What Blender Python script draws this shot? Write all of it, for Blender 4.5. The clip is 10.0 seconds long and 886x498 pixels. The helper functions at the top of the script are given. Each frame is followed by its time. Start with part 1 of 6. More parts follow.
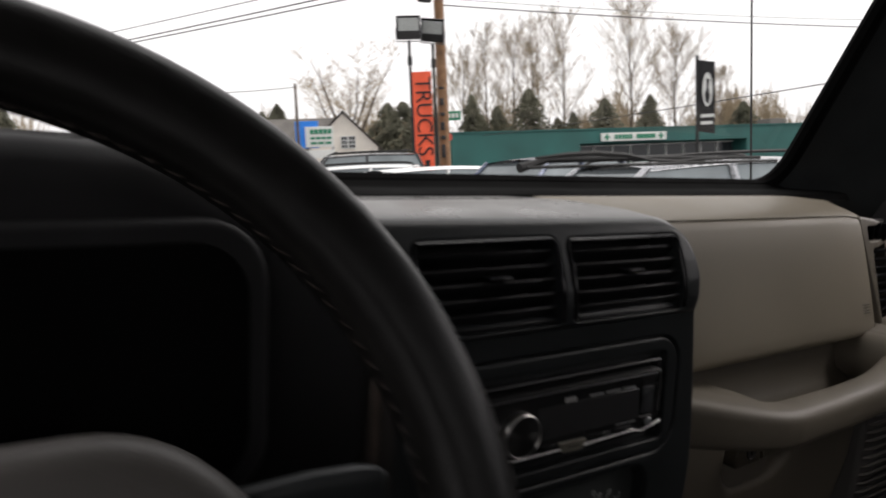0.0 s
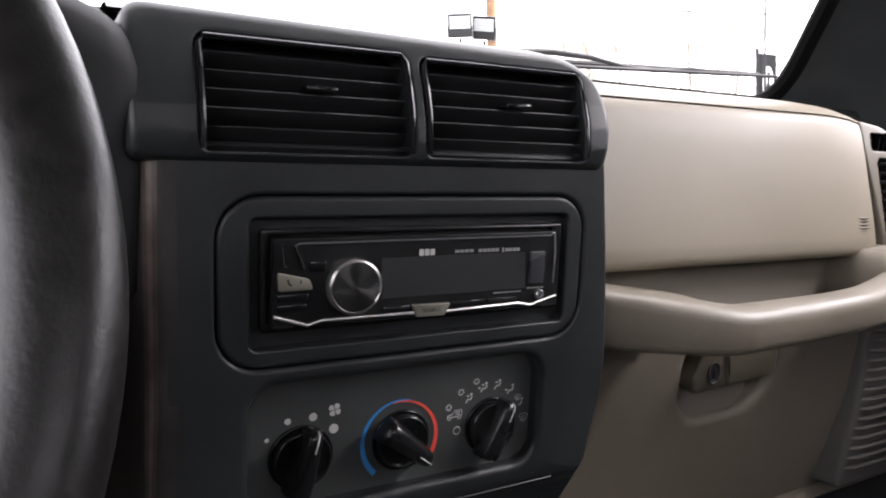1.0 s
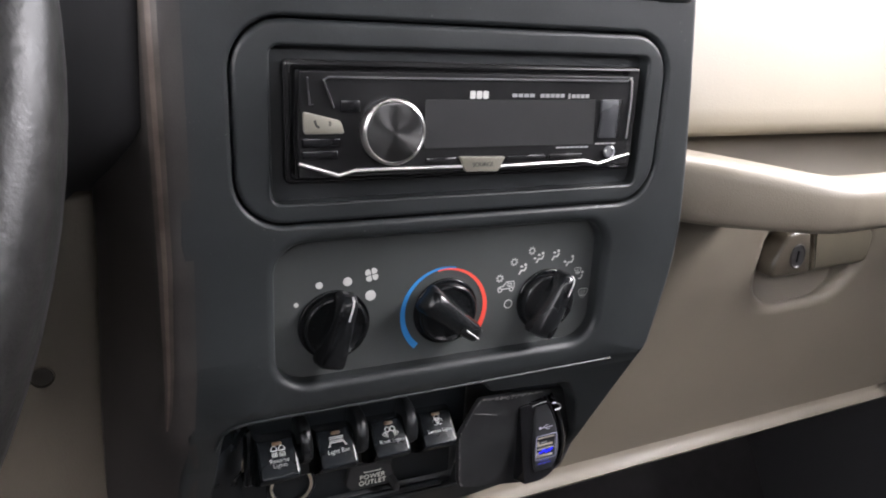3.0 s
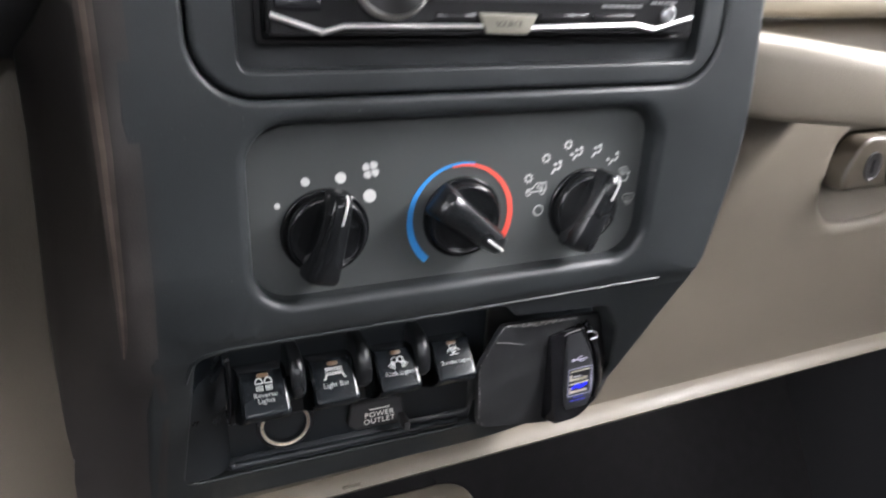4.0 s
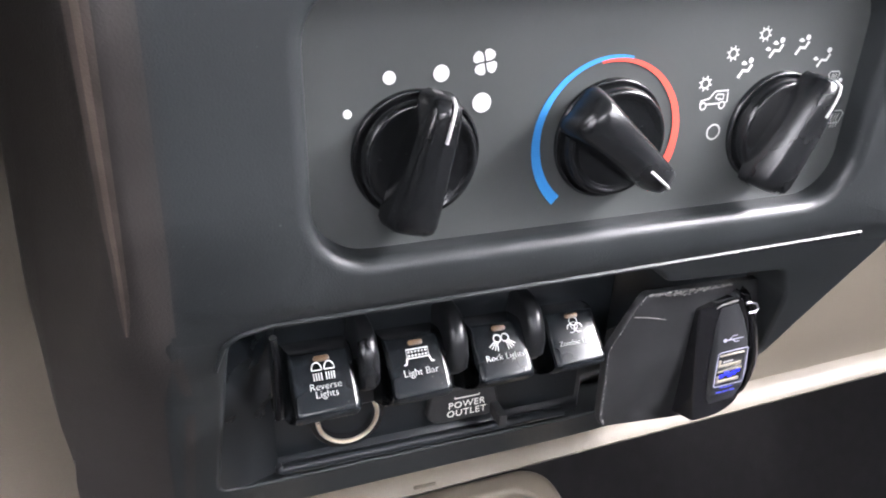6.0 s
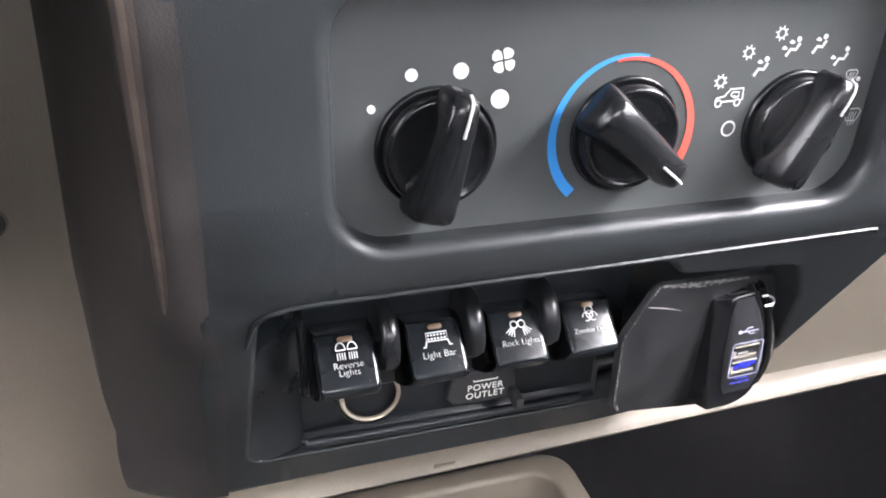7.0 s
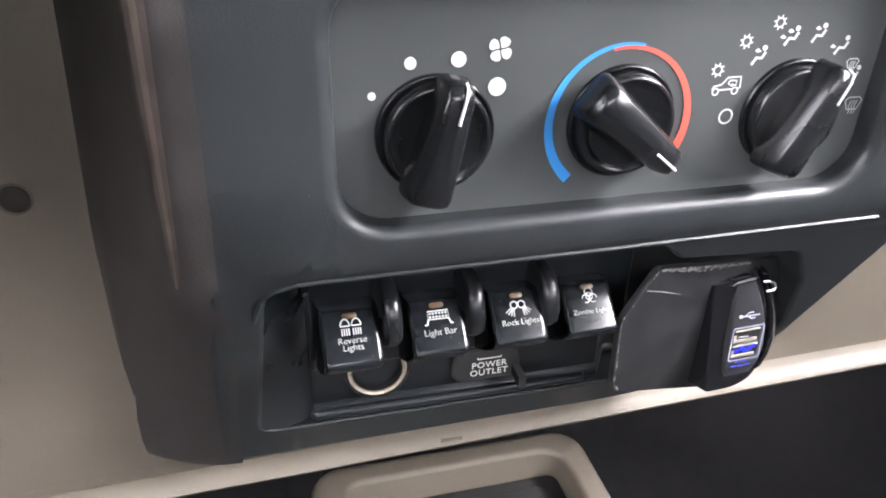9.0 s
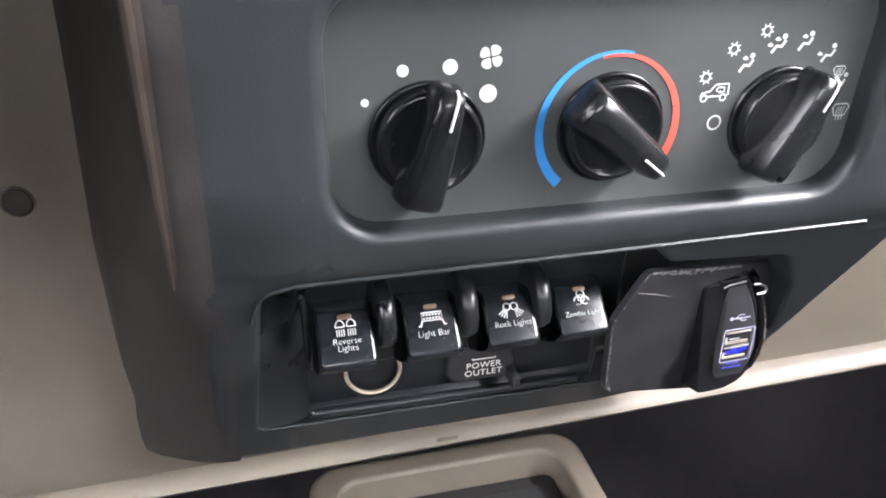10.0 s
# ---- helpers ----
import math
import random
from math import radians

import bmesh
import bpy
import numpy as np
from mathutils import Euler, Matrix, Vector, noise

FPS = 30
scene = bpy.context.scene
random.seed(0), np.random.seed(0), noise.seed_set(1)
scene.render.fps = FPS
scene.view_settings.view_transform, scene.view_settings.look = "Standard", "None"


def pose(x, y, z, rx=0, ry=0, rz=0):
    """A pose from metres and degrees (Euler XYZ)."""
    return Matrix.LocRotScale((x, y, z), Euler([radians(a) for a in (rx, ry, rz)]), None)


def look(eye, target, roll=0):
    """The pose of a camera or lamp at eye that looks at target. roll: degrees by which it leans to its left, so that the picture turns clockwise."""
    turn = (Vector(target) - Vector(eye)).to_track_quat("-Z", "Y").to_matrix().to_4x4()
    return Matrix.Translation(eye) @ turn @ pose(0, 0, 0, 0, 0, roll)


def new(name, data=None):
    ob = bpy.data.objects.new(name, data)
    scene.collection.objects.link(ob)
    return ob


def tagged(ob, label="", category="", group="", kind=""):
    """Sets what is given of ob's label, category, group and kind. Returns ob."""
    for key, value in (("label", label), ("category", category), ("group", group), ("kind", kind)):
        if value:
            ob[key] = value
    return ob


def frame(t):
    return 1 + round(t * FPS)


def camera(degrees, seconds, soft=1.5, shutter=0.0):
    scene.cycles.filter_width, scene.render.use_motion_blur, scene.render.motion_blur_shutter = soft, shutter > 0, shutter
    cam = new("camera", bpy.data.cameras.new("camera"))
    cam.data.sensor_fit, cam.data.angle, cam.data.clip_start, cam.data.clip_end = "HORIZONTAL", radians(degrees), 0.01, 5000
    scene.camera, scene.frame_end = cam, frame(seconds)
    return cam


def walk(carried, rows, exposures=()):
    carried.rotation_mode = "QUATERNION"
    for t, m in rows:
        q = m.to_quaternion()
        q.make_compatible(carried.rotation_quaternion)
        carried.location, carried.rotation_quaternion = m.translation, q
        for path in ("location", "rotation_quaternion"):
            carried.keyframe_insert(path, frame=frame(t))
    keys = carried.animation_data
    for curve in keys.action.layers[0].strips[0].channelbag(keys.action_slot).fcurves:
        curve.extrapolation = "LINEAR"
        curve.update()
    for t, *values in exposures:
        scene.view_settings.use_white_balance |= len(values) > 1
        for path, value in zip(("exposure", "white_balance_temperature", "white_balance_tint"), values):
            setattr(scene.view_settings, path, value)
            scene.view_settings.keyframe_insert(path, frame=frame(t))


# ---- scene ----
# A parked off-road car's cabin: from the driver's seat down to the switch bank of the centre console.

# the car stands on sloping ground: its own axes, x to the passenger, y ahead, z up
CAR = pose(0, 0, 1.15, 4.34, 3.14, -0.53)

cam = camera(64.0, 10.0, soft=1.9, shutter=0.4)
PATH = [
    (0, -0.3212, -0.3492, 0.2989, 81.65, -2.50, -32.74),
    (0.1, -0.2891, -0.3562, 0.2823, 81.55, -2.64, -31.27),
    (0.2, -0.2613, -0.3556, 0.2593, 81.59, -2.37, -30.17),
    (0.3, -0.2424, -0.3605, 0.2439, 81.55, -2.21, -29.94),
    (0.4, -0.2277, -0.3683, 0.2378, 81.68, -2.30, -29.90),
    (0.5, -0.2138, -0.3687, 0.2279, 81.61, -2.37, -29.71),
    (0.6, -0.1993, -0.3721, 0.2159, 81.56, -2.28, -29.61),
    (0.7, -0.1871, -0.3713, 0.2093, 81.50, -2.40, -29.47),
    (1, -0.1776, -0.3632, 0.1948, 81.57, -2.24, -28.39),
    (1.5, -0.1777, -0.3664, 0.1895, 81.62, -2.23, -26.39),
    (2, -0.1582, -0.3297, 0.1579, 76.29, -2.02, -25.84),
    (2.2, -0.1557, -0.3245, 0.1630, 74.75, -2.53, -25.86),
    (3.3, -0.1524, -0.3210, 0.1651, 72.04, -2.10, -23.05),
    (3.5, -0.1528, -0.3237, 0.1623, 71.40, -1.85, -22.72),
    (4, -0.1260, -0.2695, 0.1237, 67.92, -1.80, -22.40),
    (4.5, -0.1268, -0.2066, 0.0920, 65.49, -1.60, -22.30),
    (5, -0.1136, -0.1763, 0.0758, 64.96, -1.56, -21.56),
    (5.5, -0.1195, -0.1764, 0.0799, 64.60, -1.47, -20.74),
    (5.7, -0.1208, -0.1781, 0.0797, 64.77, -1.33, -20.42),
    (6.8, -0.1172, -0.1877, 0.0893, 62.35, -1.13, -15.85),
    (7, -0.1188, -0.1906, 0.0871, 63.07, -1.05, -16.34),
    (7.5, -0.1155, -0.1943, 0.0880, 62.39, -0.94, -15.20),
    (8, -0.1137, -0.1971, 0.0909, 61.86, -0.86, -14.62),
    (8.5, -0.1124, -0.1984, 0.0917, 61.47, -0.81, -14.25),
    (9, -0.1118, -0.2001, 0.0919, 61.37, -0.76, -13.93),
    (9.5, -0.1108, -0.2017, 0.0910, 61.19, -0.79, -13.69),
    (10, -0.1092, -0.2042, 0.0953, 61.29, -0.81, -13.61),
]
EXPOSURES = [
    (0, 0.42, 6500, 15), (0.3, 0.5, 6500, 16), (0.6, 1.55, 6500, 18), (1.0, 2.8, 6250, 19), (1.5, 3.35, 6200, 17), (2.0, 4.24, 6200, 17), (3.5, 4.2, 6200, 15),
    (4.0, 4.74, 6100, 14), (4.5, 5.04, 6050, 16), (5.5, 5.49, 6050, 17), (7.5, 5.49, 6100, 17), (10.0, 5.49, 6100, 17),
]
walk(cam, [(t, CAR @ pose(x, y, z, a, b, c)) for t, x, y, z, a, b, c in PATH], EXPOSURES)

# ---- light: an overcast day ----
world = bpy.data.worlds.new("overcast_sky")
scene.world = world
world.use_nodes = True
wn, wl = world.node_tree.nodes, world.node_tree.links
sky = wn.new("ShaderNodeTexSky")
sky.sky_type = "NISHITA"
sky.sun_disc = False
sky.sun_elevation, sky.sun_rotation = radians(44), radians(115)
sky.air_density, sky.dust_density = 1.0, 4.0
grey = wn.new("ShaderNodeHueSaturation")
grey.inputs["Saturation"].default_value = 0.04
cloud = wn.new("ShaderNodeMix")
cloud.data_type = "RGBA"
cloud.inputs["Factor"].default_value = 0.72
cloud.inputs["B"].default_value = (7.5, 7.3, 7.1, 1)
wl.new(sky.outputs["Color"], grey.inputs["Color"])
wl.new(grey.outputs["Color"], cloud.inputs["A"])
wl.new(cloud.outputs["Result"], wn["Background"].inputs["Color"])
wn["Background"].inputs["Strength"].default_value = 0.15

sun_data = bpy.data.lights.new("sun", "SUN")
sun_data.energy, sun_data.angle, sun_data.color = 1.5, radians(50), (1.0, 0.95, 0.88)
sun = new("sun", sun_data)
sun.matrix_world = look((13, -6, 14), (0, 0, 0))


# ---- materials ----
def mat(name, color, rough=0.5, metal=0.0, grain=0.0, grain_size=900.0, vary=0.15, vary_size=14.0, ior=1.45, coat=0.0, rough_vary=0.08):
    """Principled surface with colour drift at a large scale and fine relief at a small one; sizes are per metre."""
    m = bpy.data.materials.new(name)
    m.use_nodes = True
    n, l = m.node_tree.nodes, m.node_tree.links
    p = n["Principled BSDF"]
    p.inputs["Metallic"].default_value = metal
    p.inputs["IOR"].default_value = ior
    p.inputs["Coat Weight"].default_value = coat
    co = n.new("ShaderNodeTexCoord")
    big = n.new("ShaderNodeTexNoise")
    big.inputs["Scale"].default_value, big.inputs["Detail"].default_value = vary_size, 6
    l.new(co.outputs["Object"], big.inputs["Vector"])
    ramp = n.new("ShaderNodeMapRange")
    ramp.inputs["To Min"].default_value, ramp.inputs["To Max"].default_value = 1 - vary, 1 + vary
    ramp.inputs["From Min"].default_value, ramp.inputs["From Max"].default_value = 0.3, 0.7
    l.new(big.outputs["Fac"], ramp.inputs["Value"])
    mul = n.new("ShaderNodeVectorMath")
    mul.operation = "SCALE"
    mul.inputs[0].default_value = color[:3]
    l.new(ramp.outputs["Result"], mul.inputs["Scale"])
    l.new(mul.outputs["Vector"], p.inputs["Base Color"])
    rr = n.new("ShaderNodeMapRange")
    rr.inputs["From Min"].default_value, rr.inputs["From Max"].default_value = 0.3, 0.7
    rr.inputs["To Min"].default_value, rr.inputs["To Max"].default_value = max(0.02, rough - rough_vary), min(1, rough + rough_vary)
    l.new(big.outputs["Fac"], rr.inputs["Value"])
    l.new(rr.outputs["Result"], p.inputs["Roughness"])
    if grain:
        fine = n.new("ShaderNodeTexNoise")
        fine.inputs["Scale"].default_value, fine.inputs["Detail"].default_value = grain_size, 3
        l.new(co.outputs["Object"], fine.inputs["Vector"])
        bump = n.new("ShaderNodeBump")
        bump.inputs["Strength"].default_value, bump.inputs["Distance"].default_value = grain, 0.35 / grain_size
        l.new(fine.outputs["Fac"], bump.inputs["Height"])
        l.new(bump.outputs["Normal"], p.inputs["Normal"])
    return m


def dusty(m, color=(0.30, 0.29, 0.27), amount=0.25, size=700.0, cut=0.70):
    """Specks of pale dust over a finished material."""
    n, l = m.node_tree.nodes, m.node_tree.links
    p = n["Principled BSDF"]
    base = p.inputs["Base Color"].links[0].from_socket
    co = n.new("ShaderNodeTexCoord")
    v = n.new("ShaderNodeTexNoise")
    v.inputs["Scale"].default_value, v.inputs["Detail"].default_value = size, 2
    l.new(co.outputs["Object"], v.inputs["Vector"])
    patch = n.new("ShaderNodeTexNoise")
    patch.inputs["Scale"].default_value, patch.inputs["Detail"].default_value = 35, 4
    l.new(co.outputs["Object"], patch.inputs["Vector"])
    a = n.new("ShaderNodeMapRange")
    a.inputs["From Min"].default_value, a.inputs["From Max"].default_value = cut, cut + 0.08
    l.new(v.outputs["Fac"], a.inputs["Value"])
    b = n.new("ShaderNodeMapRange")
    b.inputs["From Min"].default_value, b.inputs["From Max"].default_value = 0.45, 0.7
    b.inputs["To Max"].default_value = amount
    l.new(patch.outputs["Fac"], b.inputs["Value"])
    mu = n.new("ShaderNodeMath")
    mu.operation = "MULTIPLY"
    l.new(a.outputs["Result"], mu.inputs[0])
    l.new(b.outputs["Result"], mu.inputs[1])
    mix = n.new("ShaderNodeMix")
    mix.data_type = "RGBA"
    mix.inputs["B"].default_value = (*color, 1)
    l.new(mu.outputs[0], mix.inputs["Factor"])
    l.new(base, mix.inputs["A"])
    l.new(mix.outputs["Result"], p.inputs["Base Color"])
    return m


def glow(name, color, strength):
    m = mat(name, color, 0.4)
    p = m.node_tree.nodes["Principled BSDF"]
    p.inputs["Emission Color"].default_value = (*color, 1)
    p.inputs["Emission Strength"].default_value = strength
    return m


def clear_glass(name, tint=(0.95, 0.97, 0.96)):
    """A thin pane: mostly clear, with the gloss of glass."""
    m = bpy.data.materials.new(name)
    m.use_nodes = True
    n, l = m.node_tree.nodes, m.node_tree.links
    n.remove(n["Principled BSDF"])
    tr, gl, mx, fr = n.new("ShaderNodeBsdfTransparent"), n.new("ShaderNodeBsdfGlossy"), n.new("ShaderNodeMixShader"), n.new("ShaderNodeFresnel")
    tr.inputs["Color"].default_value = (*tint, 1)
    gl.inputs["Roughness"].default_value = 0.02
    l.new(fr.outputs["Fac"], mx.inputs["Fac"])
    l.new(tr.outputs["BSDF"], mx.inputs[1])
    l.new(gl.outputs["BSDF"], mx.inputs[2])
    l.new(mx.outputs["Shader"], n["Material Output"].inputs["Surface"])
    return m


BLACK = dusty(mat("black_grained_plastic", (0.0196, 0.0224, 0.0234), 0.40, grain=0.45, grain_size=1700, vary=0.18, vary_size=25, rough_vary=0.03))
PAD = mat("grey_black_pad_skin", (0.115, 0.110, 0.103), 0.32, grain=0.12, grain_size=1200, vary=0.12, vary_size=20, ior=1.5)
BLACK_FACE = mat("matt_black_panel", (0.0548, 0.0594, 0.0582), 0.36, grain=0.18, grain_size=2200, vary=0.12)
GLOSS = dusty(mat("glossy_black_plastic", (0.008, 0.008, 0.009), 0.18, grain=0.04, grain_size=600, vary=0.2), amount=0.15)
KNOB = dusty(mat("worn_black_knob_plastic", (0.0085, 0.0092, 0.0100), 0.25, grain=0.08, grain_size=500, vary=0.2), amount=0.2)
PIANO = mat("piano_black", (0.018, 0.018, 0.0185), 0.16, vary=0.15, vary_size=40)
BEIGE = mat("tan_grained_plastic", (0.153, 0.133, 0.103), 0.46, grain=0.5, grain_size=1000, vary=0.09, vary_size=14)
BEIGE_SOFT = mat("tan_soft_dash_skin", (0.212, 0.184, 0.138), 0.50, grain=0.22, grain_size=800, vary=0.07, vary_size=7)
CARPET = mat("black_carpet", (0.016, 0.015, 0.016), 0.95, grain=0.9, grain_size=700, vary=0.35, vary_size=60)
RUBBER = mat("black_rubber", (0.018, 0.018, 0.018), 0.7, grain=0.2, grain_size=400)
LEATHER = mat("black_leather_rim", (0.010, 0.0095, 0.009), 0.36, grain=0.22, grain_size=620, vary=0.25, vary_size=160, rough_vary=0.05)
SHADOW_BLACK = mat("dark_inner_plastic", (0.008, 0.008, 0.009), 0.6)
CHROME = mat("bright_chrome", (0.80, 0.80, 0.80), 0.14, 1.0, vary=0.03)
BRASS = mat("nickel_socket_ring", (0.80, 0.70, 0.55), 0.32, 0.7, grain=0.1, grain_size=900, vary=0.12, vary_size=90)
SATIN_BRIGHT = mat("satin_bright_trim", (0.82, 0.81, 0.79), 0.36, 1.0, vary=0.04)
STEEL = mat("galvanised_steel", (0.42, 0.43, 0.44), 0.4, 0.9)
SILVER = mat("satin_silver_button", (0.30, 0.285, 0.235), 0.38, 0.3, vary=0.06)
PRINT = mat("white_print", (0.52, 0.52, 0.505), 0.6, vary=0.05)
PRINT_DIM = mat("grey_print", (0.29, 0.29, 0.29), 0.6, vary=0.05)
PRINT_BLUE = mat("blue_print", (0.030, 0.210, 0.520), 0.55, vary=0.05)
PRINT_RED = mat("red_print", (0.690, 0.075, 0.050), 0.55, vary=0.05)
AMBER = mat("unlit_amber_lens", (0.085, 0.050, 0.024), 0.40, vary=0.1)
DISPLAY = mat("switched_off_display", (0.040, 0.040, 0.041), 0.22, vary=0.07, vary_size=25, rough_vary=0.02)
BLUE_LED = glow("blue_led", (0.015, 0.02, 0.9), 0.06)
BLUE_GLOW = glow("blue_lit_outline", (0.32, 0.32, 0.41), 0.020)
BLUE_PRINT = glow("blue_lit_print", (0.05, 0.06, 0.42), 0.02)
WINDSHIELD = clear_glass("windshield_glass")
COWL = mat("matt_black_cowl", (0.0035, 0.0035, 0.0035), 0.85, grain=0.2, ior=1.12)
HOOD_BLACK = mat("matt_black_hood", (0.018, 0.018, 0.019), 0.6, grain=0.3, grain_size=1200, ior=1.3)
HEADLINER = mat("dark_top_fabric", (0.030, 0.030, 0.032), 0.9, grain=0.4, grain_size=500)


# ---- shape helpers ----
def V(*a):
    return Vector(a)


def finish(bm, angle=38):
    bmesh.ops.remove_doubles(bm, verts=bm.verts, dist=1e-6)
    bmesh.ops.recalc_face_normals(bm, faces=bm.faces)
    lim = radians(angle)
    for f in bm.faces:
        f.smooth = True
    for e in bm.edges:
        if len(e.link_faces) == 2 and e.calc_face_angle(0) > lim:
            e.smooth = False


def part(name, bm, material, parent=None, label="", weighted=False, angle=38, fix=True):
    """Link a bmesh as ONE mesh object, under a thing or a part."""
    if fix:
        finish(bm, angle)
    me = bpy.data.meshes.new(name)
    bm.to_mesh(me)
    bm.free()
    me.materials.append(material)
    ob = new(name, me)
    if weighted:
        w = ob.modifiers.new("even_normals", "WEIGHTED_NORMAL")
        w.keep_sharp, w.weight = True, 90
    if parent:
        ob.parent = parent
    return tagged(ob, label)


CABIN = []


def thing(name, label, category, group="", kind="", cabin=True):
    """An Empty at a thing's base."""
    ob = tagged(new(name), label, category, group, kind)
    ob.empty_display_size = 0.05
    if cabin:
        CABIN.append(ob)
    return ob


def rrect(x0, x1, z0, z1, r, n=6):
    """A rounded rectangle as points (x, z), anticlockwise."""
    pts = []
    for cx, cz, a0 in ((x1 - r, z1 - r, 0), (x0 + r, z1 - r, 90), (x0 + r, z0 + r, 180), (x1 - r, z0 + r, 270)):
        for i in range(n + 1):
            a = radians(a0 + 90 * i / n)
            pts.append((cx + r * math.cos(a), cz + r * math.sin(a)))
    return pts


def inset(loop, d):
    """A loop moved inwards by d along its corner normals."""
    out = []
    n = len(loop)
    for i in range(n):
        p, a, b = Vector(loop[i]), Vector(loop[i - 1]), Vector(loop[(i + 1) % n])
        u, v = (p - a), (b - p)
        u = u.normalized() if u.length > 1e-9 else v.normalized()
        v = v.normalized() if v.length > 1e-9 else u
        nu, nv = Vector((-u.y, u.x)), Vector((-v.y, v.x))
        m = nu + nv
        m = m.normalized() if m.length > 1e-6 else nu
        k = d / max(0.35, m.dot(nu))
        out.append((p.x + m.x * k, p.y + m.y * k))
    return out


def bridge(bm, a, b, closed=True):
    n = len(a)
    for i in range(n if closed else n - 1):
        j = (i + 1) % n
        q = [a[i], a[j], b[j], b[i]]
        if len(set(q)) == 4:
            bm.faces.new(q)


def ring_verts(bm, loop, y, place=None):
    out = []
    for x, z in loop:
        p = Vector((x, y(x, z) if callable(y) else y, z))
        out.append(bm.verts.new(place @ p if place else p))
    return out


def slab(bm, loop, y0, y1, bev=0.001, seg=3, place=None, back=False):
    """A plate with the outline loop in (x, z): its front at y0 with rounded edges, its back at y1."""
    depth = (lambda x, z, d: y0(x, z) + d) if callable(y0) else (lambda x, z, d: y0 + d)
    rings = []
    for i in range(seg + 1):
        a = math.pi / 2 * i / seg
        L = inset(loop, bev * (1 - math.sin(a)))
        d = bev * (1 - math.cos(a))
        rings.append(ring_verts(bm, L, lambda x, z, d=d: depth(x, z, d), place))
    rings.append(ring_verts(bm, loop, y1, place))
    for a, b in zip(rings, rings[1:]):
        bridge(bm, a, b)
    bm.faces.new(rings[0])
    if back:
        bm.faces.new(rings[-1])
    return bm


def box(bm, a, b, bev=0.0, seg=2, place=None):
    """A box between two corners, with rounded edges."""
    a, b = Vector(a), Vector(b)
    c, s = (a + b) / 2, (b - a)
    m = Matrix.Translation(c) @ Matrix.Diagonal((abs(s.x), abs(s.y), abs(s.z), 1))
    r = bmesh.ops.create_cube(bm, size=1, matrix=(place @ m) if place else m)
    if bev:
        es = {e for v in r["verts"] for e in v.link_edges}
        bmesh.ops.bevel(bm, geom=list(es), offset=bev, segments=seg, affect="EDGES", profile=0.5)
    return bm


def lathe(bm, prof, place, n=40, cap=True):
    """A profile (radius, height) turned about the local z of place."""
    rings = []
    for r, h in prof:
        rings.append([bm.verts.new(place @ Vector((r * math.cos(2 * math.pi * i / n), r * math.sin(2 * math.pi * i / n), h))) for i in range(n)])
    for a, b in zip(rings, rings[1:]):
        bridge(bm, a, b)
    if cap:
        if prof[0][0] > 0:
            bm.faces.new(rings[0])
        if prof[-1][0] > 0:
            bm.faces.new(rings[-1])
    return bm


def sweep(bm, path, radius, n=10, closed=False, flat=1.0, up=None, caps=True):
    """A tube along a path; radius is a number or one for each point; flat squeezes its second axis."""
    path = [Vector(p) for p in path]
    m = len(path)
    rings = []
    ref = Vector(up) if up else None
    for i, p in enumerate(path):
        a = path[i - 1] if (i or closed) else p
        b = path[(i + 1) % m] if (i < m - 1 or closed) else p
        t = (b - a).normalized()
        if ref is None:
            ref = t.orthogonal()
        u = (ref - t * ref.dot(t)).normalized()
        if not up:
            ref = u
        w = t.cross(u)
        r = radius[i] if isinstance(radius, (list, tuple)) else radius
        rings.append([bm.verts.new(p + r * (u * math.cos(2 * math.pi * k / n) + w * flat * math.sin(2 * math.pi * k / n))) for k in range(n)])
    for a, b in zip(rings, rings[1:]):
        bridge(bm, a, b)
    if closed:
        bridge(bm, rings[-1], rings[0])
    elif caps:
        bm.faces.new(rings[0])
        bm.faces.new(rings[-1])
    return bm


def skin(bm, rows, closed=False):
    """A sheet through rows of points."""
    vs = [[bm.verts.new(p) for p in r] for r in rows]
    for a, b in zip(vs, vs[1:]):
        bridge(bm, a, b, closed)
    return vs


def smooth_line(pts, n=6):
    """A Catmull-Rom line through points."""
    P = [Vector(p) for p in pts]
    P = [P[0] * 2 - P[1]] + P + [P[-1] * 2 - P[-2]]
    out = []
    for i in range(1, len(P) - 2):
        for k in range(n):
            t = k / n
            a, b, c, d = P[i - 1], P[i], P[i + 1], P[i + 2]
            out.append(0.5 * ((2 * b) + (c - a) * t + (2 * a - 5 * b + 4 * c - d) * t * t + (3 * b - a - 3 * c + d) * t ** 3))
    out.append(P[-2])
    return out


def interp(x, table):
    """Linear between rows (x, y) in rising x."""
    if x <= table[0][0]:
        return table[0][1]
    for (a, b), (c, d) in zip(table, table[1:]):
        if x <= c:
            return b + (d - b) * (x - a) / (c - a)
    return table[-1][1]


def lettering(text, size, align="CENTER", spread=1.0, thin=0.012):
    """A mesh of letters in the built-in font, in its own x, y plane."""
    cu = bpy.data.curves.new("letters", "FONT")
    cu.body, cu.size, cu.align_x, cu.align_y, cu.space_line, cu.space_character = text, size, align, "CENTER", 0.78, spread
    cu.resolution_u, cu.extrude, cu.offset = 3, 0.00008, -thin * size
    ob = new("letters", cu)
    bpy.context.view_layer.update()
    me = bpy.data.meshes.new_from_object(ob.evaluated_get(bpy.context.evaluated_depsgraph_get()))
    bpy.data.objects.remove(ob)
    bpy.data.curves.remove(cu)
    return me


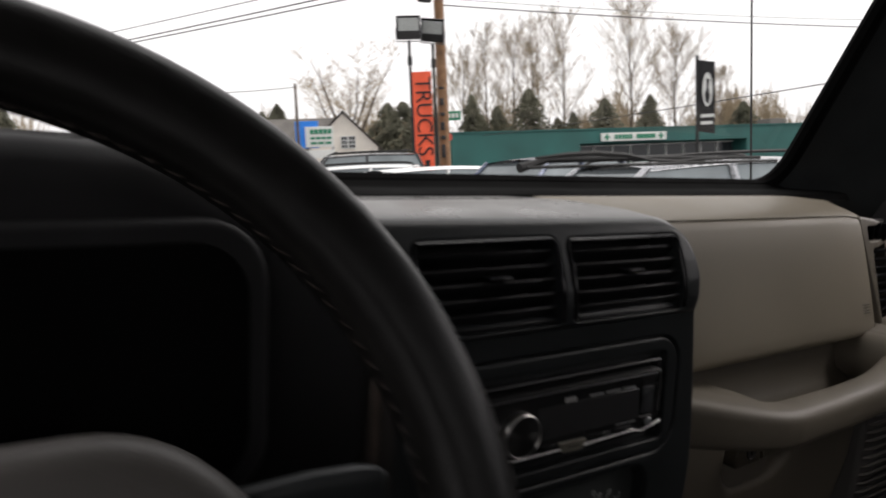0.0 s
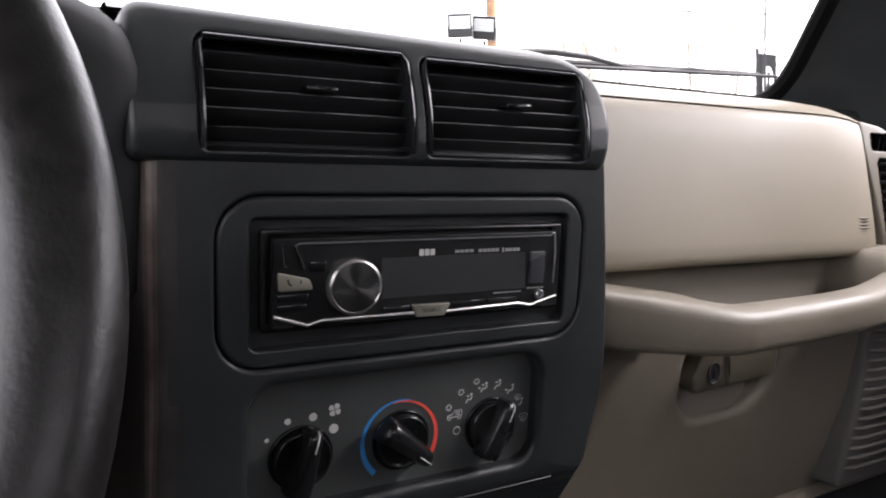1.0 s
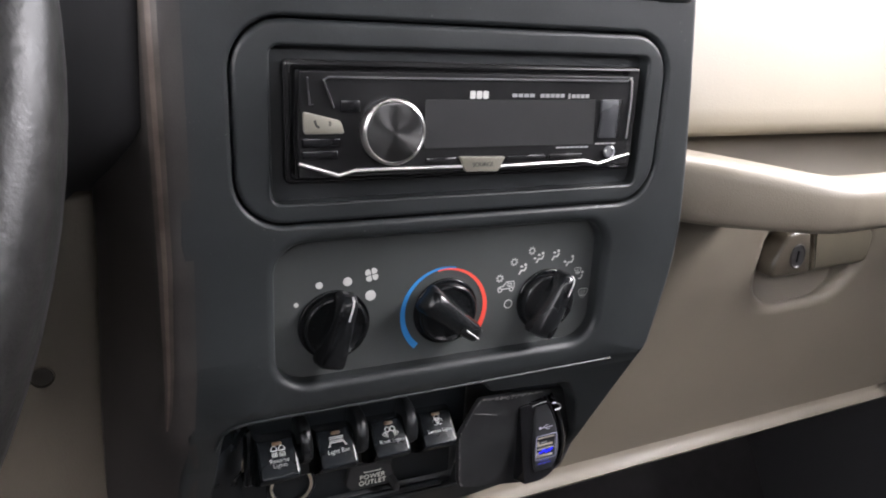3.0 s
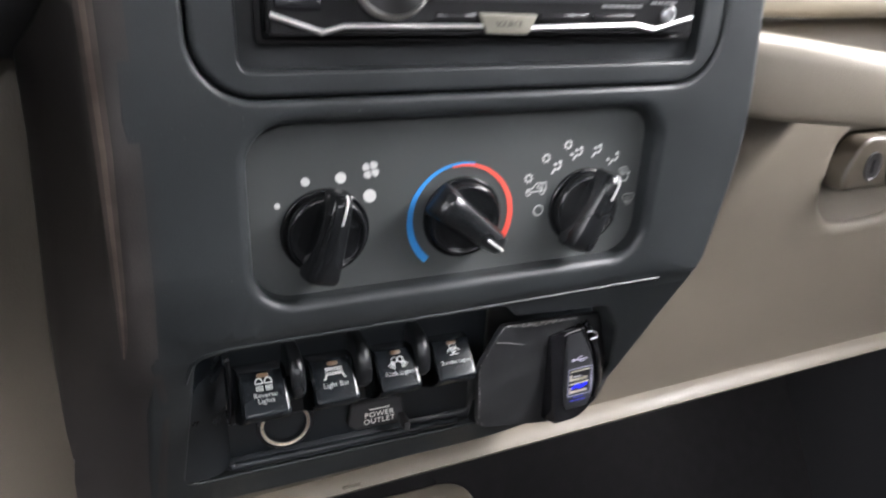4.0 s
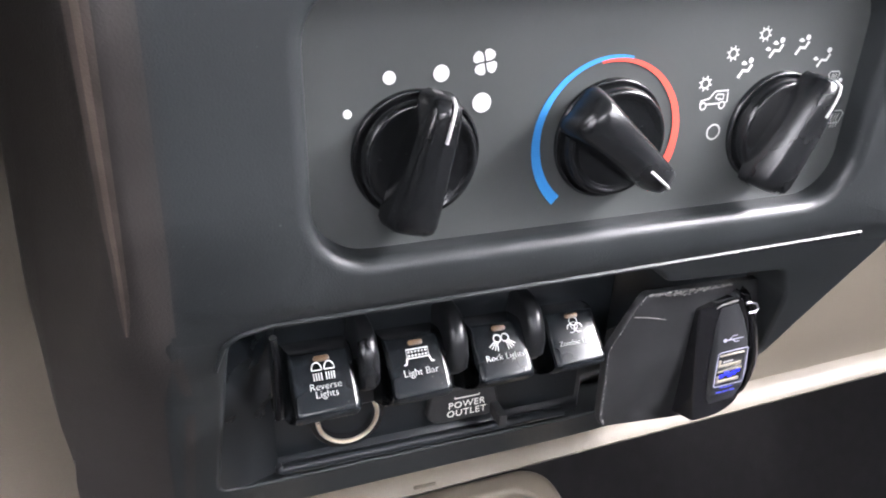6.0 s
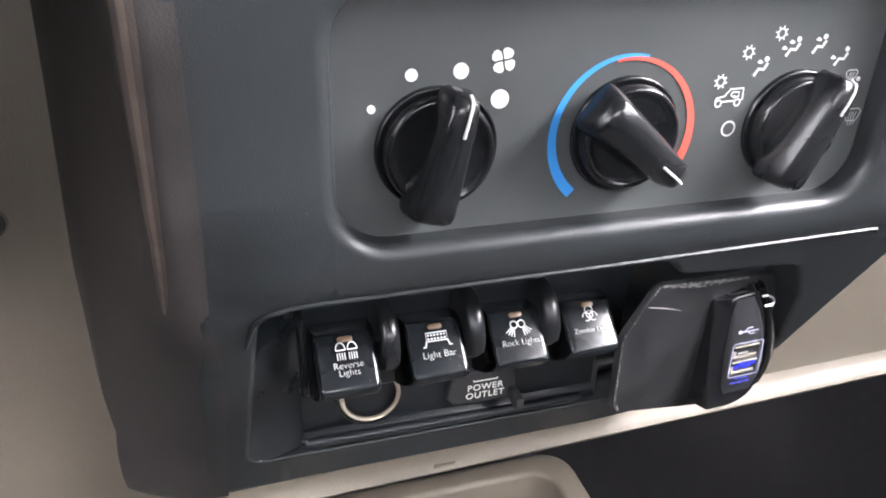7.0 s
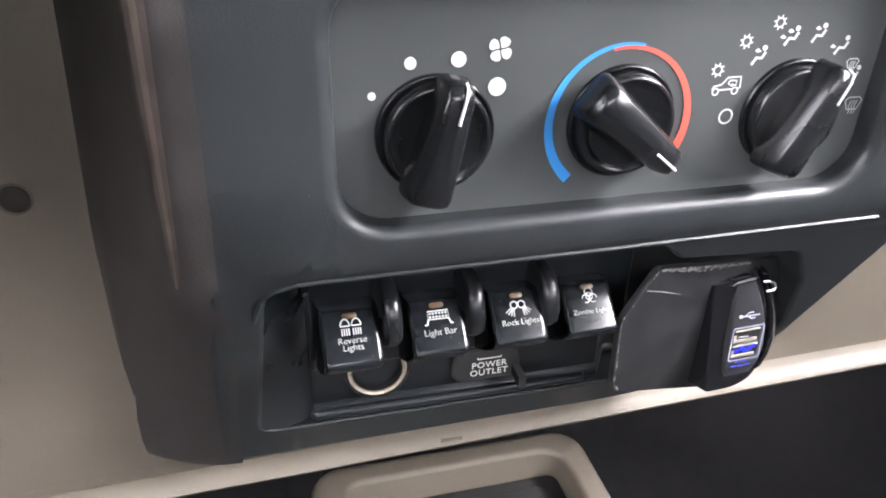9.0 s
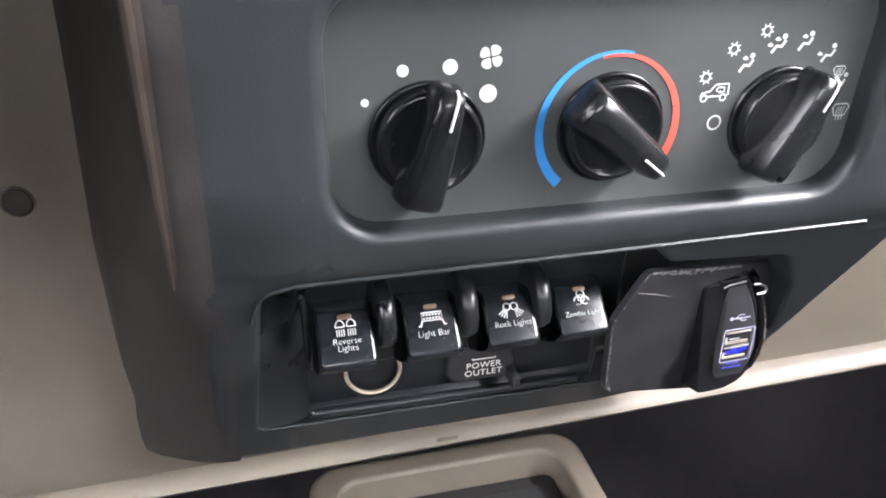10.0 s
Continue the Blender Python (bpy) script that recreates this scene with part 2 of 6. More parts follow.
def letters(name, text, size, material, parent, place, label="", align="CENTER", spread=1.0, thin=0.012):
    me = lettering(text, size, align, spread, thin)
    me.transform(place)
    me.name = name
    me.materials.clear()
    me.materials.append(material)
    ob = new(name, me)
    ob.parent = parent
    return tagged(ob, label)


def decal(bm, loop, y, place=None):
    """A flat print with the outline loop in (x, z), a tenth of a millimetre thick."""
    return slab(bm, loop, y, y + 0.0004, 0.00002, 1, place)


def stroke(bm, pts, w, y, place=None, closed=False):
    """A printed line of width w through points (x, z)."""
    P = [Vector(p) for p in pts]
    n = len(P)
    L, Rr = [], []
    for i, p in enumerate(P):
        a = P[i - 1] if (i or closed) else p
        b = P[(i + 1) % n] if (i < n - 1 or closed) else p
        t = (b - a).normalized()
        nn = Vector((-t.y, t.x)) * w / 2
        for side, s in ((L, 1), (Rr, -1)):
            q = Vector((p.x + s * nn.x, y, p.y + s * nn.y))
            side.append(bm.verts.new(place @ q if place else q))
    bridge(bm, L, Rr, closed)
    return bm


def disc(cx, cz, r, n=16):
    return [(cx + r * math.cos(2 * math.pi * i / n), cz + r * math.sin(2 * math.pi * i / n)) for i in range(n)]


def arc(cx, cz, r, a0, a1, n=24):
    """Points along an arc; angles clockwise from the top."""
    return [(cx + r * math.sin(radians(a0 + (a1 - a0) * i / n)), cz + r * math.cos(radians(a0 + (a1 - a0) * i / n))) for i in range(n + 1)]


FACING = pose(0, 0, 0, 90, 0, 0)  # turns a flat mesh from x, y to x, z, facing the cabin


# ================= the cabin, in the car's own axes =================
def bezel_y(x, z):
    """How far the centre bezel's face stands ahead: upright round the heater, kicked back below the crease over the switches."""
    w = max(0.0, min(1.0, (x + 0.140) / 0.044))
    w = w * w * (3 - 2 * w)
    driver_end = interp(z, [(-0.16, 0.0600), (-0.06, 0.0120), (-0.03, 0.0), (0.01, -0.0095), (0.07, -0.012), (0.2, -0.012)])
    middle = interp(z, [(-0.16, 0.0602), (-0.030, -0.0024), (-0.0235, -0.0055), (-0.0185, -0.0086), (0.07, -0.012), (0.2, -0.012)])
    return (1 - w) * driver_end + w * middle


def fine(loop, step=0.004):
    """The same loop with no side longer than step."""
    out = []
    for i, p in enumerate(loop):
        q = loop[(i + 1) % len(loop)]
        n = max(1, int(math.hypot(q[0] - p[0], q[1] - p[1]) / step))
        out += [(p[0] + (q[0] - p[0]) * k / n, p[1] + (q[1] - p[1]) * k / n) for k in range(n)]
    return out


def round_corners(pts, r, n=5):
    """Cut each corner of a polygon (x, z) with a small curve; r may be one for each corner."""
    out = []
    m = len(pts)
    for i in range(m):
        p, a, b = Vector(pts[i]), Vector(pts[i - 1]), Vector(pts[(i + 1) % m])
        rr = r[i] if isinstance(r, (list, tuple)) else r
        u, v = (a - p), (b - p)
        d = min(rr, u.length * 0.45, v.length * 0.45)
        s, e = p + u.normalized() * d, p + v.normalized() * d
        for k in range(n + 1):
            t = k / n
            q = s * (1 - t) ** 2 + p * 2 * t * (1 - t) + e * t * t
            out.append((q.x, q.y))
    return out


def holed_plate(outline, holes, yf, fillet, depths, bends=(), side=0.05, side_flare=0.0, xbends=()):
    """A face plate with openings: rounded lips run into each opening to its depth, and round the outside to side."""
    bm = bmesh.new()
    outline = fine(outline)
    holes = [fine(h) for h in holes]
    edges = []
    for loop in [inset(outline, fillet)] + [inset(h, -f) for h, (_, f) in zip(holes, depths)]:
        vs = ring_verts(bm, loop, 0.0)
        edges += [bm.edges.new((vs[i - 1], vs[i])) for i in range(len(vs))]
    bmesh.ops.triangle_fill(bm, edges=edges, use_beauty=True, use_dissolve=False)
    for z in bends:
        bmesh.ops.bisect_plane(bm, geom=bm.verts[:] + bm.edges[:] + bm.faces[:], plane_co=(0, 0, z), plane_no=(0, 0, 1))
    for x in xbends:
        bmesh.ops.bisect_plane(bm, geom=bm.verts[:] + bm.edges[:] + bm.faces[:], plane_co=(x, 0, 0), plane_no=(1, 0, 0))
    for v in bm.verts:
        v.co.y = yf(v.co.x, v.co.z)
    for loop, sgn, dep, fl in [(outline, 1, side, fillet)] + [(h, -1, d, f) for h, (d, f) in zip(holes, depths)]:
        rings = []
        for i in range(5):
            a = math.pi / 2 * i / 4
            L = inset(loop, sgn * fl * (1 - math.sin(a)))
            rings.append(ring_verts(bm, L, lambda x, z, d=fl * (1 - math.cos(a)): yf(x, z) + d))
        end = inset(loop, -side_flare) if sgn > 0 else loop
        rings.append(ring_verts(bm, end, dep))
        for a, b in zip(rings, rings[1:]):
            bridge(bm, a, b)
    return bm


# ---- centre bezel ----
bezel = thing("center_bezel", "black grained plastic centre bezel with vents, stereo opening and heater panel", "dashboard bezel")
BEZEL_LINE = round_corners(
    [(-0.137, 0.192), (-0.137, -0.02), (-0.1425, -0.06), (-0.152, -0.1555), (0.050, -0.1535), (0.098, -0.142), (0.1205, -0.116), (0.1275, -0.060), (0.1335, -0.0185), (0.1425, 0.030), (0.1440, 0.056), (0.1402, 0.112), (0.1310, 0.192)],
    [0.004, 0.02, 0.02, 0.012, 0.02, 0.012, 0.012, 0.02, 0.02, 0.01, 0.02, 0.03, 0.004])
RADIO_HOLE = rrect(-0.1115, 0.1175, 0.0755, 0.1665, 0.023, 8)
CLIMATE_HOLE = rrect(-0.0945, 0.0905, -0.0075, 0.0665, 0.016, 8)
SWITCH_HOLE = round_corners([(-0.1190, -0.0275), (-0.1300, -0.1285), (0.060, -0.1300), (0.109, -0.121), (0.1140, -0.0985), (0.1000, -0.0610), (0.0842, -0.0405), (0.030, -0.0366), (0.023, -0.0275)], [0.011, 0.009, 0.01, 0.008, 0.004, 0.006, 0.003, 0.004, 0.006], 6)
bm = holed_plate(BEZEL_LINE, [RADIO_HOLE, CLIMATE_HOLE, SWITCH_HOLE], bezel_y, 0.004,
                 [(0.004, 0.0022), (0.004, 0.0046), (lambda x, z: bezel_y(x, z) + 0.022, 0.0018)], (-0.06, -0.03, -0.0235, -0.0185, 0.01, 0.07),
                 lambda x, z: bezel_y(x, z) + 0.024, xbends=(-0.140, -0.133, -0.126, -0.119, -0.112, -0.104, -0.096))
part("face_plate", bm, BLACK, bezel, weighted=True)
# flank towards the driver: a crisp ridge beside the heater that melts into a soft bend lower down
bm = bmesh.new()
rows, tinted, glint = [], [], []
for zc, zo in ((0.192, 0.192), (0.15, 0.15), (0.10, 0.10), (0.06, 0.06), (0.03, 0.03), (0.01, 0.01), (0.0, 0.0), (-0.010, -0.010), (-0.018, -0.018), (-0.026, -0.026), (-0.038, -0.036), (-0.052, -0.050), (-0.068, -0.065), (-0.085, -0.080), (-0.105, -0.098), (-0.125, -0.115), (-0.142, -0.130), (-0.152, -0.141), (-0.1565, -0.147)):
    cx = interp(zc, [(-0.157, -0.160), (-0.1104, -0.1556), (-0.059, -0.1493), (-0.0197, -0.1447), (0.0015, -0.1432), (0.0626, -0.1413), (0.192, -0.1405)])
    outer = V(interp(zo, [(-0.148, -0.1715), (-0.134, -0.1760), (-0.0754, -0.1770), (-0.0228, -0.1746), (0.056, -0.1690), (0.192, -0.167)]), interp(zo, [(-0.148, 0.0580), (-0.134, 0.0520), (-0.0754, 0.0400), (-0.0228, 0.0320), (0.192, 0.032)]), zo)
    r = interp(zc, [(-0.16, 0.017), (-0.06, 0.016), (-0.026, 0.0105), (-0.010, 0.0060), (0.0, 0.0050), (0.06, 0.0062), (0.192, 0.0070)])
    corner = V(cx, bezel_y(cx, zc) - 0.0001, zc)
    away = (outer - corner).normalized()
    rise = lambda d: V(cx + d, bezel_y(cx + d, zc) - 0.0001, zc)
    p0, p2 = rise(r), corner + away * r * 1.5
    row = [rise(max(0.012, r + 0.002)), rise((max(0.012, r + 0.002) + r) / 2)]
    # broad band and narrow core of a highlight painted along the ridge
    for strip, core in ((tinted, 1.0), (glint, 0.34)):
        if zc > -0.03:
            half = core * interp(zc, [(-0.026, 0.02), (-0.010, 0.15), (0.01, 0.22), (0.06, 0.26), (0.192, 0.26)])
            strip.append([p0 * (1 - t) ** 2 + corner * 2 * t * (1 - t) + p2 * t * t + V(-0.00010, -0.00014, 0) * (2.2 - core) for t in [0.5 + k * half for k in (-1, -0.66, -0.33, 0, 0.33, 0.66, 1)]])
    row += [p0 * (1 - t) ** 2 + corner * 2 * t * (1 - t) + p2 * t * t for t in (0, 0.17, 0.33, 0.5, 0.67, 0.83, 1.0)]
    row += [p2.lerp(outer, t) for t in (0.25, 0.5, 0.75, 0.93)] + [outer + V(0.0003, 0.0015, 0), outer + V(0.002, 0.006, 0), outer + V(0.004, 0.03, 0)]
    rows.append(row)
rows.append([p + V(0.001, 0.006, -0.0012) for p in rows[-1]])
rows.append([p + V(0.001, 0.02, 0.0) for p in rows[-1]])
skin(bm, rows)
# brownish base holds the tan panel's reflection on the flank
part("side_flank", bm, mat("reflection_brown_plastic", (0.0335, 0.0300, 0.0280), 0.42, grain=0.45, grain_size=1500, vary=0.30, vary_size=30), bezel, "black side with the tan panel's reflection in its colour", weighted=True)
# two paler strips put the ridge's sheen into its colour
for name, strip, colour, label in (("ridge_sheen", tinted, (0.070, 0.058, 0.050), "broad brownish sheen painted along the ridge"), ("ridge_glint", glint, (0.125, 0.098, 0.081), "pale highlight painted on the ridge crest")):
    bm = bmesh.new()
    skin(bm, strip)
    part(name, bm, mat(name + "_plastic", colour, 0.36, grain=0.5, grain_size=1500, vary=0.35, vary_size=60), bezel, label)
# fine raised line above the switch bank
bm = bmesh.new()
sweep(bm, [V(-0.1240, 0.0045, -0.0440), V(-0.1228, 0.0018, -0.0385), V(-0.1208, -0.0006, -0.0325), V(-0.1165, -0.0026, -0.0285), V(-0.108, -0.0042, -0.0260), V(-0.10, -0.0052, -0.0252), V(0.0, -0.0056, -0.0247), V(0.1075, -0.0056, -0.0237), V(0.1085, -0.0052, -0.0246), V(0.1086, -0.0046, -0.0260)], [0.0005] + [0.0008] * 7 + [0.0007, 0.0004], 6)
part("crease_line", bm, BLACK, bezel)

# heater panel
bm = bmesh.new()
slab(bm, rrect(-0.098, 0.094, -0.011, 0.070, 0.014), 0.0, 0.004, 0.0005, 1)
part("heater_panel", bm, BLACK_FACE, bezel, "matt black heater panel with white symbols")

PY = -0.0003
KN = ((-0.0637, 0.0193, 15, 0.0012), (-0.0023, 0.0192, 129, 0.0010), (0.0604, 0.0182, 24, 0.0014))


def heater_knob(cx, cz, turn, mark):
    """A round black dial with a tall bar grip and a white pointer line."""
    place = Matrix.Translation((cx, 0, cz)) @ pose(0, 0, 0, 90, 0, 0)
    bm = bmesh.new()
    lathe(bm, [(0.0186, -0.001), (0.0186, 0.0008), (0.0183, 0.0014), (0.0178, 0.0017), (0.0174, 0.0014), (0.0172, 0.0006), (0.0169, 0.0006), (0.0167, 0.0014), (0.0166, 0.0040), (0.0162, 0.0054), (0.0155, 0.0061), (0.0146, 0.0060), (0.0138, 0.0053), (0.0126, 0.0049), (0.0, 0.0047)], place, 56, False)
    knob = part("heater_knob", bm, KNOB, bezel, "glossy black dial with a bar grip", angle=70)
    spin = Matrix.Translation((cx, 0, cz)) @ pose(0, 0, 0, 0, turn, 0)
    bm = bmesh.new()
    rows = []
    for s, w, h in ((-0.0198, 0.0052, 0.0085), (-0.0193, 0.0070, 0.0122), (-0.0177, 0.0080, 0.0146), (-0.0155, 0.0082, 0.0154), (-0.0090, 0.0078, 0.0157), (0.0000, 0.0071, 0.0158), (0.0090, 0.0064, 0.0158), (0.0150, 0.0058, 0.0156), (0.0178, 0.0052, 0.0146), (0.0190, 0.0044, 0.0128), (0.0196, 0.0032, 0.0092)):
        base, k = 0.0045, 0.74
        sec = [(-w, base), (-w * 0.97, h * 0.5), (-w * k, h - 0.0016), (-w * k * 0.80, h - 0.0004), (0, h), (w * k * 0.80, h - 0.0004), (w * k, h - 0.0016), (w * 0.97, h * 0.5), (w, base)]
        rows.append([spin @ V(a, -b, s) for a, b in sec])
    vs = skin(bm, rows)
    bm.faces.new(vs[0])
    bm.faces.new(vs[-1])
    part("grip", bm, KNOB, knob, angle=55)
    bm = bmesh.new()
    sweep(bm, [spin @ V(mark, -0.0159, 0.0082), spin @ V(mark, -0.0159, 0.0130), spin @ V(mark, -0.0157, 0.0160), spin @ V(mark, -0.0148, 0.0182), spin @ V(mark, -0.0120, 0.0193)], 0.00048, 6)
    part("pointer", bm, PRINT, knob, "white pointer line")
    return knob


for k in KN:
    heater_knob(*k)

# printed symbols
for cx, cz, r in ((-0.0827, 0.0321, 0.0012), (-0.0712, 0.0411, 0.0018), (-0.0568, 0.0416, 0.0023), (-0.0447, 0.0329, 0.0028)):
    bm = bmesh.new()
    decal(bm, disc(cx, cz, r, 20), PY)
    part("fan_speed_dot", bm, PRINT, bezel)
bm = bmesh.new()
for i in range(4):
    turn = Matrix.Translation((-0.0442, 0, 0.0440)) @ pose(0, 0, 0, 0, 90 * i + 20, 0)
    decal(bm, [(0.0001, 0.0004), (0.0012, 0.0009), (0.0021, 0.0018), (0.0022, 0.0029), (0.0015, 0.0036), (0.0002, 0.0038), (-0.0009, 0.0033), (-0.0011, 0.0024), (-0.0004, 0.0014)], PY, turn)
part("fan_symbol", bm, PRINT, bezel)


def tapered_arc(cx, cz, r, a0, a1, w0, w1, n=40):
    pts = []
    for s in (1, -1):
        row = []
        for i in range(n + 1):
            t = i / n
            w = (w0 + (w1 - w0) * t) / 2
            a = radians(a0 + (a1 - a0) * t)
            row.append((cx + (r + s * w) * math.sin(a), cz + (r + s * w) * math.cos(a)))
        pts.append(row)
    return pts


for name, a0, a1, w0, w1, m in (("cold_scale", 222, 372, 0.0036, 0.0008, PRINT_BLUE), ("warm_scale", 347, 498, 0.0008, 0.0034, PRINT_RED)):
    o, i = tapered_arc(-0.0023, 0.0192, 0.0247 if m is PRINT_BLUE else 0.0237, a0, a1, w0, w1)
    bm = bmesh.new()
    a, b = ring_verts(bm, o, PY), ring_verts(bm, i, PY)
    bridge(bm, a, b, False)
    part(name, bm, m, bezel, "blue cold arc" if m is PRINT_BLUE else "red warm arc")


def snow(bm, cx, cz, r=0.0024):
    """A snowflake worn down to a ring with eight stubby rays."""
    stroke(bm, disc(cx, cz, r * 0.60, 16), 0.00055, PY, closed=True)
    for i in range(8):
        a = radians(45 * i + 12)
        d = (math.sin(a), math.cos(a))
        stroke(bm, [(cx + 0.60 * r * d[0], cz + 0.60 * r * d[1]), (cx + r * d[0], cz + r * d[1])], 0.00052, PY)


def sitter(bm, cx, cz, darts):
    """The seated figure: leg, seat and back as one bent stroke, a round head, and a blunt dart for each air stream."""
    stroke(bm, [(cx - 0.0022, cz - 0.0026), (cx - 0.0008, cz - 0.0004), (cx + 0.0012, cz - 0.0006), (cx + 0.0023, cz + 0.0014)], 0.0010, PY)
    decal(bm, disc(cx + 0.0018, cz + 0.0026, 0.00085, 12), PY)
    for ax, az in darts:
        decal(bm, round_corners([(cx + ax - 0.0012, cz + az - 0.0001), (cx + ax - 0.0002, cz + az + 0.0008), (cx + ax + 0.0011, cz + az - 0.0002), (cx + ax - 0.0001, cz + az - 0.0006)], 0.0003, 2), PY)


def screen(bm, cx, cz, s=1.0):
    """The windshield mark with three waves."""
    stroke(bm, [(cx - 0.0030 * s, cz + 0.0012 * s), (cx - 0.002 * s, cz + 0.0022 * s), (cx + 0.002 * s, cz + 0.0022 * s), (cx + 0.0030 * s, cz + 0.0012 * s), (cx + 0.0018 * s, cz - 0.0016 * s), (cx - 0.0018 * s, cz - 0.0016 * s)], 0.0004, PY, closed=True)
    for k in (-1, 0, 1):
        stroke(bm, [(cx + (0.0010 * k + 0.0003 * math.sin(j * 1.6)) * s, cz + (-0.0030 + j * 0.00085) * s) for j in range(6)], 0.0003, PY)


FACE_DART, FEET_DART = (-0.0005, 0.0018), (-0.0030, 0.0000)
for cx, cz in ((0.0298, 0.0342), (0.0382, 0.0430), (0.0491, 0.0485)):
    bm = bmesh.new()
    snow(bm, cx, cz)
    part("snowflake_symbol", bm, PRINT, bezel)
for cx, cz, darts in ((0.0439, 0.0380, (FACE_DART,)), (0.0546, 0.0438, (FACE_DART, FEET_DART)), (0.0648, 0.0443, (FACE_DART,)), (0.0748, 0.0400, (FEET_DART,))):
    bm = bmesh.new()
    sitter(bm, cx, cz, darts)
    part("airflow_symbol", bm, PRINT, bezel)
bm = bmesh.new()
stroke(bm, [(0.0291, 0.0276), (0.0294, 0.0288), (0.0323, 0.0294), (0.0342, 0.0316), (0.0390, 0.0317), (0.0393, 0.0280), (0.0385, 0.0278)], 0.00055, PY)
stroke(bm, [(0.0316, 0.0276), (0.0363, 0.0277)], 0.00055, PY)
stroke(bm, [(0.0360, 0.0289), (0.0376, 0.0290), (0.0376, 0.0305), (0.0352, 0.0306), (0.0347, 0.0298), (0.0352, 0.0291)], 0.0005, PY)
decal(bm, [(0.0356, 0.0289), (0.0364, 0.0284), (0.0364, 0.0295)], PY)
for cx in (0.0304, 0.0375):
    stroke(bm, disc(cx, 0.0271, 0.0011, 12), 0.0005, PY, closed=True)
part("recirculation_symbol", bm, PRINT, bezel, "small car outline symbol")
bm = bmesh.new()
stroke(bm, disc(0.0362, 0.0184, 0.0024, 20), 0.0006, PY, closed=True)
part("off_symbol", bm, PRINT, bezel)
for cx, cz, s in ((0.0811, 0.0338, 0.80), (0.0861, 0.0196, 1.12)):
    bm = bmesh.new()
    screen(bm, cx, cz, s)
    if s < 1:
        stroke(bm, [(cx + 0.0006, cz - 0.0050), (cx + 0.0024, cz - 0.0051), (cx + 0.0033, cz - 0.0028)], 0.0009, PY)
        decal(bm, disc(cx + 0.0034, cz - 0.0014, 0.0008, 12), PY)
    part("defrost_symbol", bm, PRINT, bezel)

# insert round the stereo
bm = holed_plate(rrect(-0.1105, 0.1165, 0.0765, 0.1655, 0.022, 8), [rrect(-0.0945, 0.1045, 0.0860, 0.1545, 0.004, 4)], lambda x, z: -0.0115, 0.0025, [(0.0, 0.0016)], (), 0.004)
part("stereo_surround", bm, BLACK, bezel, "black grained insert round the stereo", weighted=True)
bm = bmesh.new()
slab(bm, rrect(-0.097, 0.107, 0.084, 0.156, 0.003), -0.004, 0.002, 0.0004, 1)
slab(bm, rrect(-0.1150, 0.1210, 0.0725, 0.1695, 0.010), 0.0036, 0.0060, 0.0004, 1)
part("stereo_backing", bm, BLACK, bezel)

# ---- air vents above ----
VENT_SLAT = mat("black_slat_plastic", (0.016, 0.016, 0.017), 0.42, vary=0.15)
vents = thing("vent_pod", "black plastic pod with two louvred air vents", "air vent")
def pod_y(x, z):
    """The vent pod bulges like a barrel: furthest out just above its lower edge."""
    return interp(z, [(0.178, -0.011), (0.186, -0.0165), (0.195, -0.0180), (0.208, -0.0165), (0.222, -0.0120), (0.235, -0.0065), (0.246, -0.0015), (0.26, 0.006)])


VENT_HOLES = [rrect(-0.1190, -0.0070, 0.1872, 0.2435, 0.006, 4), rrect(-0.0005, 0.1120, 0.1872, 0.2420, 0.006, 4)]
POD = round_corners([(-0.150, 0.256), (-0.150, 0.1815), (0.1275, 0.1810), (0.1310, 0.216), (0.1250, 0.240), (0.1020, 0.2520)], [0.012, 0.006, 0.006, 0.02, 0.016, 0.012])
bm = holed_plate(POD, VENT_HOLES, pod_y, 0.005, [(0.03, 0.0015)] * 2, (0.186, 0.195, 0.208, 0.222, 0.235, 0.246), 0.08)
part("vent_housing", bm, BLACK, vents, weighted=True)
for hx0, hx1, top in ((-0.1190, -0.0070, 0.2435), (-0.0005, 0.1120, 0.2420)):
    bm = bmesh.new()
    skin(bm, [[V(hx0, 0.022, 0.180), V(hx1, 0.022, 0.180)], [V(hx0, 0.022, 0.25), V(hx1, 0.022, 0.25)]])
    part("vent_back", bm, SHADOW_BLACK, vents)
    # rounded frame of the louvre barrel, bright along its upper edge
    bm = bmesh.new()
    side = [(0.1890, 0.0), (0.200, 0.0), (0.212, 0.0), (0.224, 0.0), (top - 0.006, 0.0)]
    path = [V(hx0 + 0.002, pod_y(0, z) - 0.0002, z) for z, _ in side] + [V(hx0 + 0.0045, pod_y(0, top) - 0.0008, top - 0.0022), V(hx1 - 0.0045, pod_y(0, top) - 0.0008, top - 0.0022)] + [V(hx1 - 0.002, pod_y(0, z) - 0.0002, z) for z, _ in side[::-1]]
    sweep(bm, path, 0.0016, 8)
    part("louvre_frame", bm, GLOSS, vents)
    for i in range(6):
        z = top - 0.0095 - i * 0.0088
        y = pod_y(0, z)
        bm = bmesh.new()
        box(bm, (hx0 + 0.004, -0.0005, -0.0006), (hx1 - 0.004, 0.0130, 0.0006), 0.0005, 2, Matrix.Translation((0, y + 0.0035, z)) @ pose(0, 0, 0, -46, 0, 0))
        part("slat", bm, VENT_SLAT, vents)
    cx = (hx0 + hx1) / 2 + 0.004
    bm = bmesh.new()
    box(bm, (cx - 0.0085, -0.0155, top - 0.0255), (cx + 0.0085, -0.004, top - 0.0222), 0.0012, 2)
    part("tab", bm, GLOSS, vents, "small sliding tab")

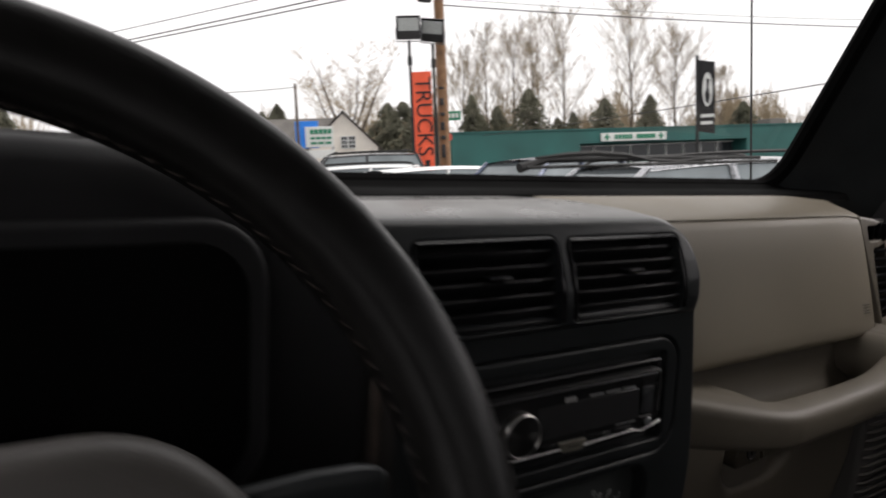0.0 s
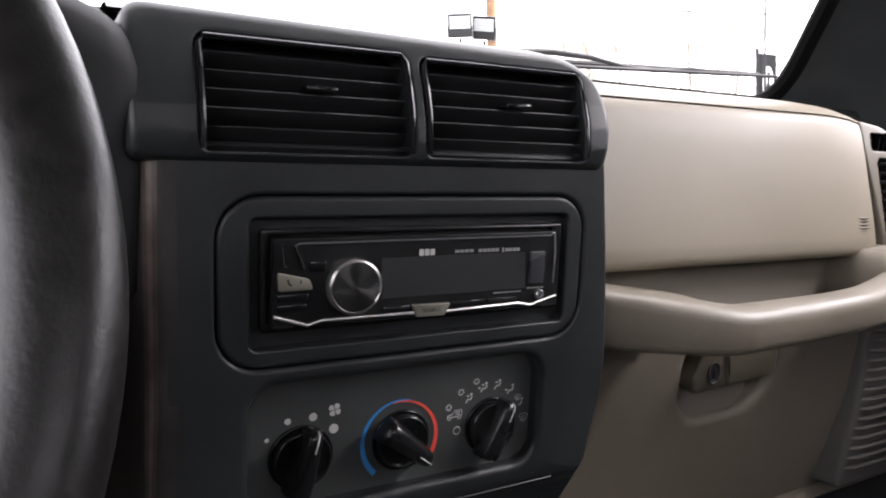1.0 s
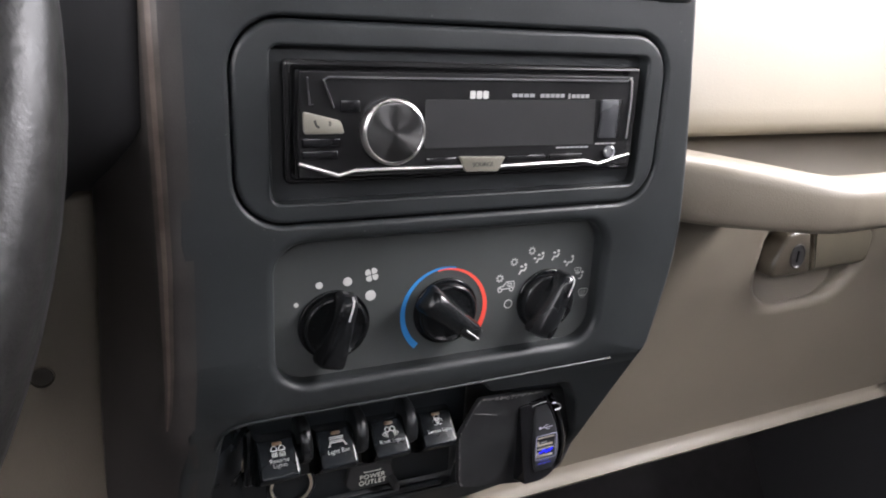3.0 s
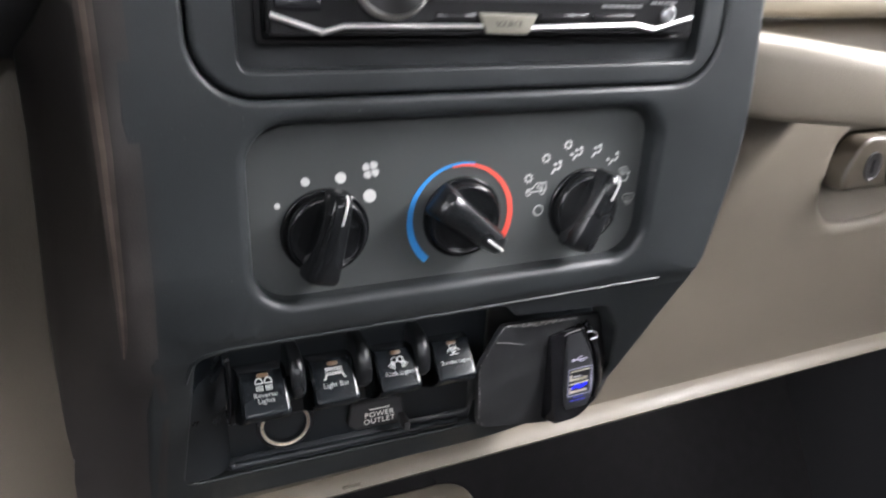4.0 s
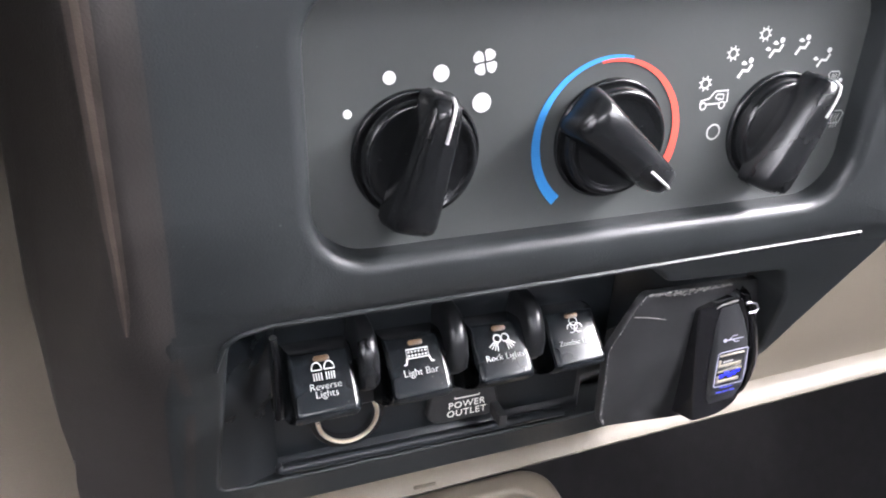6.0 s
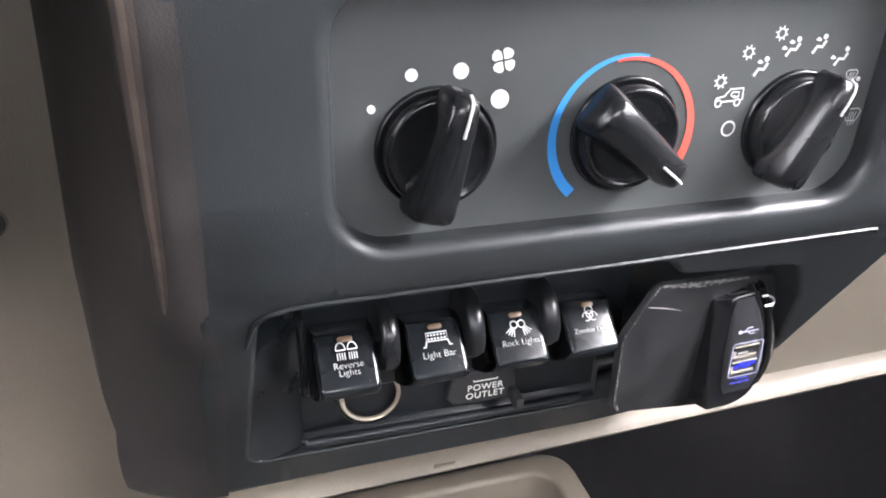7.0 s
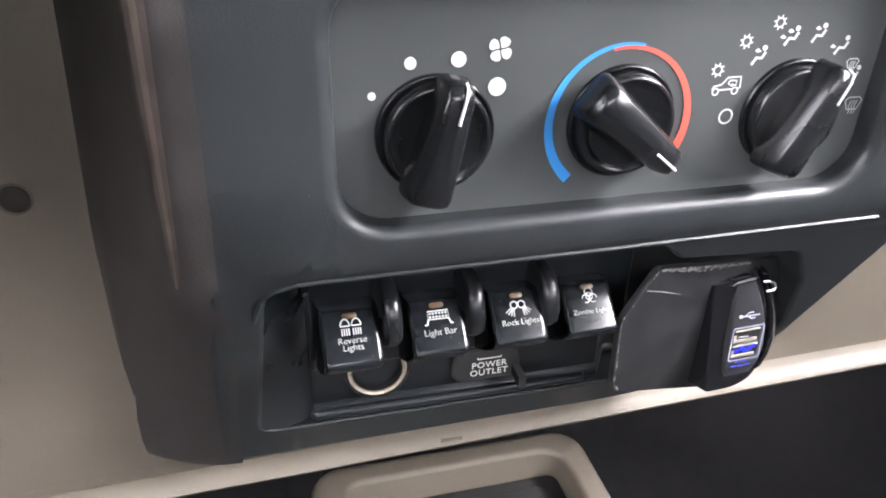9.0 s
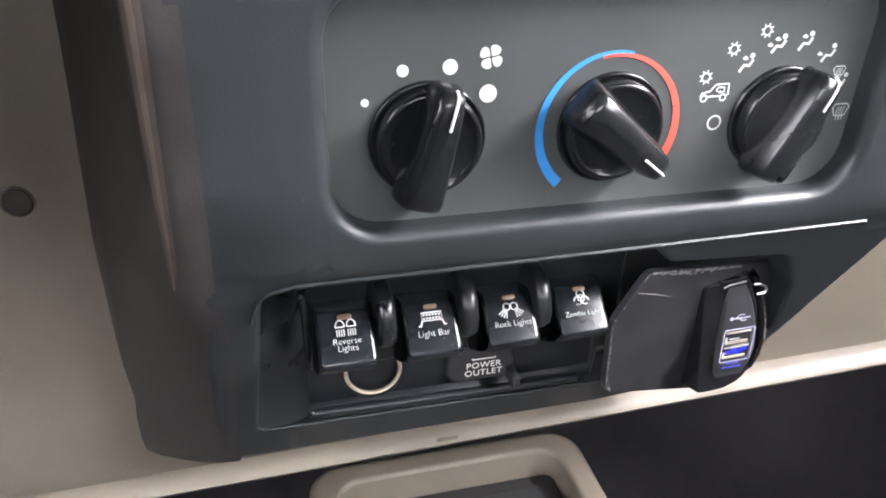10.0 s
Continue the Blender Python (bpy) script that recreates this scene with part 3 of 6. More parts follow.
# ---- stereo ----
stereo = thing("car_stereo", "single-height car stereo with round silver-ringed knob and dark display", "car stereo")
bm = holed_plate(rrect(-0.0885, 0.1015, 0.0945, 0.1490, 0.0025, 4), [rrect(-0.0855, 0.0940, 0.0970, 0.1462, 0.0015, 3)], lambda x, z: -0.0098, 0.0018, [(0.0, 0.0010)], (), -0.004)
part("trim_ring", bm, PIANO, stereo, "glossy black trim ring", weighted=True)
bm = bmesh.new()
slab(bm, round_corners([(-0.0835, 0.1450), (-0.0850, 0.0985), (0.0920, 0.0985), (0.0895, 0.1450)], 0.0012, 3), -0.0185, -0.004, 0.0010, 3)
part("face", bm, PIANO, stereo, "glossy black front", weighted=True)
SY = -0.0187
bm = bmesh.new()
slab(bm, round_corners([(-0.026, 0.1330), (-0.026, 0.1105), (0.0690, 0.1105), (0.0675, 0.1330)], 0.001, 3), SY - 0.0002, SY + 0.001, 0.0002, 1)
part("display", bm, DISPLAY, stereo, "switched-off grey display")
kn = Matrix.Translation((-0.0421, SY, 0.1190)) @ pose(0, 0, 0, 90, 0, 0)
bm = bmesh.new()
lathe(bm, [(0.0150, 0.0), (0.0150, 0.004), (0.0144, 0.0052), (0.0136, 0.0056), (0.0132, 0.0050)], kn, 48, False)
dial = part("volume_knob", bm, mat("satin_silver_ring", (0.55, 0.54, 0.52), 0.30, 1.0, vary=0.05), stereo, "silver-ringed black volume knob")
CAP = mat("spun_dark_cap", (0.095, 0.094, 0.093), 0.32, 0.9, grain=0.05, grain_size=1500)
spun = CAP.node_tree.nodes.new("ShaderNodeTangent")
spun.direction_type, spun.axis = "RADIAL", "Y"
CAP.node_tree.nodes["Principled BSDF"].inputs["Anisotropic"].default_value = 0.85
CAP.node_tree.links.new(spun.outputs["Tangent"], CAP.node_tree.nodes["Principled BSDF"].inputs["Tangent"])
bm = bmesh.new()
lathe(bm, [(0.0133, 0.0050), (0.0120, 0.0053), (0.0, 0.0055)], pose(0, 0, 0, 90, 0, 0), 48, False)
cap = part("knob_cap", bm, CAP, dial, "spun dark metal cap")
cap.location = kn.translation
bm = bmesh.new()
slab(bm, round_corners([(-0.0825, 0.1280), (-0.0822, 0.1183), (-0.0640, 0.1183), (-0.0660, 0.1240)], 0.0015, 4), SY - 0.0012, SY + 0.001, 0.0006, 2)
b = part("phone_button", bm, SILVER, stereo, "pale silver phone button")
bm = bmesh.new()
stroke(bm, [(-0.0776, 0.1243), (-0.0770, 0.1222), (-0.0756, 0.1211)], 0.0010, SY - 0.0015)
stroke(bm, [(-0.0715, 0.1236), (-0.0703, 0.1226), (-0.0709, 0.1216), (-0.0709, 0.1242), (-0.0703, 0.1233), (-0.0715, 0.1222)], 0.0003, SY - 0.0015)
part("phone_symbol", bm, RUBBER, b)
for pts in ([(-0.0805, 0.1424), (-0.0795, 0.1307), (-0.0778, 0.1307)], [(-0.0735, 0.1412), (-0.0690, 0.1294)]):
    bm = bmesh.new()
    sweep(bm, [V(x, SY - 0.0004, z) for x, z in pts], 0.0007, 6)
    part("silver_edge", bm, CHROME, stereo)
bm = bmesh.new()
sweep(bm, [V(-0.0735, SY - 0.0003, 0.1410), V(-0.0712, SY - 0.0004, 0.1424), V(0.0855, SY - 0.0004, 0.1424), V(0.0890, SY, 0.1440)], 0.00055, 6)
part("upper_edge", bm, mat("grey_trim_line", (0.22, 0.22, 0.225), 0.38, 0.6), stereo)
for pts in ([(-0.0845, 0.1056), (-0.0669, 0.0998), (-0.0590, 0.1018), (-0.0060, 0.1016)], [(0.0128, 0.1010), (0.0636, 0.1021), (0.0725, 0.1003), (0.0915, 0.1050)]):
    bm = bmesh.new()
    sweep(bm, [V(x, SY - 0.0006, z) for x, z in pts], 0.00085, 8)
    part("chrome_strip", bm, SATIN_BRIGHT, stereo, "bright chrome strip")
bm = bmesh.new()
slab(bm, round_corners([(-0.0079, 0.1064), (-0.0046, 0.0992), (0.0129, 0.0988), (0.0165, 0.1058)], 0.0008, 3), SY - 0.0022, SY, 0.0006, 2)
b = part("source_button", bm, SILVER, stereo, "pale silver source button")
letters("source_word", "SOURCE", 0.0030, RUBBER, b, Matrix.Translation((0.0042, SY - 0.0024, 0.1025)) @ FACING)
# maker's mark and small print as plain bars
for name, x0, x1, z0, z1, m in (("maker_mark", -0.0036, 0.0060, 0.1334, 0.1370, PRINT), ("small_print_bar", 0.0190, 0.0318, 0.1342, 0.1358, PRINT_DIM), ("small_print_bar", 0.0346, 0.0489, 0.1340, 0.1358, PRINT_DIM),
                                ("small_print_bar", 0.0508, 0.0520, 0.1334, 0.1360, PRINT_DIM), ("small_print_bar", 0.0528, 0.0635, 0.1338, 0.1356, PRINT_DIM), ("small_print_bar", 0.0463, 0.0660, 0.1088, 0.1095, PRINT_DIM),
                                ("small_print_bar", 0.0700, 0.0830, 0.1103, 0.1110, PRINT_DIM)):
    bm = bmesh.new()
    if name == "maker_mark":
        for k in range(3):
            a = x0 + k * 0.0034
            decal(bm, round_corners([(a, z0), (a + 0.0028, z0), (a + 0.0028, z1), (a, z1)], 0.0007, 2), SY - 0.0004)
    else:
        n = max(1, int((x1 - x0) / 0.0026))
        for k in range(n):
            a = x0 + (x1 - x0) * k / n
            decal(bm, [(a, z0), (a + 0.8 * (x1 - x0) / n, z0), (a + 0.8 * (x1 - x0) / n, z1), (a, z1)], SY - 0.0004)
    part(name, bm, m, stereo)
bm = bmesh.new()
sweep(bm, [V(0.0872, SY - 0.0005, 0.1440), V(0.0884, SY - 0.0006, 0.1425), V(0.0893, SY - 0.0006, 0.1320), V(0.0889, SY - 0.0006, 0.1130)], 0.0006, 6)
part("silver_edge", bm, SATIN_BRIGHT, stereo)
for x0, x1 in ((-0.0250, -0.0090), (0.0180, 0.0400), (0.0420, 0.0620)):
    bm = bmesh.new()
    box(bm, (x0, SY - 0.0012, 0.1036), (x1, SY + 0.001, 0.1062), 0.0006, 2)
    part("preset_button", bm, PIANO, stereo)
for x0, x1, z0, z1 in ((-0.083, -0.066, 0.1125, 0.1165), (-0.083, -0.067, 0.1070, 0.1110), (-0.066, -0.057, 0.1275, 0.1330)):
    bm = bmesh.new()
    box(bm, (x0, SY - 0.0010, z0), (x1, SY + 0.001, z1), 0.0006, 2)
    part("side_button", bm, GLOSS, stereo)
bm = bmesh.new()
slab(bm, round_corners([(0.0705, 0.1330), (0.0715, 0.1235), (0.0705, 0.1135), (0.0815, 0.1132), (0.0815, 0.1330)], 0.0012, 3), SY - 0.0014, SY, 0.0006, 2)
part("port_flap", bm, mat("dark_grey_flap", (0.05, 0.052, 0.056), 0.3), stereo, "dark grey socket flap with a bright edge")
bm = bmesh.new()
sweep(bm, [V(0.0822, SY - 0.001, 0.1330), V(0.0822, SY - 0.001, 0.1135)], 0.0006, 6)
part("silver_edge", bm, CHROME, stereo)
jk = Matrix.Translation((0.0790, SY, 0.1062)) @ pose(0, 0, 0, 90, 0, 0)
bm = bmesh.new()
lathe(bm, [(0.0032, 0.0), (0.0032, 0.0012), (0.0026, 0.0018), (0.0018, 0.0018), (0.0016, 0.0004), (0.0, 0.0004)], jk, 24, False)
part("audio_jack", bm, STEEL, stereo, "round steel audio socket")

# ---- switch bank in the bezel's lower opening ----
HOLDER_BLACK = dusty(mat("satin_black_holder", (0.0085, 0.0105, 0.0122), 0.30, grain=0.08, grain_size=900, vary=0.2), amount=0.2)
bank = thing("switch_bank", "black moulded holder for four rocker switches above two power sockets", "switch panel")
bm = bmesh.new()
HOLDER = [(-0.0020, -0.0268), (0.012, -0.0300), (0.029, -0.0330), (0.0305, -0.0700), (0.0300, -0.0860), (0.0315, -0.0875), (0.0475, -0.0885), (0.0485, -0.1195), (0.0462, -0.1212), (0.0450, -0.1228), (0.0452, -0.1250), (0.0475, -0.1268), (0.056, -0.1310)]
skin(bm, [[V(x, y + back, z) for y, z in HOLDER] for x, back in ((-0.107, 0), (-0.06, 0), (0.028, 0), (0.040, 0.018), (0.100, 0.028), (0.128, 0.030))])
part("holder", bm, HOLDER_BLACK, bank, angle=50)
# moulded cheek at the driver's end
bm = bmesh.new()
skin(bm, [[V(-0.1195, 0.004, -0.0290), V(-0.1120, 0.014, -0.0300), V(-0.1070, 0.029, -0.0320)], [V(-0.1235, 0.014, -0.0560), V(-0.1145, 0.022, -0.0565), V(-0.1066, 0.031, -0.0570)], [V(-0.1275, 0.028, -0.0880), V(-0.1165, 0.034, -0.0885), V(-0.1064, 0.047, -0.0890)], [V(-0.1320, 0.045, -0.1270), V(-0.1190, 0.044, -0.1262), V(-0.1066, 0.0452, -0.1235)], [V(-0.1320, 0.056, -0.1300), V(-0.1190, 0.056, -0.1300), V(-0.1066, 0.056, -0.1300)]])
part("cheek", bm, HOLDER_BLACK, bank, angle=25)
bm = bmesh.new()
sweep(bm, [V(-0.1062, 0.0135, -0.0410), V(-0.1056, 0.0160, -0.0520), V(-0.1056, 0.0210, -0.0700), V(-0.1060, 0.0270, -0.0830)], 0.0013, 8)
part("cheek_edge", bm, KNOB, bank)
bm = bmesh.new()
sweep(bm, [V(-0.1066, 0.0430, -0.1190), V(-0.1064, 0.0432, -0.1206), V(-0.1050, 0.0432, -0.1216), V(-0.06, 0.0432, -0.1220), V(0.020, 0.0436, -0.1228)], [0.0014, 0.0022, 0.0023, 0.0023, 0.0022], 10)
part("lip", bm, HOLDER_BLACK, bank)
# the row of switches leans back with the kicked-out face
ROW = Matrix.Translation((0.0106, 0.0180, -0.0078)) @ pose(0, 0, 0, -1.2, 2.1, 3.0) @ Matrix.Scale(1.088, 4)
for x in (-0.0787, -0.0492, -0.0212):
    bm = bmesh.new()
    rows = []
    for z, y, w in ((-0.0345, 0.010, 0.0020), (-0.0360, 0.0020, 0.0026), (-0.0385, -0.0015, 0.0029), (-0.0425, -0.0040, 0.0031), (-0.0480, -0.0055, 0.0033), (-0.0530, -0.0050, 0.0033), (-0.0560, -0.0020, 0.0031), (-0.0580, 0.0035, 0.0027), (-0.0595, 0.012, 0.0018)):
        rows.append([V(x - w, 0.014, z)] + [V(x - w * math.cos(radians(a)), y + 0.0022 * (1 - math.sin(radians(a))), z) for a in range(0, 181, 22)] + [V(x + w, 0.014, z)])
    skin(bm, rows)
    bm.transform(ROW)
    part("divider", bm, KNOB, bank, angle=60)


ROCKER = dusty(mat("satin_black_rocker", (0.0075, 0.0090, 0.0104), 0.19, grain=0.06, grain_size=1400, vary=0.2, ior=1.40), amount=0.2)


def rocker_switch(cx, words):
    """A black rocker whose lower end stands out, with lens, symbol and words."""
    sw = thing("rocker_switch", f"glossy black rocker switch marked {words.replace(chr(10), ' ')} with an unlit amber lens", "switch", "rocker switches")
    sw.matrix_basis = ROW @ Matrix.Translation((cx, -0.0090, -0.0560)) @ pose(0, 0, 0, -17, 0, 0) @ Matrix.Translation((0, 0.0100, 0.0060))
    # profile (y, z) down the front
    prof = [(0.012, 0.0112), (0.0030, 0.0111), (-0.0008, 0.0105), (-0.0024, 0.0094), (-0.0036, 0.0076), (-0.0058, 0.0032), (-0.0086, -0.0026), (-0.0096, -0.0046), (-0.0100, -0.0056), (-0.0098, -0.0068), (-0.0086, -0.0080), (-0.0050, -0.0100), (0.002, -0.0124), (0.012, -0.0140)]
    bm = bmesh.new()
    rows = []
    for y, z in prof:
        w = 0.0101
        rows.append([V(-w, max(y, 0.004), z), V(-w, y + 0.0020, z), V(-w + 0.0006, y + 0.0007, z), V(-w + 0.0016, y + 0.0001, z), V(-w + 0.0024, y, z), V(w - 0.0024, y, z), V(w - 0.0016, y + 0.0001, z), V(w - 0.0006, y + 0.0007, z), V(w, y + 0.0020, z), V(w, max(y, 0.004), z)])
    skin(bm, rows)
    for s in (-1, 1):
        w = 0.0101 * s
        skin(bm, [[V(w, y + 0.0020, z) for y, z in prof], [V(w, 0.014, z) for y, z in prof]])
    part("rocker", bm, ROCKER, sw, angle=50)
    on = Matrix.Translation((0, -0.0062, 0.0020)) @ pose(0, 0, 0, -26.5, 0, 0)
    bm = bmesh.new()
    slab(bm, rrect(-0.0025, 0.0025, 0.0065, 0.0084, 0.0009, 3), -0.0008, 0.002, 0.0003, 2, on)
    part("lens", bm, AMBER, sw, "unlit amber lens")
    return sw, on


def light_mark(bm, on, dx, dz, s=1.0):
    y = -0.0006
    top = [(dx + 0.0017 * s * math.sin(radians(a)), dz + (0.0005 + 0.0026 * math.cos(radians(a))) * s) for a in range(-90, 91, 20)]
    stroke(bm, top, 0.00036, y, on)
    stroke(bm, [(dx - 0.0017 * s, dz + 0.0005 * s), (dx + 0.0017 * s, dz + 0.0005 * s)], 0.00036, y, on)
    for k in range(4):
        x = dx + (-0.0013 + k * 0.00087) * s
        stroke(bm, [(x, dz - 0.0004 * s), (x, dz - 0.0030 * s)], 0.00028, y, on)


LY = -0.0006
SWITCH_X = (-0.0925, -0.0625, -0.0332, -0.0052)
sw, on = rocker_switch(SWITCH_X[0], "Reverse\nLights")
bm = bmesh.new()
light_mark(bm, on, -0.0019, 0.0036, 0.9)
light_mark(bm, on, 0.0019, 0.0036, 0.9)
part("lamp_symbol", bm, PRINT, sw)
letters("lettering", "Reverse\nLights", 0.0030, PRINT, sw, on @ Matrix.Translation((0, LY, -0.0021)) @ FACING, thin=0.020)

sw, on = rocker_switch(SWITCH_X[1], "Light Bar")
bm = bmesh.new()
stroke(bm, [(-0.0036, 0.0054), (0.0036, 0.0054), (0.0036, 0.0026), (-0.0036, 0.0026)], 0.0004, LY, on, True)
for i in range(6):
    for j in range(2):
        decal(bm, disc(-0.0028 + i * 0.00112, 0.0034 + j * 0.0012, 0.00036, 8), LY, on)
for s in (-1, 1):
    stroke(bm, [(s * 0.0036, 0.0026), (s * 0.0042, 0.0008), (s * 0.0050, 0.0008)], 0.0005, LY, on)
part("light_bar_symbol", bm, PRINT, sw)
letters("lettering", "Light Bar", 0.0032, PRINT, sw, on @ Matrix.Translation((0, LY, -0.0020)) @ FACING, thin=0.020)

sw, on = rocker_switch(SWITCH_X[2], "Rock Lights")
bm = bmesh.new()
for cx in (-0.0014, 0.0014):
    stroke(bm, disc(cx, 0.0040, 0.0013, 12), 0.0004, LY, on, True)
    s = -1 if cx < 0 else 1
    for k in range(4):
        a = radians(188 + 15 * k) if s < 0 else radians(172 - 15 * k)
        stroke(bm, [(cx + 0.0016 * math.sin(a), 0.0040 + 0.0016 * math.cos(a)), (cx + 0.0042 * math.sin(a), 0.0040 + 0.0042 * math.cos(a))], 0.0003, LY, on)
part("rock_light_symbol", bm, PRINT, sw)
letters("lettering", "Rock Lights", 0.0030, PRINT, sw, on @ Matrix.Translation((0, LY, -0.0022)) @ FACING, thin=0.020)

sw, on = rocker_switch(SWITCH_X[3], "Zombie Lights")
bm = bmesh.new()
for k in range(3):
    a = radians(120 * k)
    stroke(bm, arc(0.0016 * math.sin(a), 0.0038 + 0.0016 * math.cos(a), 0.0015, math.degrees(a) + 28, math.degrees(a) + 332, 20), 0.00036, LY, on)
stroke(bm, disc(0, 0.0038, 0.0013, 14), 0.0003, LY, on, True)
part("hazard_symbol", bm, PRINT, sw)
letters("lettering", "Zombie Lights", 0.0026, PRINT, sw, on @ Matrix.Translation((0, LY, -0.0018)) @ FACING, thin=0.020)

# ---- power sockets ----
# whiter copy of the print, lifted against shade in the recess
PRINT_BRIGHT = mat("shade_lifted_print", (0.80, 0.78, 0.72), 0.55, vary=0.04)
socket = thing("lighter_socket", "open power socket with a nickel ring below the switches", "power socket")
sp = Matrix.Translation((-0.0778, 0.0460, -0.1032)) @ pose(0, 0, 0, 90, 0, 0)
bm = bmesh.new()
lathe(bm, [(0.0126, 0.0), (0.0130, 0.0012), (0.0124, 0.0022), (0.0114, 0.0018), (0.0110, -0.004)], sp, 40, False)
part("ring", bm, BRASS, socket, "bright nickel ring")
bm = bmesh.new()
lathe(bm, [(0.0111, 0.001), (0.0110, -0.030), (0.0, -0.030)], sp, 32, False)
part("barrel", bm, SHADOW_BLACK, socket)
bm = bmesh.new()
lathe(bm, [(0.0150, -0.001), (0.0150, 0.0008), (0.0127, 0.0008)], sp, 32, False)
part("flange", bm, GLOSS, socket)

outlet = thing("power_outlet", "rubber-capped power outlet with white lettering", "power socket")
bm = bmesh.new()
slab(bm, round_corners([(-0.0420, -0.0990), (-0.0450, -0.1125), (-0.0400, -0.1165), (-0.0150, -0.1165), (-0.0115, -0.1120), (-0.0140, -0.0990)], 0.003, 4), 0.0440, 0.0475, 0.0015, 3)
part("cap", bm, RUBBER, outlet)
for word, z in (("POWER", -0.1076), ("OUTLET", -0.1118)):
    letters("lettering", word, 0.0046, PRINT_BRIGHT, outlet, Matrix.Translation((-0.0270, 0.0436, z)) @ FACING, spread=1.08, thin=0.0)
bm = bmesh.new()
stroke(bm, [(-0.0325, -0.1032), (-0.0325, -0.1040), (-0.0215, -0.1040), (-0.0215, -0.1032)], 0.0006, 0.0436)
part("underline", bm, PRINT_BRIGHT, outlet)
bm = bmesh.new()
box(bm, (-0.0160, 0.034, -0.1160), (-0.0120, 0.045, -0.1100), 0.001, 2)
part("pull_tab", bm, RUBBER, outlet)

# ---- USB charger on a cut black plate ----
USB_BLACK = mat("satin_black_charger", (0.026, 0.027, 0.029), 0.36, grain=0.05, grain_size=900, vary=0.15)
PRINT_PALE = mat("pale_violet_print", (0.38, 0.38, 0.46), 0.6, vary=0.05)
TILT = Matrix.Translation((0.0211, 0.0337, -0.0170)) @ Matrix.Scale(1.17, 4) @ Matrix.Translation((0.054, 0, -0.066)) @ Matrix.Rotation(radians(-5.0), 4, "Y") @ Matrix.Translation((-0.054, 0, 0.066))
PORT_SHELL = mat("nickel_port_shell", (0.70, 0.64, 0.53), 0.40, 0.8, vary=0.1, vary_size=300)
charger = thing("usb_charger", "black rocker-style USB charger with blue light on a rough-cut black plate", "usb charger")
PLATE = Matrix.Translation((0.0275, 0.0080, -0.0447)) @ pose(0, 0, 0, 6.84, 0, 13.7)
bm = bmesh.new()
slab(bm, round_corners([(0.0, 0.0), (-0.0130, -0.0224), (-0.0078, -0.0590), (-0.0045, -0.0650), (0.0584, -0.0871), (0.0905, -0.0880), (0.0980, -0.0660), (0.0820, -0.0158)], [0.003, 0.004, 0.003, 0.002, 0.006, 0.01, 0.004, 0.003], 3), 0.0, 0.0030, 0.0005, 2, back=True)
bm.transform(PLATE)
part("plate", bm, dusty(mat("rough_cut_plastic", (0.0175, 0.0182, 0.0190), 0.42, grain=0.35, grain_size=2200, vary=0.35, vary_size=70), color=(0.20, 0.17, 0.14), amount=0.3, size=420), charger, "rough-cut black plastic plate")
bm = bmesh.new()
rnd = random.Random(4)
for i in range(210):
    x = 0.0015 + rnd.random() * 0.052
    z = -0.0006 - 0.205 * x - rnd.random() ** 2 * 0.0024 * max(0.15, 1 - abs(x - 0.024) / 0.030)
    k = 0.00012 + rnd.random() ** 3 * 0.0006
    box(bm, (x, -0.0002 - rnd.random() * 0.0003, z), (x + k * 2, 0.0002, z + k))
for (xa, za), (xb, zb), n in (((0.0, -0.0010), (-0.0126, -0.0220), 14), ((-0.0126, -0.0235), (-0.0076, -0.0580), 50), ((-0.0070, -0.0600), (-0.0040, -0.0640), 16)):
    for i in range(n):
        t, k = rnd.random(), 0.0001 + rnd.random() ** 2 * 0.0004
        x, z = xa + (xb - xa) * t + rnd.random() * 0.0004, za + (zb - za) * t
        box(bm, (x, -0.0001, z), (x + k, 0.0002, z + k * 2))
bm.transform(PLATE)
part("ragged_edge", bm, mat("scraped_plastic", (0.16, 0.155, 0.15), 0.7, vary=0.4, vary_size=900), charger, "pale scraped saw edge")
bm = bmesh.new()
sweep(bm, [V(-0.0035, -0.0001, -0.0092), V(0.0060, -0.0001, -0.0125), V(0.0165, -0.0001, -0.0170)], [0.0002, 0.0003, 0.0001], 5)
bm.transform(PLATE)
part("scratch", bm, bpy.data.materials["scraped_plastic"], charger)
bm = bmesh.new()
slab(bm, round_corners([(0.0376, -0.0362), (0.0376, -0.0868), (0.0500, -0.0872), (0.0580, -0.0830), (0.0615, -0.0680), (0.0600, -0.0480), (0.0560, -0.0362)], [0.0015, 0.0015, 0.004, 0.006, 0.008, 0.008, 0.002], 4), -0.0150, 0.004, 0.0008, 2)
for v in bm.verts:
    v.co.x, v.co.z = v.co.x - 0.2 * (v.co.y + 0.015) - 0.05 * (v.co.z + 0.062), v.co.z - 0.2 * (v.co.y + 0.015)
bm.transform(TILT)
part("housing", bm, GLOSS, charger, weighted=True)
bm = bmesh.new()
prof = [(-0.0100, -0.0376), (-0.0135, -0.0363), (-0.0149, -0.0369), (-0.0155, -0.0435), (-0.0161, -0.0520), (-0.0166, -0.0600), (-0.0166, -0.0680), (-0.0161, -0.0750), (-0.0150, -0.0805), (-0.0130, -0.0845), (-0.0100, -0.0862)]
rows = []
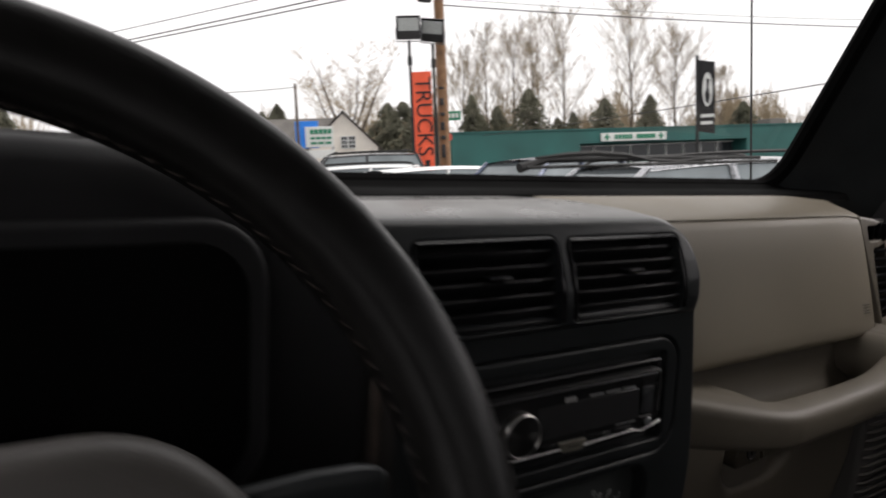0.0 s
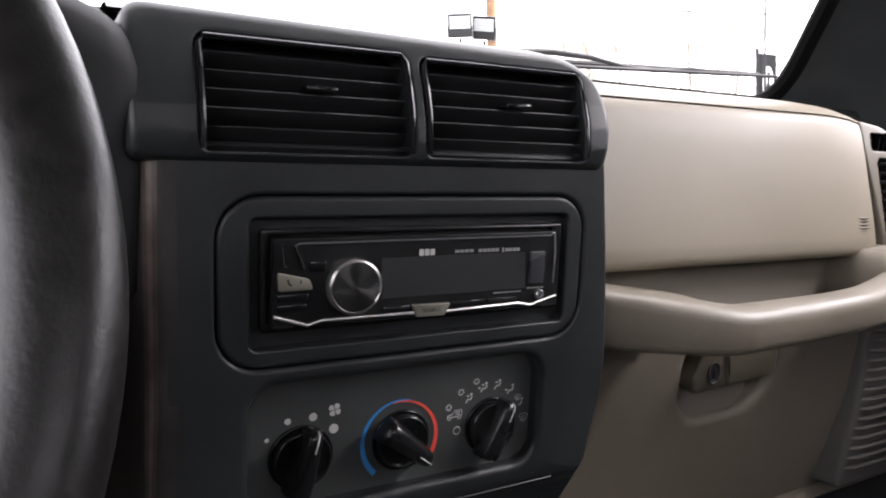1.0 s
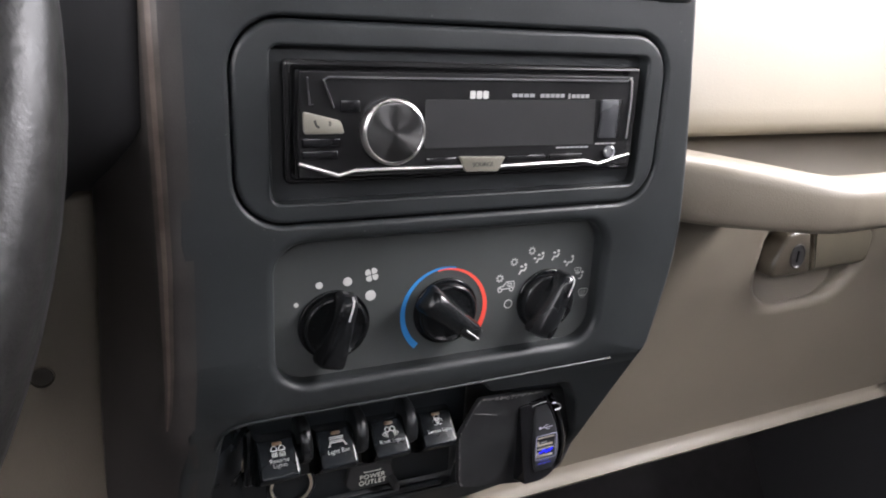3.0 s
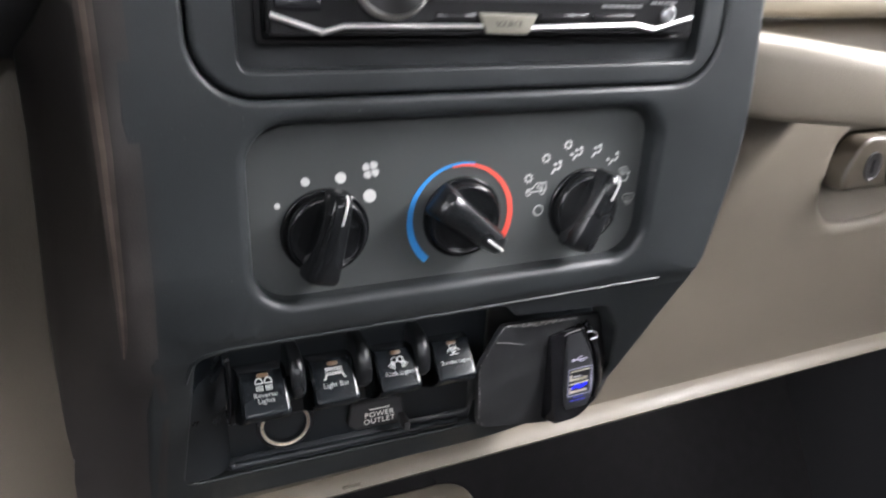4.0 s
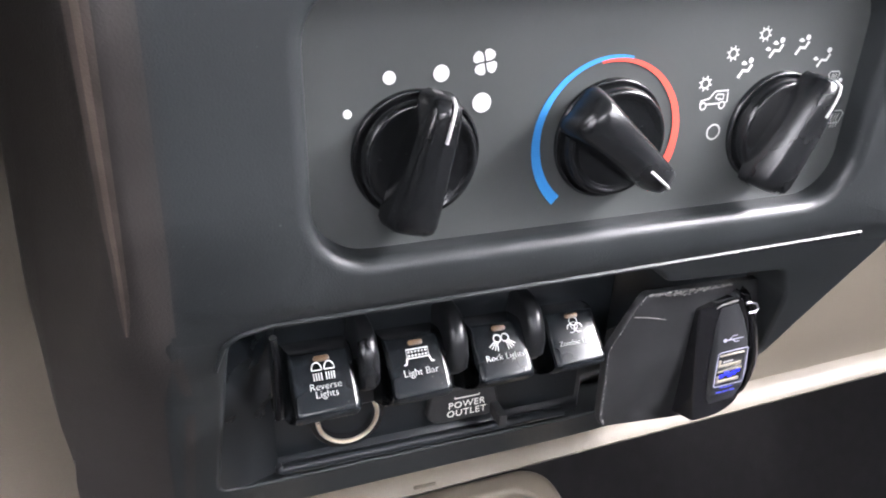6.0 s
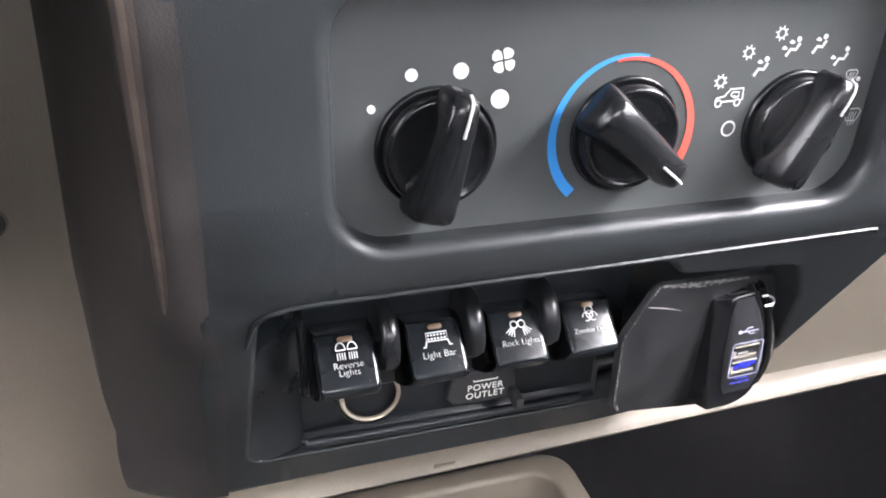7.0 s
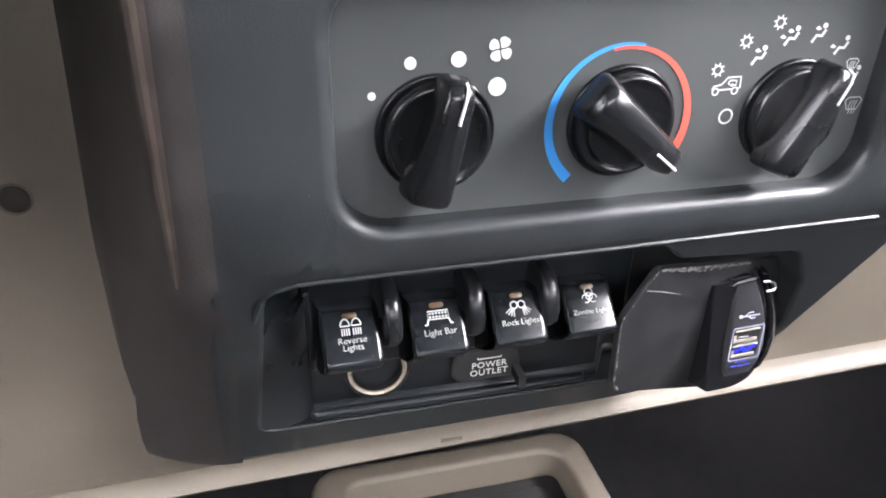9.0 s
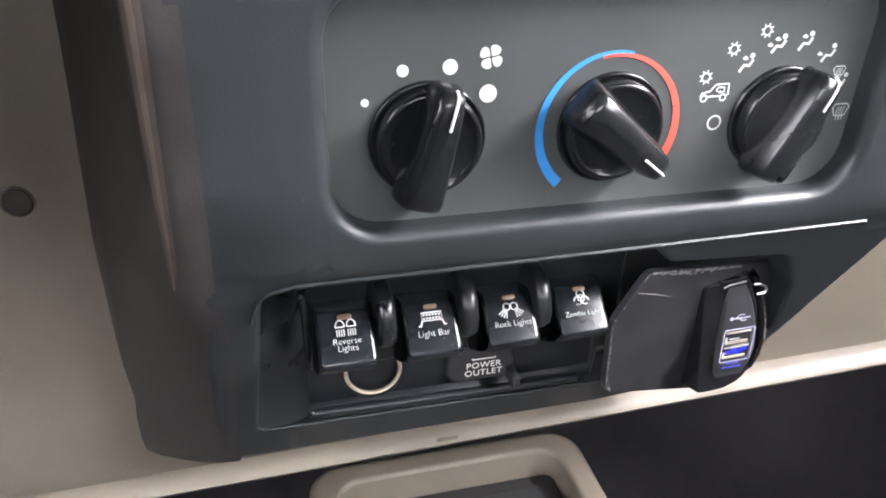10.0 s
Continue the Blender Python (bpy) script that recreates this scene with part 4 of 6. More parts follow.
for y, z in prof:
    a, b = 0.0433, interp(z, [(-0.0865, 0.0570), (-0.079, 0.0604), (-0.0664, 0.0620), (-0.0534, 0.0603), (-0.0365, 0.0552)])
    rows.append([V(a, -0.004, z), V(a, min(y + 0.0030, -0.0042), z), V(a + 0.0003, min(y + 0.0018, -0.0043), z), V(a + 0.0010, y + 0.0006, z), V(a + 0.0024, y, z), V(b - 0.0030, y, z), V(b - 0.0018, y + 0.0006, z), V(b - 0.0006, y + 0.0022, z), V(b, y + 0.006, z), V(b, -0.004, z)])
skin(bm, rows)
bm.transform(TILT)
part("rocker_front", bm, USB_BLACK, charger, angle=50)
bm = bmesh.new()
sweep(bm, [V(0.0435, -0.0143, -0.0392), V(0.0438, -0.0147, -0.0378), V(0.0457, -0.0149, -0.0370), V(0.0515, -0.0149, -0.0367), V(0.0546, -0.0142, -0.0371)], [0.0003, 0.0005, 0.0004, 0.0005, 0.0002], 5)
bm.transform(TILT)
part("scuffed_edge", bm, bpy.data.materials["scraped_plastic"], charger, "pale scuffed upper edge")
bm = bmesh.new()
rows = []
for y, z in prof:
    b = interp(z, [(-0.0865, 0.0584), (-0.079, 0.0619), (-0.0664, 0.0634), (-0.0534, 0.0618), (-0.0365, 0.0566)])
    rows.append([V(b, y + 0.0050, z), V(b, y + 0.0024, z), V(b + 0.0012, y + 0.0014, z), V(b + 0.0026, y + 0.0022, z), V(b + 0.0030, y + 0.0042, z), V(b + 0.0030, -0.004, z)])
skin(bm, rows)
bm.transform(TILT)
part("side_ear", bm, GLOSS, charger, angle=60)
U0 = TILT @ Matrix.Translation((0.0513, -0.0167, -0.0634)) @ pose(0, 0, 0, -1.5, 3, 0)
bm = bmesh.new()
stroke(bm, round_corners([(-0.0064, 0.0072), (0.0064, 0.0072), (0.0064, -0.0076), (-0.0064, -0.0076)], 0.001, 3), 0.0004, -0.0007, U0, True)
part("lit_outline", bm, BLUE_GLOW, charger, "dim blue lit outline round the ports")
for z, m in ((0.0032, "white"), (-0.0036, "blue")):
    bm = bmesh.new()
    slab(bm, rrect(-0.0056, 0.0056, z - 0.0029, z + 0.0029, 0.0004, 2), -0.0003, 0.004, 0.0002, 1, U0)
    port = part("usb_port", bm, SHADOW_BLACK, charger, "open USB socket")
    bm = bmesh.new()
    for d, w in ((-0.0021, 0.0005), (0.0023, 0.00022)):
        box(bm, (-0.0053, -0.0007, z + d - w), (0.0042 if d < 0 else 0.0050, 0.001, z + d + w), 0, 1, U0)
    box(bm, (-0.0055, -0.0006, z - 0.0026), (-0.0046, 0.001, z + 0.0004), 0, 1, U0)
    part("shell", bm, PORT_SHELL, port)
    bm = bmesh.new()
    if m == "white":
        box(bm, (-0.0036, -0.0005, z - 0.0009), (0.0006, 0.001, z - 0.0003), 0, 1, U0)
    else:
        for x0, x1, d0, d1 in ((-0.0042, -0.0026, -0.0004, 0.0006), (-0.0022, -0.0004, 0.0002, 0.0018), (-0.0004, 0.0010, -0.0008, 0.0008), (0.0014, 0.0028, -0.0002, 0.0012), (0.0030, 0.0044, 0.0006, 0.0020)):
            box(bm, (x0, -0.0005, z + d0), (x1, 0.001, z + d1), 0, 1, U0)
    part("tongue", bm, PRINT_DIM if m == "white" else BLUE_LED, port, "pale tongue" if m == "white" else "blue lit tongue")
U1 = U0 @ Matrix.Translation((0, 0, 0.0043)) @ Matrix.Scale(0.68, 4)
bm = bmesh.new()
stroke(bm, [(-0.0056, 0.0106), (0.0058, 0.0106)], 0.0008, -0.0006 + 0.0006, U1)
stroke(bm, [(-0.0030, 0.0106), (-0.0008, 0.0126), (0.0020, 0.0126)], 0.0007, 0.0002, U1)
stroke(bm, [(-0.0012, 0.0106), (0.0008, 0.0088), (0.0034, 0.0088)], 0.0007, 0.0, U1)
decal(bm, disc(-0.0056, 0.0106, 0.0011, 12), 0.0, U1)
part("usb_symbol", bm, PRINT_PALE, charger)
bm = bmesh.new()
for k, w in ((0, 0.0030), (1, 0.0044)):
    for i in range(3):
        stroke(bm, [(-w + i * 2 * w / 3, -0.0090 - k * 0.0018), (-w + i * 2 * w / 3 + w * 0.5, -0.0090 - k * 0.0018)], 0.0006, -0.0002, U0)
part("small_print_bar", bm, BLUE_PRINT, charger, "tiny blue print bars")
bm = bmesh.new()
sweep(bm, [V(0.0566, -0.0146, -0.0392), V(0.0586, -0.0146, -0.0394), V(0.0612, -0.0146, -0.0408), V(0.0622, -0.0146, -0.0428), V(0.0614, -0.0146, -0.0438), V(0.0584, -0.0146, -0.0438)], 0.00045, 6)
bm.transform(TILT)
part("clip", bm, STEEL, charger, "bright spring clip")

# ---- dashboard, passenger side ----
dash = thing("dashboard", "tan grained plastic dashboard with airbag cover, grab bar and glove box", "dashboard")


def extrude_x(bm, prof, xs, lift=None):
    """A profile of (y, z) carried along x through the stations xs."""
    rows = []
    for x in xs:
        rows.append([V(x, y, z) + (lift(x, y, z) if lift else V(0, 0, 0)) for y, z in prof])
    return skin(bm, rows)


def ledge_rise(x, y, z):
    """The rolled ledge climbs a little towards the passenger's door."""
    return V(0, 0, min(1.0, max(0.0, (-0.14 - z) / 0.035)) * (0.0085 + 0.025 * (x - 0.08)))


def xs_between(a, b, n):
    return [a + (b - a) * i / n for i in range(n + 1)]


def end_round(x, y, z):
    """The airbag cover falls away a little at its outer end."""
    t = max(0.0, (x - 0.48) / 0.14)
    return V(0, 0.03 * t * t, -0.012 * t * t)


bm = bmesh.new()
extrude_x(bm, [(0.185, 0.246), (0.182, 0.2530), (0.17, 0.2545), (0.135, 0.2535), (0.108, 0.2490), (0.094, 0.2440), (0.0860, 0.2400), (0.0845, 0.2385), (0.090, 0.2370)], xs_between(0.113, 0.775, 28), lambda x, y, z: end_round(min(x, 0.70), y, z) + V(0, 0, 0.006 * max(0.0, (x - 0.48) / 0.14) ** 2 if y > 0.12 else 0.0))
part("dash_top", bm, BEIGE_SOFT, dash, "tan soft dash top", angle=60)
bm = bmesh.new()
extrude_x(bm, [(0.092, 0.2375), (0.0850, 0.2370), (0.0825, 0.2350), (0.0790, 0.2280), (0.0720, 0.2050), (0.0640, 0.1750), (0.0560, 0.1450), (0.0500, 0.1200), (0.0480, 0.1100), (0.0490, 0.1040), (0.0540, 0.1005), (0.0640, 0.0990), (0.085, 0.0985)], xs_between(0.11, 0.562, 20), end_round)
part("airbag_cover", bm, BEIGE_SOFT, dash, "tan airbag cover with a small embossed mark", angle=60)
bm = bmesh.new()
for k, (a, b) in enumerate(((0.520, 0.541), (0.519, 0.541), (0.519, 0.541), (0.5195, 0.541))):
    z = 0.1375 - k * 0.0032
    y = interp(z, [(0.11, 0.048), (0.145, 0.056)]) + end_round(0.53, 0, 0).y
    box(bm, (a, y - 0.0006, z - 0.0007), (b, y + 0.002, z + 0.0007), 0.0003, 1)
part("embossed_mark", bm, BEIGE, dash)
# panel behind the grab bar, glove-box front and the ledge under it
bm = bmesh.new()
extrude_x(bm, [(0.085, 0.0975), (0.078, 0.094), (0.074, 0.080), (0.072, 0.060), (0.064, 0.052), (0.060, 0.044)], xs_between(0.09, 0.60, 12))
part("pocket_back", bm, BEIGE, dash, angle=60)
def glove_y(x, z):
    return interp(z, [(-0.176, 0.086), (-0.150, 0.080), (-0.110, 0.072), (-0.050, 0.064), (0.010, 0.060), (0.040, 0.060), (0.052, 0.064)])


SCOOP = round_corners([(0.3040, 0.0245), (0.3020, -0.0260), (0.3200, -0.0430), (0.3850, -0.0410), (0.4180, -0.0220), (0.4200, 0.0245)], [0.016, 0.02, 0.02, 0.025, 0.014, 0.010], 6)
bm = holed_plate(rrect(0.05, 0.76, -0.178, 0.050, 0.002, 2), [SCOOP], glove_y, 0.002, [(0.082, 0.010)], (-0.150, -0.110, -0.050, 0.010, 0.040), 0.09)
part("glove_box_front", bm, BEIGE, dash, "tan glove-box front", weighted=True)
bm = bmesh.new()
extrude_x(bm, [(0.0860, -0.176), (0.0868, -0.1785), (0.0800, -0.1800), (0.0740, -0.1825), (0.0715, -0.1865), (0.0745, -0.1905), (0.0830, -0.1925), (0.12, -0.193), (0.2, -0.185)], xs_between(-0.72, 0.76, 30), ledge_rise)
part("lower_ledge", bm, BEIGE, dash, "rolled tan ledge under the glove box", angle=60)
# grab bar: from the bezel out to a straight rail and back into the dash
bm = bmesh.new()
bar = smooth_line([V(0.115, 0.074, 0.073), V(0.155, 0.050, 0.0725), V(0.205, 0.0195, 0.068), V(0.244, -0.0015, 0.0645), V(0.266, -0.0088, 0.063), V(0.292, -0.0105, 0.063), V(0.400, -0.0095, 0.065), V(0.470, -0.004, 0.069), V(0.520, 0.004, 0.073), V(0.575, 0.022, 0.080), V(0.62, 0.07, 0.086)], 5)
radii = [interp(p.x, [(0.12, 0.0255), (0.20, 0.0235), (0.28, 0.0188), (0.45, 0.0180), (0.53, 0.023), (0.62, 0.030)]) for p in bar]
rows = []
for i, (p, r) in enumerate(zip(bar, radii)):
    t = (bar[min(i + 1, len(bar) - 1)] - bar[max(i - 1, 0)]).normalized()
    u = (V(0, 0, 1) - t * t.z).normalized()
    w = t.cross(u)
    ring = []
    for k in range(24):
        c, s = math.cos(2 * math.pi * k / 24), math.sin(2 * math.pi * k / 24)
        e = interp(p.x, [(0.20, 0.44), (0.30, 0.64)])
        ring.append(p + u * r * (1.0 if c > 0 else 0.83) * math.copysign(abs(c) ** e, c) + w * r * 1.05 * math.copysign(abs(s) ** e, s))
    rows.append(ring)
skin(bm, rows, True)
part("grab_bar", bm, BEIGE, dash, "tan grab bar", angle=60)
bm = bmesh.new()
rows = []
for p, r in zip(bar, radii):
    if p.x < 0.262:
        rows.append([V(p.x, p.y, p.z + r * 0.93), V(p.x, p.y + (0.079 - p.y) * 0.5, p.z + r * 0.96), V(p.x, 0.079, p.z + r * 0.85)])
skin(bm, rows)
rows = []
for p, r in zip(bar, radii):
    if p.x < 0.275:
        rows.append([V(p.x, p.y, p.z - r * 0.79), V(p.x, 0.066, p.z - r * 0.66)])
skin(bm, rows)
part("bar_gusset", bm, BEIGE, dash, angle=60)
bm = bmesh.new()
rows = []
for a in range(0, 181, 20):
    s, c = math.sin(radians(a)), math.cos(radians(a))
    rows.append([V(0.527 - 0.026 * s, 0.012, 0.078 + 0.030 * c), V(0.535 - 0.026 * s, 0.078, 0.078 + 0.030 * c)])
skin(bm, rows)
box(bm, (0.530, 0.012, 0.060), (0.64, 0.09, 0.108), 0.012, 3)
part("bar_end", bm, BEIGE, dash, angle=50)

LATCH = mat("dull_tan_latch_plastic", (0.105, 0.092, 0.066), 0.36, grain=0.4, grain_size=1100, vary=0.12, vary_size=40)
DULL_LOCK = mat("dull_grey_lock", (0.060, 0.057, 0.056), 0.42, 0.4, grain=0.2, grain_size=1200, vary=0.3, vary_size=120)
latch = thing("glove_box_latch", "tan glove-box latch with a round key lock over a finger scoop", "latch")
bm = bmesh.new()
slab(bm, round_corners([(0.3430, 0.0232), (0.3500, -0.0125), (0.4160, -0.0110), (0.4180, 0.0160), (0.4080, 0.0225)], [0.001, 0.003, 0.008, 0.008, 0.008], 5), 0.0530, 0.0680, 0.0040, 5, back=True)
part("paddle", bm, LATCH, latch)
bm = bmesh.new()
slab(bm, round_corners([(0.3155, 0.0235), (0.3030, -0.0020), (0.3045, -0.0140), (0.3480, -0.0125), (0.3412, 0.0232)], [0.017, 0.012, 0.006, 0.003, 0.001], 6), 0.0520, 0.0680, 0.0034, 5, back=True)
# the recessed plate's shade is put into a darker brown
lock = part("lock_plate", bm, mat("shaded_brown_lock_plate", (0.074, 0.062, 0.046), 0.36, grain=0.4, grain_size=1100, vary=0.2, vary_size=60), latch, "lock plate with shade in its darker colour")
lk = Matrix.Translation((0.3285, 0.0518, 0.0032)) @ pose(0, 0, 0, 90, 0, 0)
bm = bmesh.new()
lathe(bm, [(0.0088, -0.001), (0.0088, 0.0004), (0.0080, 0.0009), (0.0072, 0.0), (0.0, 0.0)], lk @ Matrix.Diagonal((0.92, 1.18, 1, 1)), 28, False)
part("lock_cylinder", bm, DULL_LOCK, lock, "dull grey key lock")
bm = bmesh.new()
box(bm, (0.3278, 0.0506, -0.0015), (0.3292, 0.0520, 0.0080), 0)
part("key_slot", bm, SHADOW_BLACK, lock)
bm = bmesh.new()
skin(bm, [[V(0.300, 0.0900, 0.030), V(0.425, 0.0900, 0.030)], [V(0.300, 0.0900, -0.006), V(0.425, 0.0900, -0.006)], [V(0.300, 0.0800, -0.024), V(0.425, 0.0860, -0.020)], [V(0.300, 0.0720, -0.038), V(0.425, 0.0760, -0.034)], [V(0.300, 0.0650, -0.052), V(0.425, 0.0660, -0.052)]])
part("finger_scoop", bm, BEIGE, latch, angle=60)

side_vent = thing("side_vent", "tan side air vent with dark slats at the dash end", "air vent")
bm = holed_plate(round_corners([(0.563, 0.236), (0.585, 0.100), (0.68, 0.100), (0.68, 0.222)], 0.008, 4), [rrect(0.580, 0.66, 0.205, 0.224, 0.004, 3), rrect(0.588, 0.66, 0.106, 0.198, 0.006, 4)],
                 lambda x, z: 0.060 + 0.25 * (z - 0.1) + 0.35 * max(0, x - 0.60), 0.003, [(0.12, 0.001)] * 2, (), 0.15)
part("vent_frame", bm, BEIGE, side_vent, weighted=True)
for i in range(9):
    z = 0.1135 + i * 0.0098
    y = 0.0645 + 0.25 * (z - 0.1)
    bm = bmesh.new()
    box(bm, (0.586, y, z - 0.0016), (0.662, y + 0.014, z + 0.0016), 0.001, 2)
    part("slat", bm, GLOSS, side_vent)
for i in range(5):
    x = 0.590 + i * 0.015
    bm = bmesh.new()
    box(bm, (x - 0.001, 0.094, 0.203), (x + 0.001, 0.106, 0.226), 0.0005, 1)
    part("slat", bm, GLOSS, side_vent)
bm = bmesh.new()
box(bm, (0.57, 0.115, 0.102), (0.67, 0.12, 0.228))
part("vent_back", bm, SHADOW_BLACK, side_vent)

speaker = thing("speaker_pod", "grey ribbed speaker cover at the end of the dash", "loudspeaker")
bm = bmesh.new()
slab(bm, round_corners([(0.556, 0.040), (0.548, -0.060), (0.530, -0.150), (0.70, -0.150), (0.70, 0.040)], 0.012, 4), 0.050, 0.12, 0.006, 3)
part("cover", bm, mat("grey_speaker_plastic", (0.090, 0.085, 0.080), 0.6, grain=0.3), speaker)
for i in range(16):
    z = 0.030 - i * 0.0105
    x0 = interp(z, [(-0.15, 0.538), (-0.06, 0.556), (0.04, 0.564)])
    bm = bmesh.new()
    sweep(bm, [V(x0, 0.052, z), V(x0 + 0.01, 0.0475, z), V(0.69, 0.0475, z)], 0.0026, 6)
    part("rib", bm, mat("grey_speaker_rib", (0.095, 0.088, 0.078), 0.55, grain=0.2) if i == 0 else bpy.data.materials["grey_speaker_rib"], speaker)

# ---- driver's side ----
lower = thing("column_panel", "tan plastic panel beside the steering column with a recessed screw", "dashboard panel")
bm = bmesh.new()
COLUMN = [(0.060, 0.20), (0.055, 0.10), (0.0520, 0.0), (0.0530, -0.04), (0.0580, -0.08), (0.0645, -0.12), (0.0710, -0.15), (0.0755, -0.168), (0.0790, -0.178), (0.085, -0.184)]
extrude_x(bm, COLUMN, [-0.72, -0.5, -0.36, -0.26, -0.22, -0.195, -0.183, -0.174, -0.164], lambda x, y, z: ledge_rise(x, y, z) + V(min(0.0, -0.180 - x) * max(0.0, min(1.0, (-0.10 - z) / 0.03)), (0.10 * max(0, x + 0.20) if z > -0.13 else 0.0) + 0.03 * max(0, -0.30 - x), 0))
part("panel", bm, BEIGE, lower, angle=60)
bm = bmesh.new()
extrude_x(bm, [(0.110, -0.128), (0.0690, -0.132)] + COLUMN[6:], xs_between(-0.180, 0.060, 12), lambda x, y, z: ledge_rise(x, y, z) + V(0, (0.0008 if x > 0.045 else 0.0) + max(0.0, min(1.0, (x + 0.03) / 0.08)) * (max(0.0, glove_y(x, z) - y) if z > -0.184 else 0.0), 0))
part("under_bezel_panel", bm, BEIGE, lower, angle=60)
# small block in a darker tan on the ledge's front
bm = bmesh.new()
box(bm, (-0.0415, 0.0722, -0.1796), (-0.0295, 0.0780, -0.1776), 0.0008, 2)
part("tab", bm, LATCH, lower, "small darker tan piece raised on the ledge")
sc = Matrix.Translation((-0.2006, 0.0514, -0.0126)) @ pose(0, 0, 0, 90, 0, 0)
bm = bmesh.new()
lathe(bm, [(0.0062, -0.0005), (0.0059, 0.0002), (0.0056, 0.0002), (0.0053, -0.0004), (0.0052, -0.003)], sc, 28, False)
cup = part("screw_cup", bm, BEIGE, lower)
bm = bmesh.new()
lathe(bm, [(0.0053, -0.0018), (0.0048, -0.0004), (0.003, 0.0002), (0.0, 0.0002)], sc, 20, False)
part("screw_head", bm, mat("black_screw", (0.045, 0.039, 0.033), 0.5, 0.2, grain=0.6, grain_size=900), cup, "black screw head")

cluster = thing("instrument_hood", "black instrument hood behind the steering wheel", "dashboard hood")
bm = bmesh.new()
rows = []
for x, top, out in ((-0.140, 0.215, -0.008), (-0.1435, 0.232, -0.014), (-0.150, 0.2430, -0.019), (-0.158, 0.2485, -0.022), (-0.175, 0.2550, -0.025), (-0.21, 0.269, -0.025), (-0.235, 0.283, -0.025), (-0.265, 0.2935, -0.025), (-0.31, 0.2965, -0.026), (-0.37, 0.2970, -0.026), (-0.5, 0.290, -0.024), (-0.62, 0.27, -0.01), (-0.72, 0.25, 0.02)):
    rows.append([V(x, 0.262, 0.258), V(x, 0.18, 0.262), V(x, 0.09, 0.35 * top + 0.65 * 0.264), V(x, 0.04, top - 0.001), V(x, out + 0.025, top), V(x, out + 0.010, top - 0.003), V(x, out + 0.003, top - 0.010), V(x, out, top - 0.022), V(x, out + 0.006, 0.19), V(x, out + 0.012, 0.12), V(x, 0.027, 0.092), V(x, 0.034, interp(x, [(-0.24, 0.036), (-0.212, 0.050), (-0.196, 0.086)])), V(x, 0.06, interp(x, [(-0.24, 0.034), (-0.212, 0.048), (-0.196, 0.084)]))])
skin(bm, rows)
part("hood", bm, HOOD_BLACK, cluster, angle=60)
# gauge window: a dark lens in a raised rim
bm = bmesh.new()
slab(bm, rrect(-0.52, -0.21, 0.125, 0.262, 0.03, 6), -0.032, -0.012, 0.004, 3)
part("gauge_rim", bm, HOOD_BLACK, cluster)
bm = bmesh.new()
slab(bm, rrect(-0.51, -0.22, 0.135, 0.252, 0.026, 6), -0.0335, -0.030, 0.001, 2)
part("gauge_lens", bm, COWL, cluster, "dark gauge lens")

bm = bmesh.new()
extrude_x(bm, [(0.186, 0.244), (0.182, 0.2520), (0.17, 0.2545), (0.12, 0.2570), (0.09, 0.2580), (0.04, 0.2570), (0.014, 0.2545), (0.006, 0.2510)], [-0.155, -0.1, 0.0, 0.06, 0.085, 0.100, 0.111, 0.118], lambda x, y, z: V(0, 0, -0.006 * max(0, (x - 0.08) / 0.04) ** 2))
part("top_pad", bm, PAD, vents, "black pad behind the vents", angle=60)
bm = bmesh.new()
sweep(bm, [V(-0.15, 0.118, 0.2570), V(0.06, 0.118, 0.2570), V(0.10, 0.118, 0.2530)], 0.0009, 6)
part("pad_seam", bm, SHADOW_BLACK, vents)

# ---- steering wheel ----
wheel = thing("steering_wheel", "black leather-wrapped steering wheel with grey hub", "steering wheel")
WC = V(-0.3631, -0.1526, 0.1559)
WU = V(math.cos(-0.0534), math.sin(-0.0534), 0)
WF = V(-math.sin(-0.0534), math.cos(-0.0534), 0)
WV = WF * math.sin(0.4045) + V(0, 0, 1) * math.cos(0.4045)
WN = WU.cross(WV)
RIM, TUBE = 0.1852, 0.0163


def on_wheel(a, r, out=0.0):
    """A point on the wheel: angle anticlockwise from the passenger's side, radius, height towards the driver."""
    return WC + (WU * math.cos(radians(a)) + WV * math.sin(radians(a))) * r + WN * out


bm = bmesh.new()
rows = []
for i in range(120):
    a = 3 * i
    ring = []
    for k in range(24):
        b = 2 * math.pi * k / 24
        c, d = math.cos(b), math.sin(b)
        ring.append(on_wheel(a, RIM + TUBE * math.copysign(abs(c) ** 0.82, c), TUBE * 1.0 * math.copysign(abs(d) ** 0.66, d)))
    rows.append(ring)
vs = skin(bm, rows, True)
bridge(bm, vs[-1], vs[0])
part("rim", bm, LEATHER, wheel, "black wrinkled leather rim")
bm = bmesh.new()
for i in range(64):
    t0, t1 = on_wheel(-92 + i * 2.9, RIM - TUBE * 0.99, 0.0015), on_wheel(-92 + i * 2.9 + 1.6, RIM - TUBE * 0.99, -0.0015)
    sweep(bm, [t0, (t0 + t1) / 2 + (WC - t0).normalized() * 0.0006, t1], 0.00045, 5)
part("stitching", bm, mat("brown_thread", (0.030, 0.022, 0.018), 0.8), wheel, "worn brown stitching")
bm = bmesh.new()
hub = Matrix(((WU.x, WV.x, WN.x, WC.x), (WU.y, WV.y, WN.y, WC.y), (WU.z, WV.z, WN.z, WC.z), (0, 0, 0, 1)))
